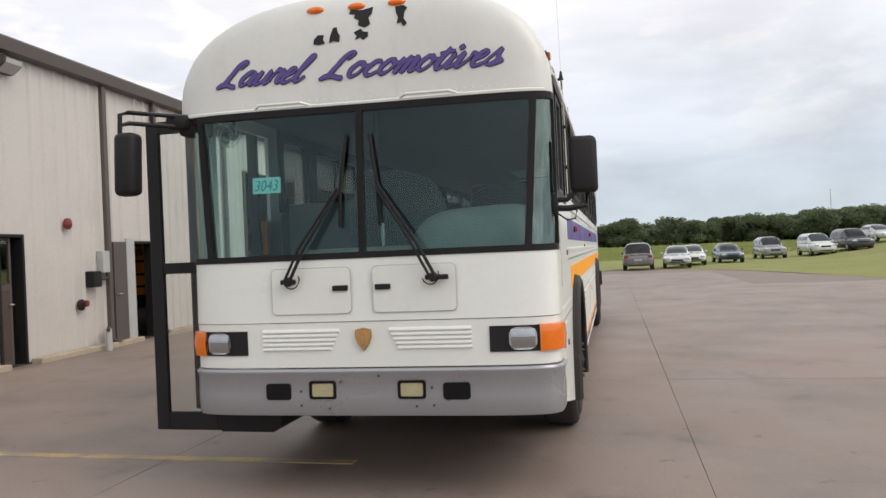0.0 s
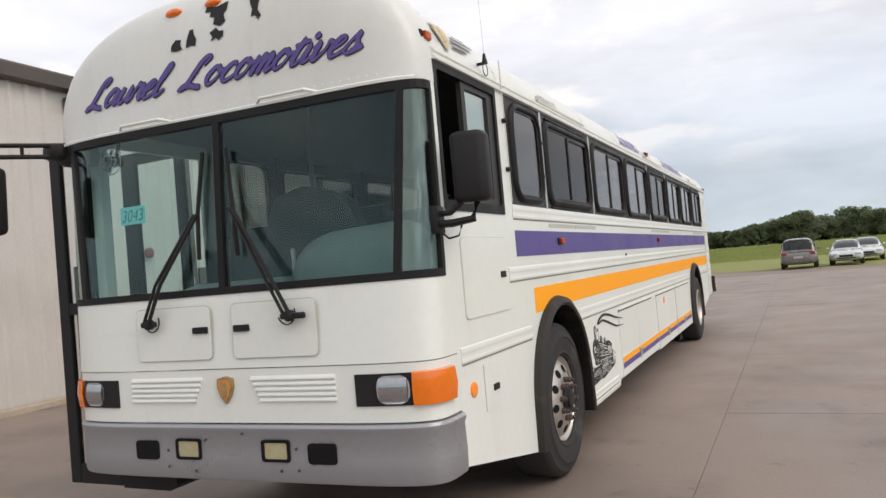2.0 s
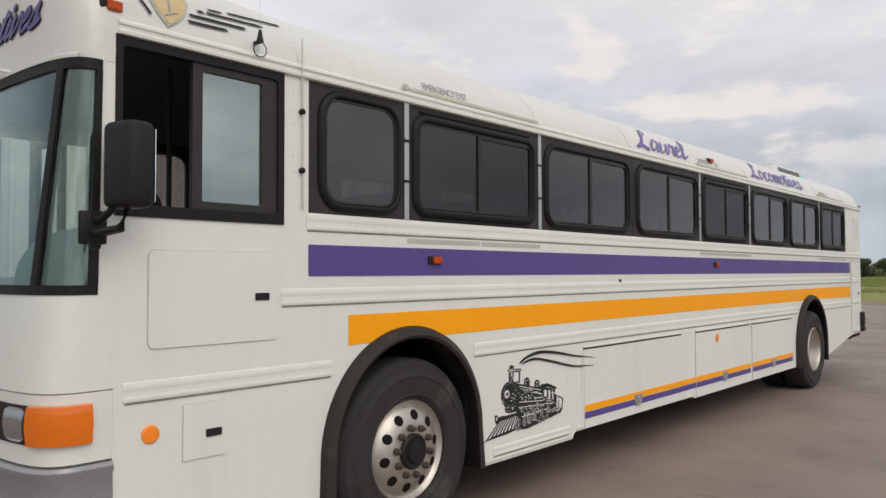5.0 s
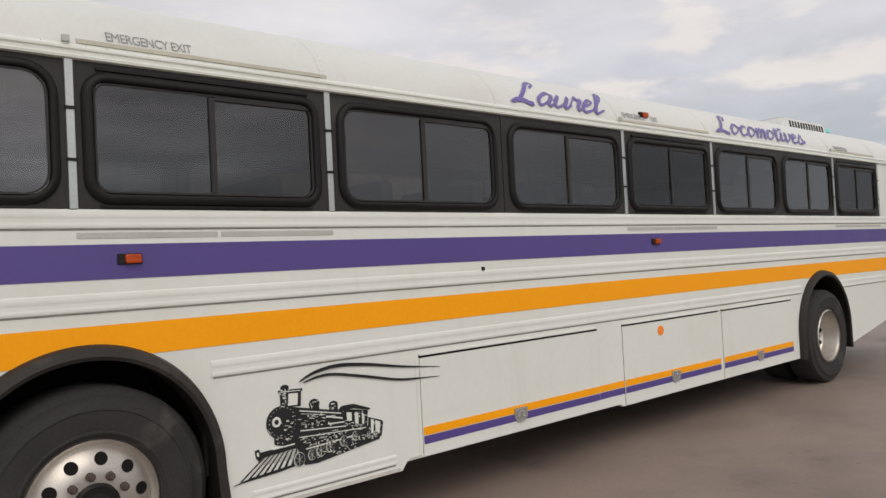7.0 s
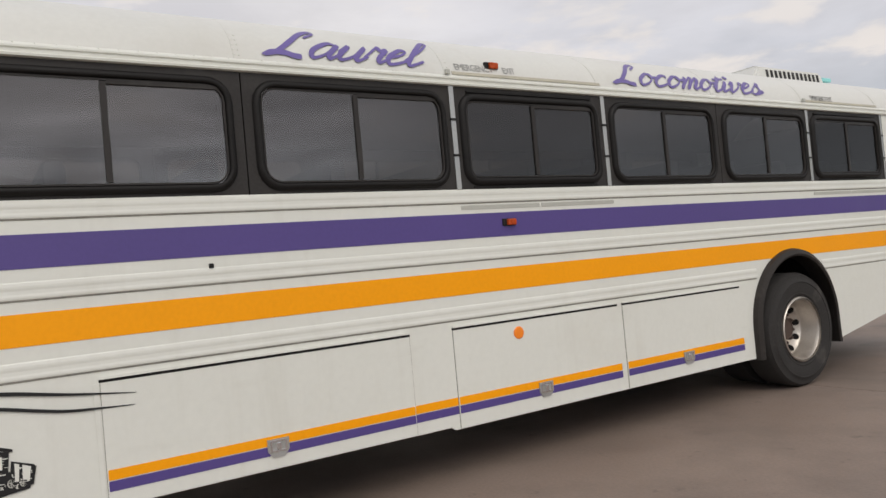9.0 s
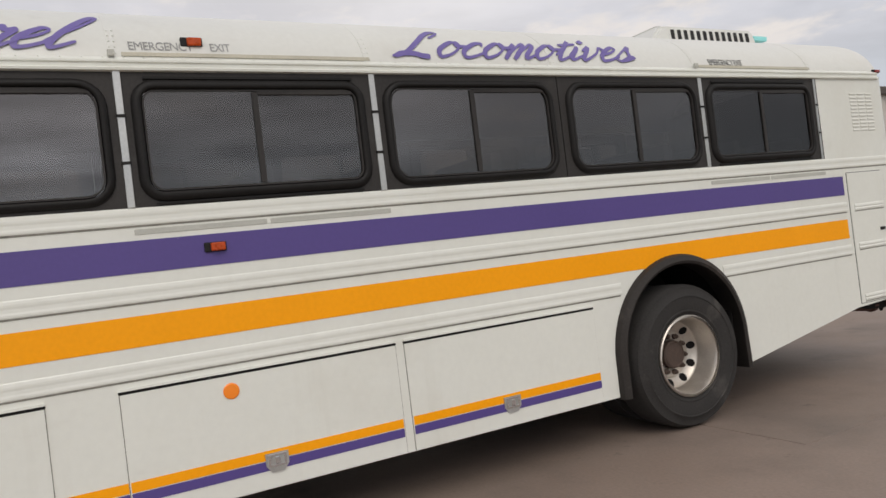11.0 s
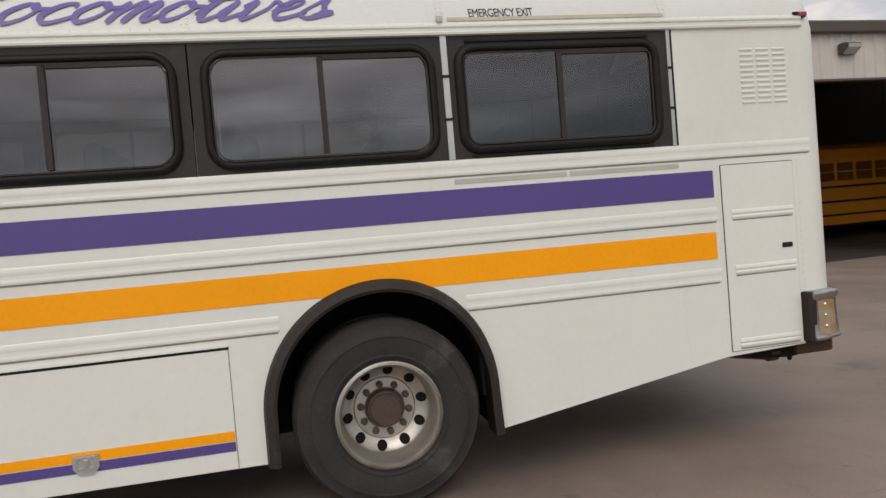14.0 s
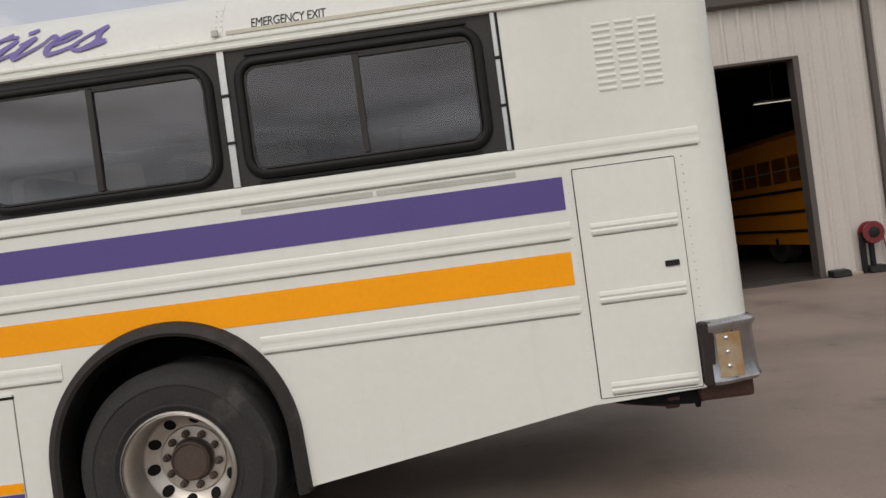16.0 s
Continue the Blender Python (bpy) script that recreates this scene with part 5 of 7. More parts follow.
# roof unit near the rear, with a slotted side
bm = bmesh.new()
prof = [(0.52, 3.09), (0.485, 3.265), (0.42, 3.30), (-0.42, 3.30), (-0.485, 3.265), (-0.52, 3.09)]
prism(bm, prof, "y", 10.55, 12.02)
for v in bm.verts:
    if v.co.z > 3.2:
        v.co.y += 0.22 if v.co.y < 11 else -0.03
bmesh.ops.bevel(bm, geom=list(bm.edges), offset=0.02, segments=2, affect="EDGES")
for v in bm.verts:
    v.co.z -= 0.005
unit = part("roof_vent_unit", bm, ROOF_WHITE, bus, "white slotted air conditioning housing", smooth=40)
for k in range(13):
    y = 10.86 + 0.083 * k
    bm = bmesh.new()
    lean_x = [(0.514, 3.120), (0.4895, 3.238)]
    slab(bm, [[(x + 0.006, y + 0.016 * k, z), (x + 0.006, y + 0.016 * k + 0.040, z)] for k, (x, z) in enumerate(lean_x)], [[(x - 0.02, y + 0.016 * k, z), (x - 0.02, y + 0.016 * k + 0.040, z)] for k, (x, z) in enumerate(lean_x)])
    part("slot", bm, BLACK, unit)
bm = bmesh.new()
box(bm, 0.40, 0.50, 11.99, 12.18, 3.17, 3.215, 0.004, 1)
part("cable_cover", bm, PAPER, unit, "pale blue strip")

# bell-like horn and aerial over the driver's window, side logo
bm = bmesh.new()
lathe(bm, [(0.019, 0.0), (0.018, 0.008), (0.012, 0.034), (0.008, 0.06), (0.003, 0.066)], "z", (W + 0.02, 0.742, 2.72), 14)
box(bm, W - 0.03, W + 0.016, 0.735, 0.749, 2.716, 2.732)
tube(bm, [(W + 0.02 + 0.0, 0.742 + 0.038 * math.sin(radians(a)), 2.685 - 0.038 * math.cos(radians(a))) for a in range(-150, 151, 25)], 0.0028, 6)
fitting = part("aerial_base", bm, BLACK, bus, "small black bell-shaped aerial base with a wire loop")
bm = bmesh.new()
tube(bm, [(W + 0.02, 0.742, 2.785), (W + 0.006, 0.744, 3.62)], 0.0013, 5)
part("whip", bm, STEEL, fitting, "thin wire whip")
bm = bmesh.new()
tube(bm, [(W + 0.018, 1.012, 1.90), (W + 0.018, 1.010, 2.3), (W + 0.012, 1.006, 2.80)], 0.0045, 6)
aerial = part("aerial", bm, SCUFFED, bus, "thin steel whip aerial")
for z in (2.105, 2.415):
    bm = bmesh.new()
    lathe(bm, [(0.016, 0.0), (0.016, 0.02), (0.008, 0.03)], "x", (W, 1.01, z), 10)
    part("aerial_clip", bm, BLACK, aerial)


def dome_x(y, z, off):
    """The raised front part of the roof at y and z."""
    t = max(0.0, min(1.0, (y - 0.07) / 1.18))
    return roof_half(2.60 + (z - 2.60) / (1 + (CAP_H / ROOF_H - 1) * (1 - t * t * (3 - 2 * t)))) + off


def dome_decal(pts, off, mat, name, parent=bus, label=""):
    """A thin flat shape laid on the raised roof."""
    bm = bmesh.new()
    bm.faces.new([bm.verts.new((0.0, y, z)) for y, z in pts])
    zs = [z for y, z in pts]
    for k in range(1, 8):
        bmesh.ops.bisect_plane(bm, geom=[*bm.verts, *bm.edges, *bm.faces], dist=1e-6, plane_co=(0, 0, min(zs) + (max(zs) - min(zs)) * k / 8), plane_no=(0, 0, 1))
    ys2 = [y for y, z in pts]
    for k in range(1, 5):
        bmesh.ops.bisect_plane(bm, geom=[*bm.verts, *bm.edges, *bm.faces], dist=1e-6, plane_co=(0, min(ys2) + (max(ys2) - min(ys2)) * k / 5, 0), plane_no=(0, 1, 0))
    bmesh.ops.triangulate(bm, faces=bm.faces)
    for v in bm.verts:
        v.co.x = dome_x(v.co.y, v.co.z, off)
    return part(name, bm, mat, parent, label)


shield = [(0.215, 2.865), (0.205, 2.815), (0.228, 2.752), (0.275, 2.690), (0.335, 2.732), (0.378, 2.782), (0.408, 2.845), (0.398, 2.885), (0.312, 2.868)]
side_badge = dome_decal(shield, 0.009, TAPE, "side_badge", label="grey-edged cream shield decal")
dome_decal([(0.306 + (y - 0.306) * 0.86, 2.79 + (z - 2.79) * 0.88) for y, z in shield], 0.012, CREAM, "inlay", side_badge, "cream inlay")
dome_decal([(0.262, 2.748), (0.330, 2.775), (0.330, 2.768), (0.262, 2.740)], 0.014, PRINT_GREY, "mark", side_badge)
dome_decal([(0.286, 2.765), (0.296, 2.768), (0.305, 2.850), (0.296, 2.850)], 0.014, PRINT_GREY, "mark", side_badge)
dome_decal([(0.150, 2.80), (0.165, 2.80), (0.205, 2.735), (0.192, 2.730)], 0.010, PRINT, "speed_stripe", label="thin black stripe decal")
for y0, y1, z0, z1, h in ((0.390, 0.598, 2.748, 2.756, 0.015), (0.405, 0.712, 2.786, 2.797, 0.015), (0.455, 0.490, 2.822, 2.824, 0.014), (0.505, 0.835, 2.826, 2.846, 0.013), (0.520, 0.600, 2.852, 2.858, 0.010), (0.640, 0.975, 2.868, 2.898, 0.012)):
    dome_decal([(y0, z0 - h / 2), (y1, z1 - h / 2), (y1 - 0.012, z1 + h / 2), (y0 - 0.012, z0 + h / 2)], 0.009, PRINT, "speed_stripe", label="thin black stripe decal")
# grab loops over the windshield
for x in (-0.52, 0.46):
    bm = bmesh.new()
    tube(bm, [(x - 0.20, cap_y(x - 0.20, 2.49) - 0.0, 2.487), (x - 0.14, cap_y(x - 0.14, 2.5) - 0.045, 2.505), (x + 0.14, cap_y(x + 0.14, 2.5) - 0.045, 2.505), (x + 0.20, cap_y(x + 0.20, 2.49), 2.487)], 0.009, 8)
    part("grab_loop", bm, WHITE, bus, "white painted grab loop")

# driver's window: fixed front opening with a slid-back pane
bm = bmesh.new()
ring(bm, rrect(0.03, 0.90, 1.815, 2.60, 0.003), rrect(0.062, 0.862, 1.868, 2.555, 0.02), "x", W - 0.05, W + 0.008)
dw = part("driver_window", bm, GASKET, bus, "black-framed driver's window, slid open")
bm = bmesh.new()
ring(bm, rrect(0.395, 0.862, 1.868, 2.555, 0.004), rrect(0.445, 0.775, 1.905, 2.52, 0.01), "x", W - 0.035, W - 0.005)
part("sliding_sash", bm, FRAME, dw, "dark sliding sash")
bm = bmesh.new()
box(bm, W - 0.024, W - 0.018, 0.43, 0.86, 1.89, 2.54)
pane = part("pane", bm, DRIVER_GLASS, dw, "pale grey-green pane")
pane.visible_shadow = False
bm = bmesh.new()
box(bm, W - 0.03, W, 0.90, 1.06, 1.815, 2.60)
part("door_post", bm, WHITE, bus, "white post behind the driver's window")
bm = bmesh.new()
box(bm, W - 0.05, W - 0.001, 0.012, 0.034, 1.47, 2.60)
part("corner_post", bm, WHITE, bus, "white front corner post")
for name, x0, x1, y0, y1, z0, z1 in (("corner_post", -W, -W + 0.05, -0.034, 0.034, 0.45, 2.60), ("entrance_post", -W, -W + 0.03, 0.90, 1.06, 0.33, 2.50), ("entrance_header", -W, -W + 0.03, 0.036, 1.06, 2.50, 2.62)):
    bm = bmesh.new()
    box(bm, x0, x1, y0, y1, z0, z1)
    part(name, bm, WHITE, bus)

# open entrance door: two leaves standing out from the doorway, and its step
for yd, xo, xi, xh, top in ((0.05, -1.735, -1.635, -1.25, 2.53), (0.75, -1.85, -1.70, -1.30, 2.61)):
    bm = bmesh.new()
    box(bm, xo, xi, yd - 0.02, yd + 0.02, 0.29, top, 0.008)
    door = part("entrance_door", bm, BLACK, bus, "open black-framed entrance door leaf")
    for x0, x1, z0, z1 in ((xi, xh, 0.29, 0.42), (xi, xh, 1.42, 1.50), (xi, xh, top - 0.09, top), (xh, -1.215, 0.29, top)):
        bm = bmesh.new()
        box(bm, x0, x1, yd - 0.018, yd + 0.018, z0, z1, 0.006)
        part("rail", bm, BLACK, door)
    for z0, z1 in ((0.42, 1.42), (1.50, top - 0.09)):
        bm = bmesh.new()
        box(bm, xi - 0.005, xh + 0.01, yd - 0.003, yd + 0.003, z0, z1)
        pane = part("pane", bm, DOOR_GLASS, door, "clear door glass")
        pane.visible_shadow = False
bm = bmesh.new()
prism(bm, [(-1.20, 0.29), (-0.80, 0.29), (-0.74, 0.33), (-0.74, 0.41), (-1.20, 0.41)], "y", 0.0, 0.80)
box(bm, -1.20, -0.80, 0.28, 0.86, 0.41, 0.60)
part("entrance_step", bm, BLACK, bus, "black stepwell under the doorway")

# mirrors
bm = bmesh.new()
box(bm, 1.315, 1.485, -0.05, 0.07, 1.83, 2.19, 0.035, 3)
for v in bm.verts:
    v.co.y += (v.co.x - 1.4) * 0.25
mir = part("mirror", bm, BLACK, bus, "black driver-side mirror housing", smooth=40)
bm = bmesh.new()
box(bm, 1.335, 1.465, 0.074, 0.078, 1.86, 2.16, 0.001, 1)
for v in bm.verts:
    v.co.y += (v.co.x - 1.4) * 0.25
part("mirror_glass", bm, MIRROR, mir)
bm = bmesh.new()
tube(bm, [(1.20, -0.06, 1.74), (1.30, -0.06, 1.735), (1.40, -0.02, 1.75), (1.42, 0.0, 1.84)], 0.020, 8)
tube(bm, [(1.20, -0.05, 1.79), (1.29, -0.05, 1.79), (1.345, -0.02, 1.84)], 0.016, 8)
tube(bm, [(1.24, -0.08, 1.70), (1.29, -0.09, 1.66), (1.34, -0.08, 1.67), (1.35, -0.06, 1.72)], 0.006, 6)
box(bm, 1.195, 1.235, -0.11, 0.0, 1.69, 1.83, 0.01)
part("mirror_arm", bm, BLACK, mir, "black mirror bracket", smooth=40)
bm = bmesh.new()
box(bm, -1.525, -1.375, -0.64, -0.51, 1.94, 2.345, 0.04, 3)
for v in bm.verts:
    v.co.x += 0.035 * (v.co.z - 2.14)
mir = part("mirror", bm, BLACK, bus, "black kerb-side mirror housing on a long arm", smooth=40)
bm = bmesh.new()
for z in (2.42, 2.49):
    tube(bm, [(-1.14, -0.13, z), (-1.30, -0.30, z), (-1.47, -0.52, z), (-1.50, -0.57, z - 0.02), (-1.50, -0.58, 2.30)], 0.015, 8)
box(bm, -1.30, -1.13, -0.24, -0.04, 2.36, 2.51, 0.03)
box(bm, -1.36, -1.20, -0.30, -0.14, 2.40, 2.50, 0.03)
tube(bm, [(-1.38, -0.41, 2.42), (-1.38, -0.41, 2.49)], 0.012, 6)
part("mirror_arm", bm, BLACK, mir, "black double mirror arm", smooth=40)

# wipers
for x, tip in ((-0.475, -0.075), (0.475, 0.075)):
    sg = math.copysign(1, x)
    y0 = nose(along(x), 0.03)[1]
    bm = bmesh.new()
    lathe(bm, [(0.030, 0.0), (0.030, -0.03), (0.018, -0.045)], "y", (x, y0, 1.345), 12)
    box(bm, x - 0.05, x + (0.095 if x > 0 else 0.05), y0 - 0.032, y0, 1.328, 1.360, 0.008)
    wiper = part("wiper", bm, BLACK, bus, "black windshield wiper")
    mid = (sg * 0.125, nose3(along(0.125), 0.05, 1.93)[1], 1.93)
    for d in (-0.018, 0.018):
        bm = bmesh.new()
        tube(bm, [(x + d, y0 - 0.035, 1.35), (x - sg * 0.11 + d, y0 - 0.035, 1.56), (mid[0] + d * 0.6, mid[1] - 0.005, mid[2])], 0.009 if d < 0 else 0.011, 6)
        part("arm", bm, BLACK, wiper)
    bm = bmesh.new()
    top, low = (sg * 0.078, 2.27), (sg * 0.13, 1.68)
    tube(bm, [nose3(along(low[0]), 0.025, low[1]), (mid[0], mid[1] + 0.01, mid[2]), nose3(along(top[0]), 0.025, top[1])], 0.012, 6)
    part("blade", bm, GASKET, wiper)
    bm = bmesh.new()
    tube(bm, [(x - sg * 0.02 + 0.055 * math.sin(radians(a)), y0 - 0.012, 1.36 - 0.06 * math.cos(radians(a))) for a in range(-70, 130, 20)], 0.004, 6)
    part("washer_hose", bm, BLACK, wiper)

# wheels
def wheel(y, sg, rear):
    """A truck wheel; its rim is the part, tyre, hub and nuts belong to it."""
    x = sg * (1.222 if rear else 1.180)
    c = (0, 0, 0)
    k_rim = 1.0 if rear else 1.04
    bm = bmesh.new()
    if rear:
        prof = [(0.297, 0.028), (0.306, 0.020), (0.306, 0.0), (0.300, -0.02), (0.300, 0.012), (0.286, 0.016), (0.270, -0.01), (0.264, -0.150), (0.252, -0.168), (0.190, -0.204), (0.184, -0.204), (0.180, -0.196), (0.176, -0.193), (0.12, -0.193), (0.10, -0.208)]
    else:
        prof = [(0.297, 0.0), (0.305, -0.008), (0.300, -0.02), (0.288, -0.006), (0.272, -0.03), (0.262, -0.035), (0.245, -0.012), (0.17, 0.022), (0.135, 0.026), (0.12, 0.026)]
    lathe(bm, [(r * k_rim, h * sg) for r, h in prof], "x", c, 48, caps=(False, True))
    rim = part("wheel", bm, ALLOY, bus, "dull alloy truck wheel, dished inwards" if rear else "dull alloy truck wheel with a protruding hub", smooth=35)
    rim.matrix_basis = pose(x + sg * 0.02, y, 0.482 if rear else 0.497, 18)
    bm = bmesh.new()
    R = 0.537 if rear else 0.552
    prof = [(0.292 * k_rim, -0.02), (0.300 * k_rim, 0.004), (0.328, 0.016), (0.332, 0.021), (0.340, 0.021), (0.345, 0.018), (0.40, 0.028), (0.440, 0.028), (0.444, 0.033), (0.452, 0.032), (0.458, 0.026), (0.505, 0.010), (0.512, 0.011), (R - 0.012, -0.010), (R, -0.035), (R, -0.245), (R - 0.012, -0.265), (0.45, -0.29), (0.30, -0.26)]
    lathe(bm, [(r, h * sg) for r, h in prof], "x", c, 56, close=True)
    # shoulder notches
    for v in bm.verts:
        r = math.hypot(v.co.y, v.co.z)
        if r > 0.50:
            a = math.atan2(v.co.z, v.co.y)
            v.co.x += 0.0015 * math.sin(28 * a)
    part("tyre", bm, RUBBER, rim, "worn black truck tyre", smooth=30)
    if rear:
        bm = bmesh.new()
        lathe(bm, [(R - 0.004, -0.36 * sg), (R - 0.004, -0.60 * sg), (0.30, -0.61 * sg), (0.30, -0.35 * sg)], "x", c, 40, close=True)
        part("inner_tyre", bm, RUBBER, rim, smooth=30)
    bm = bmesh.new()
    if rear:
        prof = [(0.106, -0.193), (0.106, -0.145), (0.094, -0.134), (0.088, -0.143), (0.04, -0.139), (0.01, -0.139)]
    else:
        prof = [(0.108, 0.02), (0.106, 0.040), (0.094, 0.050), (0.086, 0.046), (0.070, 0.046), (0.064, 0.064), (0.03, 0.068), (0.01, 0.068)]
    lathe(bm, [(r, h * sg) for r, h in prof], "x", c, 28)
    part("hub", bm, HUB_RUST if rear else BLACK, rim, "rusty brown axle hub" if rear else "black greasy hub cap", smooth=35)
    rad, base = (0.1425, -0.194) if rear else (0.1425, 0.024)
    nut, tip = bmesh.new(), 0.040 if rear else 0.042
    lathe(nut, [(0.0215, 0.0), (0.0205, 0.024 * sg), (0.014, 0.027 * sg), (0.0135, tip * sg), (0.008, (tip + 0.004) * sg)], "x", c, 8)
    # the rim is not pierced: a dark disc gives each hole's shade
    hole = bmesh.new()
    lathe(hole, [(0.030, -0.004 * sg), (0.030, 0.003 * sg), (0.026, 0.0018 * sg), (0.004, 0.0015 * sg)], "x", c, 16)
    for v in hole.verts:      # laid on the sloping disc
        v.co.x += sg * ((-0.1845 + 0.58 * v.co.y) if rear else (0.0055 - 0.436 * v.co.y))
        v.co.y += 0.222 if rear else 0.207 * k_rim
    for k in range(10):
        a = radians(36 * k + 9)
        p = (base * sg, rad * math.cos(a), rad * math.sin(a))
        if k == 0:
            first = part("lug_nut", nut, HUB_RUST, rim); first.matrix_basis = pose(*p)
        else:
            shared("lug_nut", first.data, rim, p)
        turned = pose(0, 0, 0, 36 * k + 27)
        if k == 0:
            fh = part("hand_hole", hole, UNDER, rim, "dark disc for the shade in a ventilation hole"); fh.matrix_basis = turned
        else:
            shared("hand_hole", fh.data, rim, (0, 0, 0), (36 * k + 27, 0, 0))
    return rim


for sg in (1, -1):
    wheel(1.838, sg, False)
    wheel(9.838, sg, True)

# frame, axles and floor
bm = bmesh.new()
for x in (-0.45, 0.45):
    box(bm, x - 0.05, x + 0.05, 0.2, 12.2, 0.62, 0.82)
box(bm, -1.15, 1.15, 2.6, 9.1, 0.42, 0.80)
for y in (1.845, 9.855):
    lathe(bm, [(0.07, -0.95), (0.07, 0.95)], "x", (0, y, 0.525), 12)
box(bm, -0.9, 0.9, 10.7, 12.3, 0.60, 0.85)
part("chassis", bm, UNDER, bus, "dark underbody and axles")
bm = bmesh.new()
box(bm, -0.72, W - 0.04, -0.20, 0.95, 0.95, 0.99)
box(bm, -W + 0.04, W - 0.04, 0.95, 12.55, 1.235, 1.26)
box(bm, -W + 0.04, W - 0.04, 0.95, 0.97, 0.95, 1.235)
part("bus_floor", bm, FLOOR_RUBBER, bus, "dark rubber floor")

# cab: dashboard, wheel, driver's seat, fan, guard panel
bm = bmesh.new()
prism(bm, [(-0.15, 1.0), (0.20, 1.0), (0.24, 1.40), (0.10, 1.56), (-0.14, 1.50)], "x", -0.55, 1.05)
bmesh.ops.bevel(bm, geom=list(bm.edges), offset=0.04, segments=2, affect="EDGES")
dash = part("dashboard", bm, DASH, bus, "grey dashboard", smooth=40)
bm = bmesh.new()
rows = []
for i in range(21):
    u = -1 + i / 10
    full = max(0.0, 1 - abs(u) ** (3.6 if u < 0 else 9.0)) ** 0.5
    full *= 0.97 + 0.10 * (u + 1) / 2
    rows.append([(0.655 + 0.445 * u, 0.11 - (0.21 * full + 0.01) * math.cos(radians(180 * k / 14)), 1.44 + 0.34 * full * math.sin(radians(180 * k / 14)) ** 0.7) for k in range(15)])
slab(bm, rows, [[(x, y, 1.43) for x, y, z in row] for row in rows])
part("instrument_hood", bm, DASH, dash, "pale grey instrument hood", smooth=60)
bm = bmesh.new()
ringpts = []
for k in range(25):
    a = 2 * math.pi * k / 24
    ringpts.append((0.62 + 0.23 * math.cos(a), 0.34 + 0.10 * math.sin(a), 1.55 + 0.20 * math.sin(a) * 0.8))
tube(bm, ringpts, 0.016, 8)
tube(bm, [(0.62, 0.34, 1.55), (0.62, 0.20, 1.30)], 0.025, 8)
tube(bm, [(0.40, 0.34, 1.55), (0.84, 0.34, 1.55)], 0.012, 6)
part("steering_wheel", bm, BLACK, bus, "black steering wheel", smooth=40)
bm = bmesh.new()
rows = []
for k in range(13):
    u = -1 + k / 6
    top = 2.10 - 0.045 * abs(u) ** 2 - 0.20 * abs(u) ** 7 + 0.03 * max(0.0, 1 - abs(u) * 2.2)
    rows.append([(-0.02 + 0.40 * u * (1 - 0.10 * v), 0.50 + 0.10 * v - 0.05 * (1 - u * u), 1.20 + (top - 1.20) * v) for v in (0, 0.25, 0.5, 0.75, 0.92, 1.0)])
slab(bm, rows, [[(x, y + 0.13, z - 0.01) for x, y, z in row] for row in rows])
box(bm, -0.36, 0.34, 0.22, 0.61, 1.12, 1.28, 0.05, 3)
box(bm, -0.15, 0.15, 0.30, 0.55, 0.99, 1.13)
part("driver_seat", bm, SEAT, bus, "dark blue-grey high-backed driver's seat", smooth=40)
bm = bmesh.new()
box(bm, -1.10, -0.30, 1.05, 1.09, 1.26, 1.95, 0.01)
tube(bm, [(-0.30, 1.07, 1.25), (-0.30, 1.07, 2.95)], 0.018, 8)
part("guard_panel", bm, CABIN, bus, "grey guard panel behind the doorway")
FAN = (-1.0, -0.10, 2.37)
bm = bmesh.new()
lathe(bm, [(0.028, -0.01), (0.032, 0.02), (0.030, 0.09), (0.015, 0.10)], "y", FAN, 14)
tube(bm, [(FAN[0], FAN[1] + 0.05, FAN[2]), (FAN[0] + 0.01, FAN[1] + 0.07, FAN[2] + 0.10), (FAN[0] + 0.01, FAN[1] + 0.07, FAN[2] + 0.16)], 0.012, 6)
fan = part("cab_fan", bm, BLACK, bus, "small dark cab fan in a wire cage", smooth=40)
bm = bmesh.new()
for r, d in ((0.088, 0.012), (0.070, -0.012), (0.045, -0.022)):
    tube(bm, [(FAN[0] + r * math.cos(radians(a)), FAN[1] + d, FAN[2] + r * math.sin(radians(a))) for a in range(0, 361, 20)], 0.0028, 5)
for a in range(0, 360, 30):
    c, h = math.cos(radians(a)), math.sin(radians(a))
    tube(bm, [(FAN[0] + 0.02 * c, FAN[1] - 0.024, FAN[2] + 0.02 * h), (FAN[0] + 0.07 * c, FAN[1] - 0.012, FAN[2] + 0.07 * h), (FAN[0] + 0.088 * c, FAN[1] + 0.012, FAN[2] + 0.088 * h)], 0.002, 5)
part("cage", bm, STEEL, fan, "thin wire cage")
for k in range(4):
    bm = bmesh.new()
    pts = [(0.015, -0.010, -0.012), (0.070, -0.010, -0.030), (0.076, 0.012, 0.020), (0.018, 0.012, 0.014)]
    turn = pose(*FAN, 0, 90 * k + 20, 0)
    slab(bm, [[turn @ Vector(p) for p in pts[:2]], [turn @ Vector(p) for p in pts[:1:-1]]], [[turn @ (Vector(p) + Vector((0, 0.003, 0))) for p in pts[:2]], [turn @ (Vector(p) + Vector((0, 0.003, 0))) for p in pts[:1:-1]]])
    part("fan_blade", bm, CABIN, fan)
bm = bmesh.new()
tube(bm, [(-0.10, 0.5, 0.99), (-0.10, 0.5, 1.72), (-0.10, 1.05, 1.72)], 0.016, 8)
part("grab_rail", bm, STEEL, bus, "steel entrance grab rail")
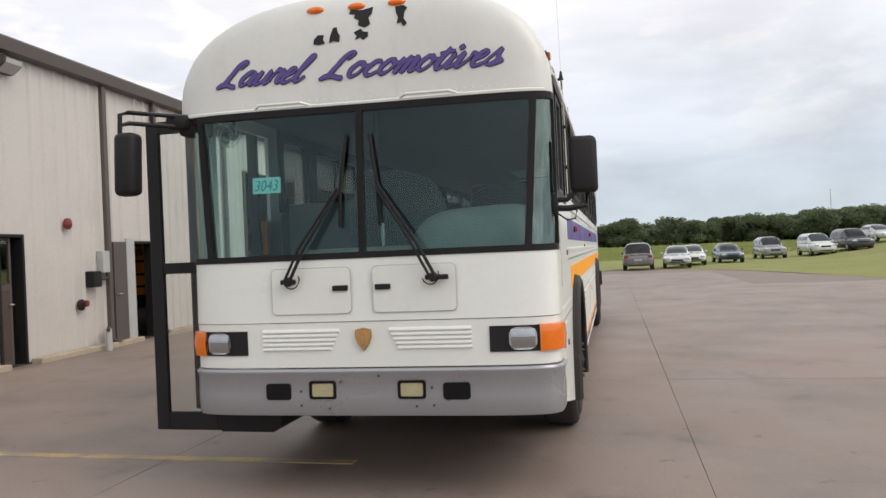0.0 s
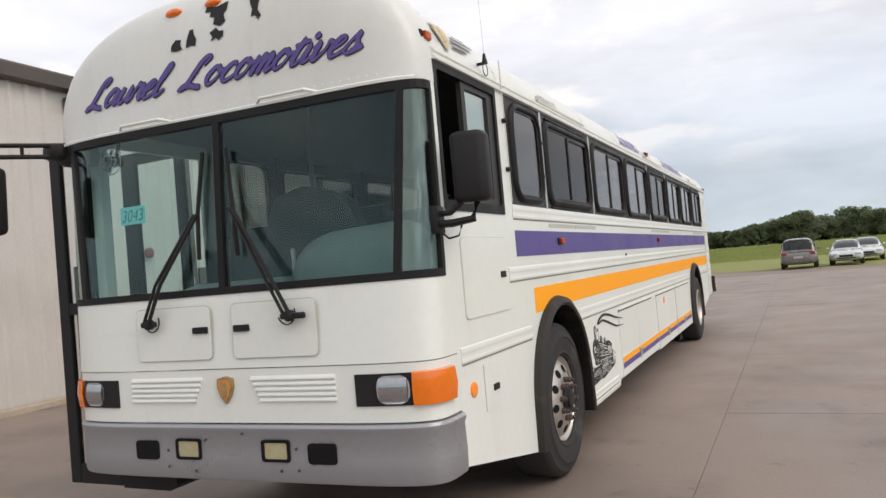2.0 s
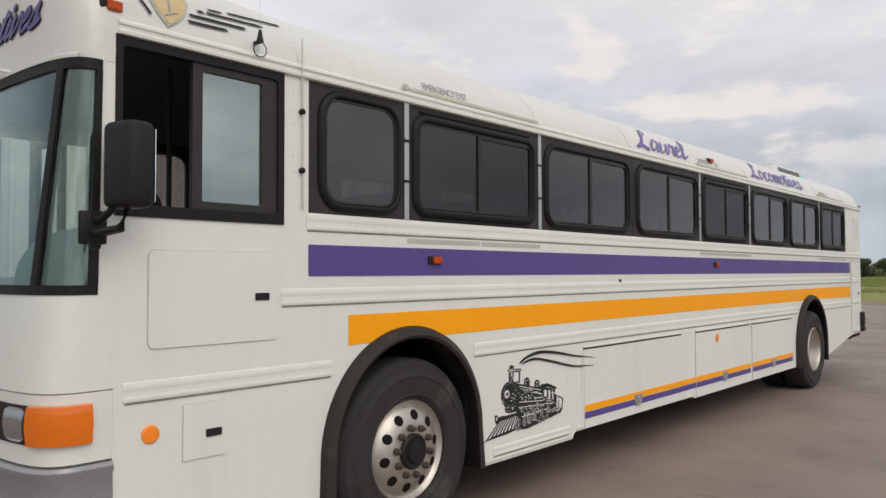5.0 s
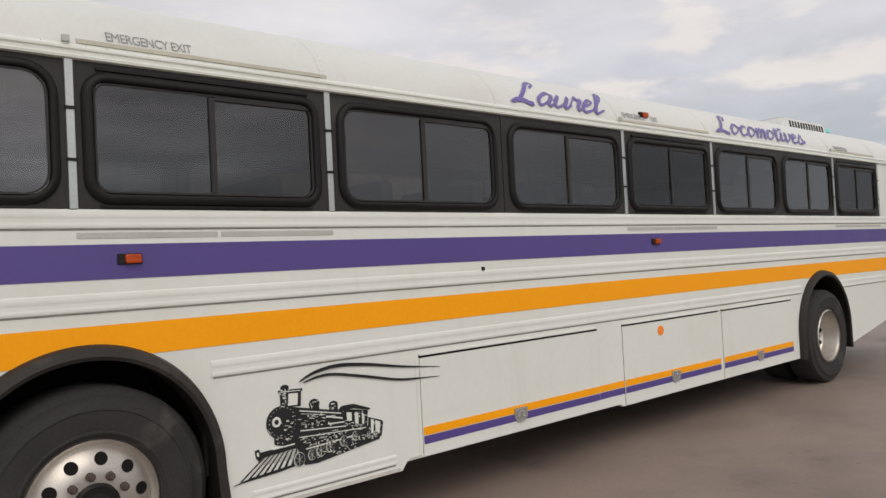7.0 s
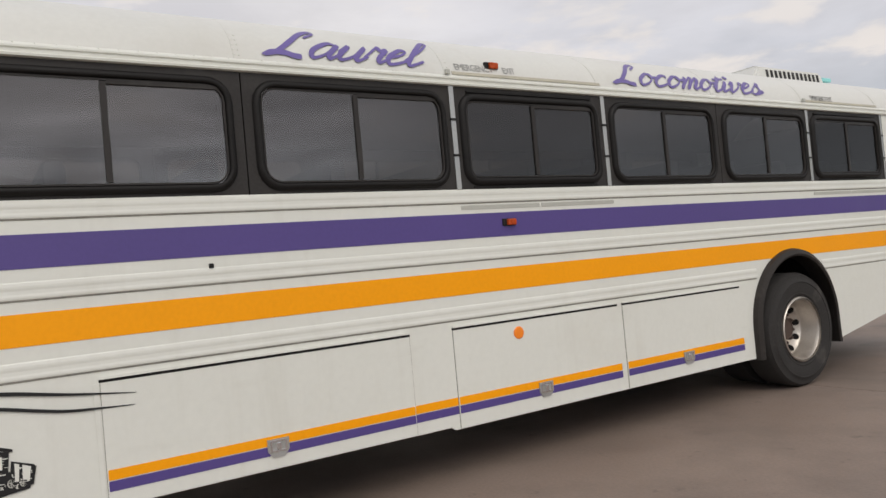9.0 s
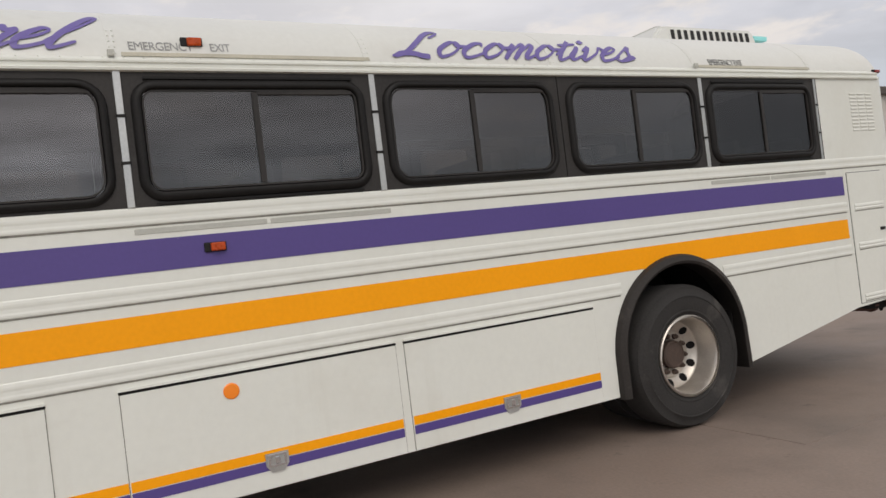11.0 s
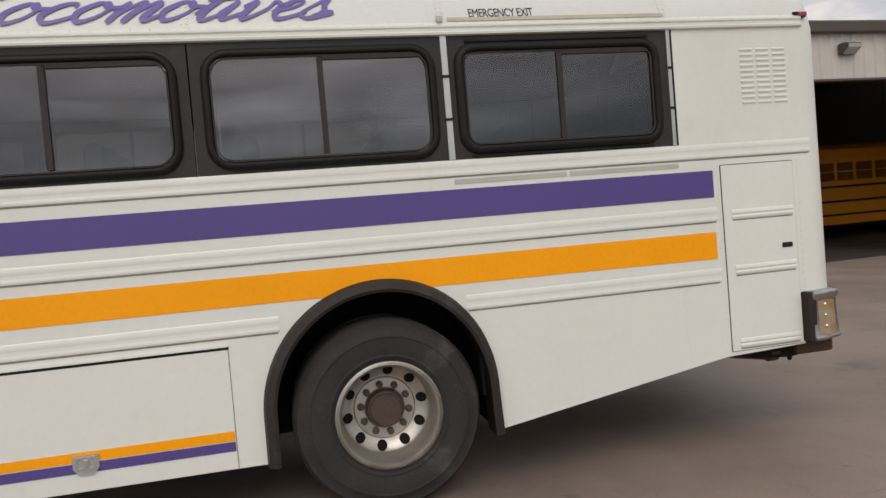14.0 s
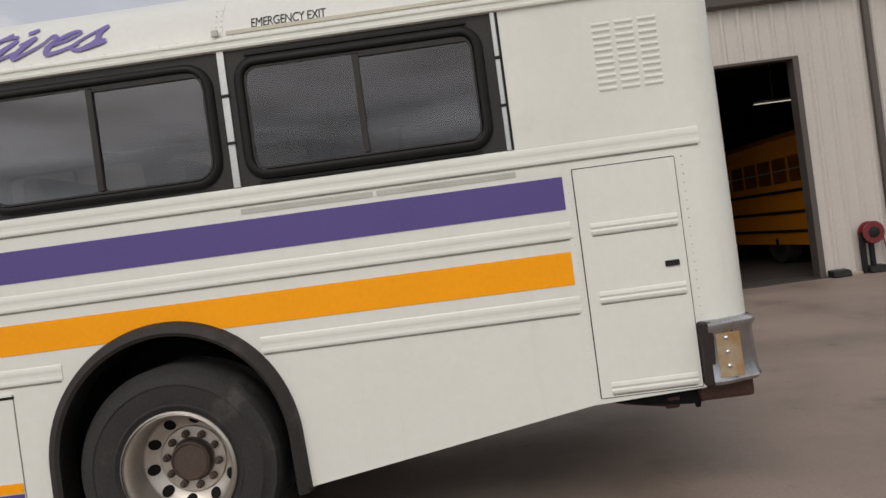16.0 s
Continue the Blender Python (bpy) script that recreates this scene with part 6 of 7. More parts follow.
# side panelling and passenger benches
for sg in (1, -1):
    bm = bmesh.new()
    box(bm, *sorted((sg * (W - 0.045), sg * (W - 0.055))), 1.06, 12.5, 1.26, 1.88)
    part("side_lining", bm, CABIN, bus)
bm = bmesh.new()
box(bm, -1.15, 1.15, 12.40, 12.44, 0.99, 2.75)
part("rear_lining", bm, CABIN, bus)


def bench(y, sg):
    bm = bmesh.new()
    box(bm, *sorted((sg * 0.28, sg * 1.15)), y - 0.40, y + 0.02, 1.48, 1.60, 0.04, 2)
    box(bm, *sorted((sg * 0.28, sg * 1.15)), y - 0.02, y + 0.10, 1.54, 2.11, 0.05, 2)
    for x in (0.34, 1.10):
        box(bm, *sorted((sg * x - 0.02, sg * x + 0.02)), y - 0.2, y - 0.16, 1.25, 1.50)
    return part("bench_seat", bm, SEAT, bus, "dark vinyl bench seat", smooth=40)


firsts = {sg: bench(2.05, sg) for sg in (1, -1)}
for k in range(1, 13):
    for sg in (1, -1):
        shared("bench_seat", firsts[sg].data, bus, (0, 0.79 * k, 0))

# steam locomotive picture on the skirt: flat shapes
def decal(shapes, mat, name, parent=bus, off=0.005, label=""):
    bm = bmesh.new()
    for i, pts in enumerate(shapes):
        prism(bm, pts, "x", W - 0.001, W + off + 0.0001 * i)
    return part(name, bm, mat, parent, label)


def oval(cy, cz, ry, rz, n=20):
    return [(cy + ry * math.cos(2 * math.pi * k / n), cz + rz * math.sin(2 * math.pi * k / n)) for k in range(n)]


def band(p, q, h):
    """A thin line from p to q, h high."""
    return [(p[0], p[1] - h / 2), (q[0], q[1] - h / 2), (q[0], q[1] + h / 2), (p[0], p[1] + h / 2)]


def glide(pts, n=10):
    """A smooth line through a few points."""
    ext = [pts[0], *pts, pts[-1]]
    line = []
    for p0, p1, p2, p3 in zip(ext, ext[1:], ext[2:], ext[3:]):
        for i in range(n):
            t = i / n
            line.append(tuple(0.5 * (2 * b + (c - a) * t + (2 * a - 5 * b + 4 * c - d) * t * t + (3 * b - a - 3 * c + d) * t ** 3) for a, b, c, d in zip(p0, p1, p2, p3)))
    return line + [pts[-1]]


# the engine goes off into the distance: its chimney end is the tallest
loco = decal([
    oval(2.805, 0.715, 0.090, 0.090, 28),
    [(2.80, 0.806), (3.20, 0.715), (3.30, 0.60), (2.88, 0.615), (2.80, 0.64)],
    [(2.806, 0.795), (2.930, 0.785), (2.936, 0.868), (2.946, 0.872), (2.944, 0.884), (2.796, 0.891), (2.795, 0.879), (2.806, 0.872)],
    oval(2.835, 0.90, 0.026, 0.018, 12),
    oval(3.017, 0.783, 0.034, 0.030, 14), [(2.985, 0.745), (3.05, 0.735), (3.045, 0.785), (2.988, 0.785)],
    oval(3.143, 0.755, 0.030, 0.027, 14), [(3.115, 0.715), (3.172, 0.71), (3.17, 0.755), (3.118, 0.755)],
    [(3.175, 0.722), (3.20, 0.742), (3.28, 0.742), (3.395, 0.700), (3.395, 0.688), (3.28, 0.715), (3.20, 0.712)],
    [(3.21, 0.72), (3.38, 0.69), (3.37, 0.585), (3.22, 0.60)],
    [(3.385, 0.645), (3.478, 0.612), (3.488, 0.60), (3.472, 0.518), (3.37, 0.515)],
    [(2.86, 0.64), (3.37, 0.60), (3.468, 0.54), (3.455, 0.502), (3.19, 0.468), (3.02, 0.447), (2.94, 0.452), (2.90, 0.55), (2.84, 0.575), (2.76, 0.60), (2.76, 0.64)],
    [(2.642, 0.590), (2.665, 0.594), (2.672, 0.575), (2.93, 0.585), (2.93, 0.560), (2.685, 0.545), (2.662, 0.530), (2.648, 0.548)],
    [(2.512, 0.431), (2.60, 0.438), (2.78, 0.448), (2.94, 0.468), (2.86, 0.470), (2.62, 0.452)],
], PRINT, "locomotive_picture", label="black steam locomotive picture on the skirt")
for k in range(9):
    t, u = 2.70 + 0.027 * k, 2.548 + 0.043 * k
    decal([[(t, 0.552), (t + 0.008, 0.552), (u + 0.018, 0.446 + 0.0022 * k), (u, 0.441 + 0.0022 * k)]], PRINT, "cowcatcher_bar", loco)
decal([[(2.71, 0.558), (2.90, 0.566), (2.905, 0.500), (2.66, 0.505)]], TAPE, "cowcatcher_shade", loco, 0.0035)
# pale parts of the picture: lamp ring, chimney face, cab side, boiler bands, tender side
for one in (oval(2.775, 0.722, 0.027, 0.028), [(2.850, 0.800), (2.908, 0.797), (2.914, 0.862), (2.856, 0.866)], band((2.80, 0.881), (2.93, 0.875), 0.004),
            [(3.228, 0.700), (3.262, 0.694), (3.262, 0.645), (3.230, 0.650)], [(3.285, 0.690), (3.310, 0.685), (3.308, 0.620), (3.285, 0.624)], [(3.335, 0.675), (3.350, 0.672), (3.348, 0.612), (3.335, 0.615)],
            [(3.398, 0.632), (3.418, 0.625), (3.412, 0.545), (3.396, 0.545)], [(3.430, 0.620), (3.466, 0.605), (3.456, 0.538), (3.428, 0.540)],
            band((2.92, 0.760), (3.19, 0.702), 0.006), band((2.93, 0.742), (3.08, 0.712), 0.003), band((2.92, 0.648), (3.22, 0.622), 0.006), band((2.91, 0.612), (3.36, 0.588), 0.005),
            band((3.09, 0.700), (3.20, 0.672), 0.009), band((3.10, 0.655), (3.21, 0.648), 0.007), [(2.745, 0.582), (2.88, 0.587), (2.88, 0.580), (2.745, 0.575)], [(2.650, 0.578), (2.662, 0.580), (2.662, 0.556), (2.652, 0.558)],
            band((2.99, 0.795), (3.00, 0.765), 0.008), band((3.13, 0.765), (3.15, 0.765), 0.006), band((2.72, 0.690), (2.74, 0.66), 0.005), band((2.95, 0.540), (3.26, 0.556), 0.007)):
    decal([one], WHITE, "picture_highlight", loco, 0.0075)
decal([oval(2.775, 0.722, 0.013, 0.014, 12)], PRINT, "picture_lamp", loco, 0.009)
# bolts round the smokebox
for k in range(22):
    a = 2 * math.pi * k / 22
    decal([oval(2.812 + 0.080 * math.cos(a), 0.715 + 0.081 * math.sin(a), 0.0030, 0.0028, 6)], TAPE, "picture_bolt", loco, 0.0075)
for y, z, r in ((2.905, 0.490, 0.042), (2.985, 0.500, 0.030), (3.045, 0.514, 0.036), (3.108, 0.523, 0.034), (3.200, 0.538, 0.032), (3.285, 0.552, 0.030), (3.38, 0.540, 0.020), (3.43, 0.535, 0.018)):
    decal([oval(y, z, r * 0.86, r, 16)], TAPE, "picture_wheel", loco, 0.0068)
    decal([oval(y + 0.003, z + 0.001, r * 0.72, r * 0.86, 16)], PRINT, "picture_wheel_centre", loco, 0.0082)
    for k in range(3):
        a = 0.5 + math.pi * k / 3
        c, d = r * 0.6 * math.cos(a), r * 0.76 * math.sin(a)
        decal([[(y - c - 0.002, z - d), (y - c + 0.002, z - d), (y + c + 0.002, z + d), (y + c - 0.002, z + d)]], TAPE, "picture_spoke", loco, 0.0092)
for pts, thick in ((((2.928, 0.922), (3.03, 0.962), (3.188, 0.981), (3.40, 0.960), (3.66, 0.915), (3.962, 0.876)), 0.0098), (((2.955, 0.914), (3.05, 0.934), (3.157, 0.934), (3.364, 0.894), (3.616, 0.840), (3.80, 0.824), (3.952, 0.816)), 0.0080)):
    line = glide(pts)
    top, low = [], []
    for i, (y, z) in enumerate(line):
        u = i / (len(line) - 1)
        th = thick * math.sin(math.pi * u ** 0.85) ** 0.8 + 0.0006
        top.append((y, z + th)); low.append((y, z - th))
    decal([top + low[::-1]], PRINT, "smoke_swoosh", off=0.0095, label="black smoke swoosh decal")

# etched light lines over the picture
rnd_e = random.Random(12)
bm = bmesh.new()
for cy, cz, ry, rz, count in ((2.84, 0.70, 0.045, 0.06, 7), (2.83, 0.88, 0.03, 0.02, 5), (2.83, 0.83, 0.02, 0.03, 5), (3.03, 0.69, 0.13, 0.045, 22), (3.02, 0.78, 0.03, 0.02, 3), (3.14, 0.75, 0.025, 0.02, 3), (3.29, 0.655, 0.08, 0.045, 16), (3.42, 0.575, 0.05, 0.04, 8), (3.12, 0.60, 0.22, 0.018, 26), (3.05, 0.555, 0.12, 0.03, 18), (3.15, 0.49, 0.14, 0.02, 14), (3.34, 0.53, 0.10, 0.025, 14), (2.82, 0.615, 0.05, 0.02, 7)):
    for _ in range(count * 2):
        y, z = cy + ry * rnd_e.uniform(-0.95, 0.95), cz + rz * rnd_e.uniform(-0.95, 0.95)
        w, h = rnd_e.choice(((0.024, 0.0045), (0.006, 0.018), (0.012, 0.008), (0.034, 0.0035), (0.014, 0.005)))
        w, h = w * rnd_e.uniform(0.35, 0.85), h * rnd_e.uniform(0.4, 0.8)
        prism(bm, [(y - w / 2, z - h / 2), (y + w / 2, z - h / 2 - w * 0.10), (y + w / 2, z + h / 2 - w * 0.10), (y - w / 2, z + h / 2)], "x", W + 0.004, W + 0.0088)
part("etching", bm, WHITE, loco, "pale etched lines of the picture", kind="stuff")
plate(2.535, 3.60, 0.274, 0.294, 0.008, SCUFFED, "skirt_lip", label="scuffed folded lower edge of the skirt")
plate(3.68, 3.775, 0.325, 0.340, 0.008, SCUFFED, "skirt_lip")
for cy in (AF, AR):
    bm = bmesh.new()
    box(bm, W - 0.10, W - 0.04, cy + 0.565, cy + 0.585, 0.50, 0.76, 0.004, 1)
    part("mudflap_bracket", bm, UNDER, bus, "dark bracket inside the wheel arch")

# ---- ground ----
def smooth(a, b, v):
    t = min(1.0, max(0.0, (v - a) / (b - a)))
    return t * t * (3 - 2 * t)


def land(x, y):
    """Height of the land: level yard, a bank rising behind it."""
    h = smooth(34, 48, y) * (1 - smooth(66, 90, y)) * min(1.3, 0.0115 * max(0.0, x - 12.5) ** 2)
    return h + 1.2 * smooth(52, 140, y) + 0.05 * noise.noise((x * 0.12, y * 0.12, 3.0)) * smooth(40, 60, y)


def yard_edge(x):
    t = max(0.0, (x - 1) / 10)
    y = 38.6 - 18.4 * t ** 3.1 if t < 1 else 20.2 - 5 * (x - 11)
    return y + 0.8 * min(12.0, max(0.0, 1 - x)) + 0.3 * math.sin(x * 1.1)


bm = bmesh.new()
axis_x = sorted({-3000, -1500, -700, -350, -180, 180, 350, 700, 1500, 3000, *range(-110, 111, 5)})
axis_y = sorted({-3000, -1500, -700, -350, -180, 260, 400, 700, 1500, 3000, *range(-100, 201, 5)})
grid(bm, [[(x, y, land(x, y) - (0.06 if y < yard_edge(x) + 4 else 0.0)) for x in axis_x] for y in axis_y])
tagged(part("ground", bm, GRASS, None, "green and dry grass field", smooth=60), category="ground", kind="structure")
# paved yard with a wavy far edge
bm = bmesh.new()
xs = [-60 + 2 * k for k in range(48)]
rows = [[(x, -70, -0.014) for x in xs]]
for f in (0.3, 0.5, 0.7, 0.8, 0.9, 0.95, 1.0):
    rows.append([(x, -70 + (max(8.0, yard_edge(min(x, 24))) + 70) * f, -0.014 + land(x, -70 + (max(8.0, yard_edge(min(x, 24))) + 70) * f)) for x in xs])
grid(bm, rows)
pavement = tagged(part("pavement", bm, ASPHALT, None, "pale worn paved yard", smooth=60), category="pavement", kind="structure")
bm = bmesh.new()
ex = [-30 + 1.0 * k for k in range(43)]
random.seed(9)
grid(bm, [[(x, yard_edge(x) - 0.1 - 0.2 * random.random(), land(x, yard_edge(x)) + 0.004) for x in ex], [(x, yard_edge(x) + 0.5 + 0.6 * random.random(), land(x, yard_edge(x) + 1) + 0.012) for x in ex]])
tagged(part("verge", bm, DRY_EDGE, None, "dry sandy verge at the yard's edge"), category="verge", kind="structure")
# worn yellow bay line
for y, x0, x1 in ((0.5, -8.0, -0.4), (-5.6, -8.0, -2.2)):
    bm = bmesh.new()
    box(bm, x0, x1, y - 0.05, y + 0.05, -0.002, 0.004)
    tagged(part("parking_line", bm, LINE_YELLOW, None, "worn yellow parking line"), category="road marking", kind="structure")


# ---- workshop building ----
BX, EAVE = -8.3, 5.04
before_workshop = set(bpy.data.objects)
STEEL_DULL = material('dull_grey_enamel', (0.04, 0.04, 0.04), 0.6, vary=0.2, scale=8)
B0, B1, BACK = -1.0, 34.0, -30.0
SILL = 0.014   # level of the hall floor behind the gates
DOORS = [("door", 4.92, 5.50, 2.13), ("door", 8.55, 9.35, 2.04), ("bay", 13.9, 17.77, 4.03), ("bay", 20.08, 23.88, 4.03), ("bay", 26.3, 30.1, 4.03)]


def cladding(y0, y1, z0, z1, name="wall_east"):
    """Ribbed metal sheet between two heights, ribs every 30 cm."""
    prof, pitch = [(y0, 0.0)], 0.305
    k = math.ceil((y0 - 0.05) / pitch)
    while k * pitch + 0.06 < y1:
        c = k * pitch
        if c - 0.06 > y0:
            prof += [(c - 0.055, 0.0), (c - 0.022, 0.040), (c + 0.022, 0.040), (c + 0.055, 0.0)]
        k += 1
    prof = [p for p in prof if y0 <= p[0] < y1] + [(y1, 0.0)]
    bm = bmesh.new()
    slab(bm, [[(BX + d, y, z) for y, d in prof] for z in (z0, z1)], [[(BX - 0.12, y, z) for y, d in prof] for z in (z0, z1)])
    return tagged(part(name, bm, CLADDING, None, "beige ribbed metal wall of the workshop"), category="wall", kind="structure")


edges = B0
for kind, a, b, h in DOORS:
    cladding(edges, a, 0.02, EAVE)
    cladding(a, b, h, EAVE)
    edges = b
cladding(edges, B1, 0.02, EAVE)
bm = bmesh.new()
prism(bm, [(BX + 0.02, EAVE - 0.02), (BX + 0.10, EAVE - 0.03), (BX + 0.20, EAVE + 0.0), (BX + 0.22, EAVE + 0.20), (BX + 0.19, EAVE + 0.235), (BX - 0.1, EAVE + 0.15)], "y", B0 - 0.2, B1 + 0.2)
tagged(part("trim_eave_gutter", bm, TRIM_BROWN, None, "dark brown eave gutter"), category="gutter", kind="structure")
bm = bmesh.new()
slab(bm, [[(BX + 0.1, y, EAVE + 0.14), ((BX + BACK) / 2, y, EAVE + 1.0), (BACK, y, EAVE + 0.14)] for y in (B0 - 0.2, B1 + 0.2)], [[(BX + 0.1, y, EAVE + 0.04), ((BX + BACK) / 2, y, EAVE + 0.9), (BACK, y, EAVE + 0.04)] for y in (B0 - 0.2, B1 + 0.2)])
tagged(part("roof_workshop", bm, TRIM_BROWN, None, "low metal workshop roof"), category="roof", kind="structure")
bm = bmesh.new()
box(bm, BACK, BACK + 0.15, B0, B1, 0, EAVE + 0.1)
tagged(part("wall_west", bm, HALL_DARK, None, "rear wall of the workshop, the hall's gloom in its colour"), category="wall", kind="structure")
for nm, y in (("wall_south", B0), ("wall_north", B1 - 0.15)):
    bm = bmesh.new()
    prism(bm, [(BX - 0.13, 0.0), (BX - 0.13, EAVE + 0.02), ((BX + BACK) / 2, EAVE + 0.88), (BACK + 0.15, EAVE + 0.02), (BACK + 0.15, 0.0)], "y", y, y + 0.15)
    tagged(part(nm, bm, CLADDING, None, "metal end wall of the workshop"), category="wall", kind="structure")
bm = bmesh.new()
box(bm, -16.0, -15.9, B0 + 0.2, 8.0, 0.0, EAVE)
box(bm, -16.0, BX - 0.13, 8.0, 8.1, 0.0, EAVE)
tagged(part("wall_inner", bm, HALL_DARK, None, "inner partition, the hall's gloom in its colour"), category="wall", kind="structure")
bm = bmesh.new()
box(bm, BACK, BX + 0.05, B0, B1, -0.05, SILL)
tagged(part("floor", bm, HALL_FLOOR, None, "workshop floor, the hall's gloom in its colour"), category="floor", kind="structure")
# frames of the openings
for i, (kind, a, b, h) in enumerate(DOORS, 1):
    bm = bmesh.new()
    w = 0.11 if kind == "bay" else 0.05
    for y0, y1, z0, z1 in ((a + 0.001, a + w, 0.0, h - 0.001), (b - w, b - 0.001, 0.0, h - 0.001), (a + w, b - w, h - 0.05, h)):
        box(bm, BX - 0.2, BX + 0.045, y0, y1, z0, z1, 0.004, 1)
    tagged(part("trim_door_%d" % i, bm, TRIM_BROWN if kind == "bay" else BLACK, None, "dark metal frame of a workshop opening"), category="door frame", kind="structure")
# near door: a leaf with a pale pane over a brown panel, half open; far door: leaf swung out against the wall
bm = bmesh.new()
ring(bm, rrect(4.972, 5.30, 0.03, 2.07, 0.004, 1), rrect(5.015, 5.257, 1.33, 2.02, 0.004, 1), "x", BX - 0.10, BX - 0.055)
leaf = tagged(part("door_1", bm, TRIM_BROWN, None, "brown personnel door standing ajar, with a pale upper pane"), category="door", kind="structure")
bm = bmesh.new()
box(bm, BX - 0.085, BX - 0.075, 5.016, 5.256, 1.331, 2.019)
part("door_pane", bm, glass("door_pane_glass", (0.45, 0.46, 0.43), face=0.12), leaf)
bm = bmesh.new()
box(bm, BX - 0.10, BX - 0.052, 5.016, 5.256, 0.10, 1.24, 0.01, 1)
part("door_panel", bm, HUB_RUST, leaf, "brown lower panel")
bm = bmesh.new()
tube(bm, [(BX - 0.055, 5.275, 1.0), (BX - 0.005, 5.275, 1.0), (BX - 0.005, 5.19, 1.0)], 0.012, 8)
part("door_handle", bm, STEEL, leaf)
bm = bmesh.new()
box(bm, BX + 0.045, BX + 0.09, 7.82, 8.23, 0.05, 2.02, 0.004, 1)
leaf = tagged(part("door_2", bm, TRIM_BROWN, None, "dark brown personnel door swung open against the wall"), category="door", kind="structure")
bm = bmesh.new()
tube(bm, [(BX + 0.085, 7.89, 1.0), (BX + 0.14, 7.89, 1.0), (BX + 0.14, 7.98, 1.0)], 0.012, 8)
part("door_handle", bm, STEEL, leaf)
bm = bmesh.new()
box(bm, BX + 0.03, BX + 0.075, 8.27, 8.545, 0.0, 2.09, 0.006, 1)
tagged(part("trim_door_jamb", bm, BOX_GREY, None, "pale jamb beside the personnel door"), category="door frame", kind="structure")
# low concrete kerb at the wall's foot
for y0, y1 in ((B0 + 0.1, 4.88), (5.54, 8.5), (9.4, 13.85), (17.82, 20.03)):
    bm = bmesh.new()
    box(bm, BX + 0.045, BX + (0.26 if y1 < 14 else 0.10), y0, y1, -0.02, 0.09 if y1 < 14 else 0.05, 0.012, 1)
    tagged(part("trim_kerb", bm, KERB, None, "low sandy concrete kerb at the wall"), category="kerb", kind="structure")
# downpipes
for y in (7.66, 9.42, 12.7, 19.05, 25.1, 2.2):
    bm = bmesh.new()
    box(bm, BX + 0.03, BX + 0.13, y - 0.055, y + 0.055, 0.12, EAVE - 0.02, 0.012, 1)
    prism(bm, [(BX + 0.03, 0.14), (BX + 0.13, 0.14), (BX + 0.30, 0.105), (BX + 0.27, 0.095), (BX + 0.03, 0.10)], "y", y - 0.055, y + 0.055)
    tagged(part("downpipe", bm, TRIM_BROWN, None, "brown square rain downpipe on the wall"), category="downpipe", group="downpipes")
# wall lamps
for y, z in ((5.12, 4.68), (22.0, 4.54)):
    bm = bmesh.new()
    prism(bm, [(BX + 0.03, z), (BX + 0.03, z + 0.24), (BX + 0.22, z + 0.25), (BX + 0.31, z + 0.21), (BX + 0.29, z + 0.12), (BX + 0.12, z)], "y", y - 0.20, y + 0.20)
    bmesh.ops.bevel(bm, geom=list(bm.edges), offset=0.012, segments=2, affect="EDGES")
    lamp = tagged(part("wall_lamp", bm, TRIM_BROWN, None, "brown wedge-shaped wall pack lamp"), category="wall lamp", group="wall lamps")
    bm = bmesh.new()
    prism(bm, [(BX + 0.298, z + 0.130), (BX + 0.314, z + 0.200), (BX + 0.320, z + 0.200), (BX + 0.304, z + 0.126), (BX + 0.14, z + 0.003), (BX + 0.13, z + 0.012)], "y", y - 0.17, y + 0.17)
    part("lens", bm, BOX_GREY, lamp, "milky lamp lens")
# hose reel on a post
bm = bmesh.new()
box(bm, BX + 0.08, BX + 0.16, 18.40, 18.48, SILL - 0.01, 0.74, 0.006, 1)
box(bm, BX + 0.08, BX + 0.16, 18.56, 18.63, SILL - 0.01, 0.66, 0.006, 1)
reel = tagged(part("hose_reel", bm, BLACK, None, "red hose reel on a dark post by the wall"), category="hose reel")
bm = bmesh.new()
for xx in (0.10, 0.26):
    lathe(bm, [(0.19, 0.0), (0.20, 0.01), (0.19, 0.02), (0.03, 0.02)], "x", (BX + xx, 18.58, 0.72), 24)
lathe(bm, [(0.13, 0.10), (0.13, 0.27)], "x", (BX, 18.58, 0.72), 20)
part("drum", bm, RED_PAINT, reel, "red drum", smooth=40)
bm = bmesh.new()
lathe(bm, [(0.10, 0.0), (0.10, 0.012), (0.05, 0.03), (0.02, 0.032)], "x", (BX + 0.275, 18.58, 0.72), 20)
part("hub", bm, BLACK, reel, "dark reel hub", smooth=40)
bm = bmesh.new()
tube(bm, [(BX + 0.2, 18.77, 0.68), (BX + 0.2, 18.82, 0.4), (BX + 0.22, 18.80, 0.2), (BX + 0.25, 18.92, SILL + 0.015)], 0.015, 6)
part("hose", bm, RED_PAINT, reel)
for y in (17.95, 18.62, 19.95):
    bm = bmesh.new()
    prism(bm, [(BX + 0.04, SILL - 0.01), (BX + 0.30, SILL - 0.01), (BX + 0.24, SILL + 0.10), (BX + 0.04, SILL + 0.12)], "y", y - 0.16, y + 0.16)
    bmesh.ops.bevel(bm, geom=list(bm.edges), offset=0.015, segments=1, affect="EDGES")
    tagged(part("wheel_chock", bm, BLACK, None, "black rubber block at the wall's foot"), category="block", group="blocks at the wall")
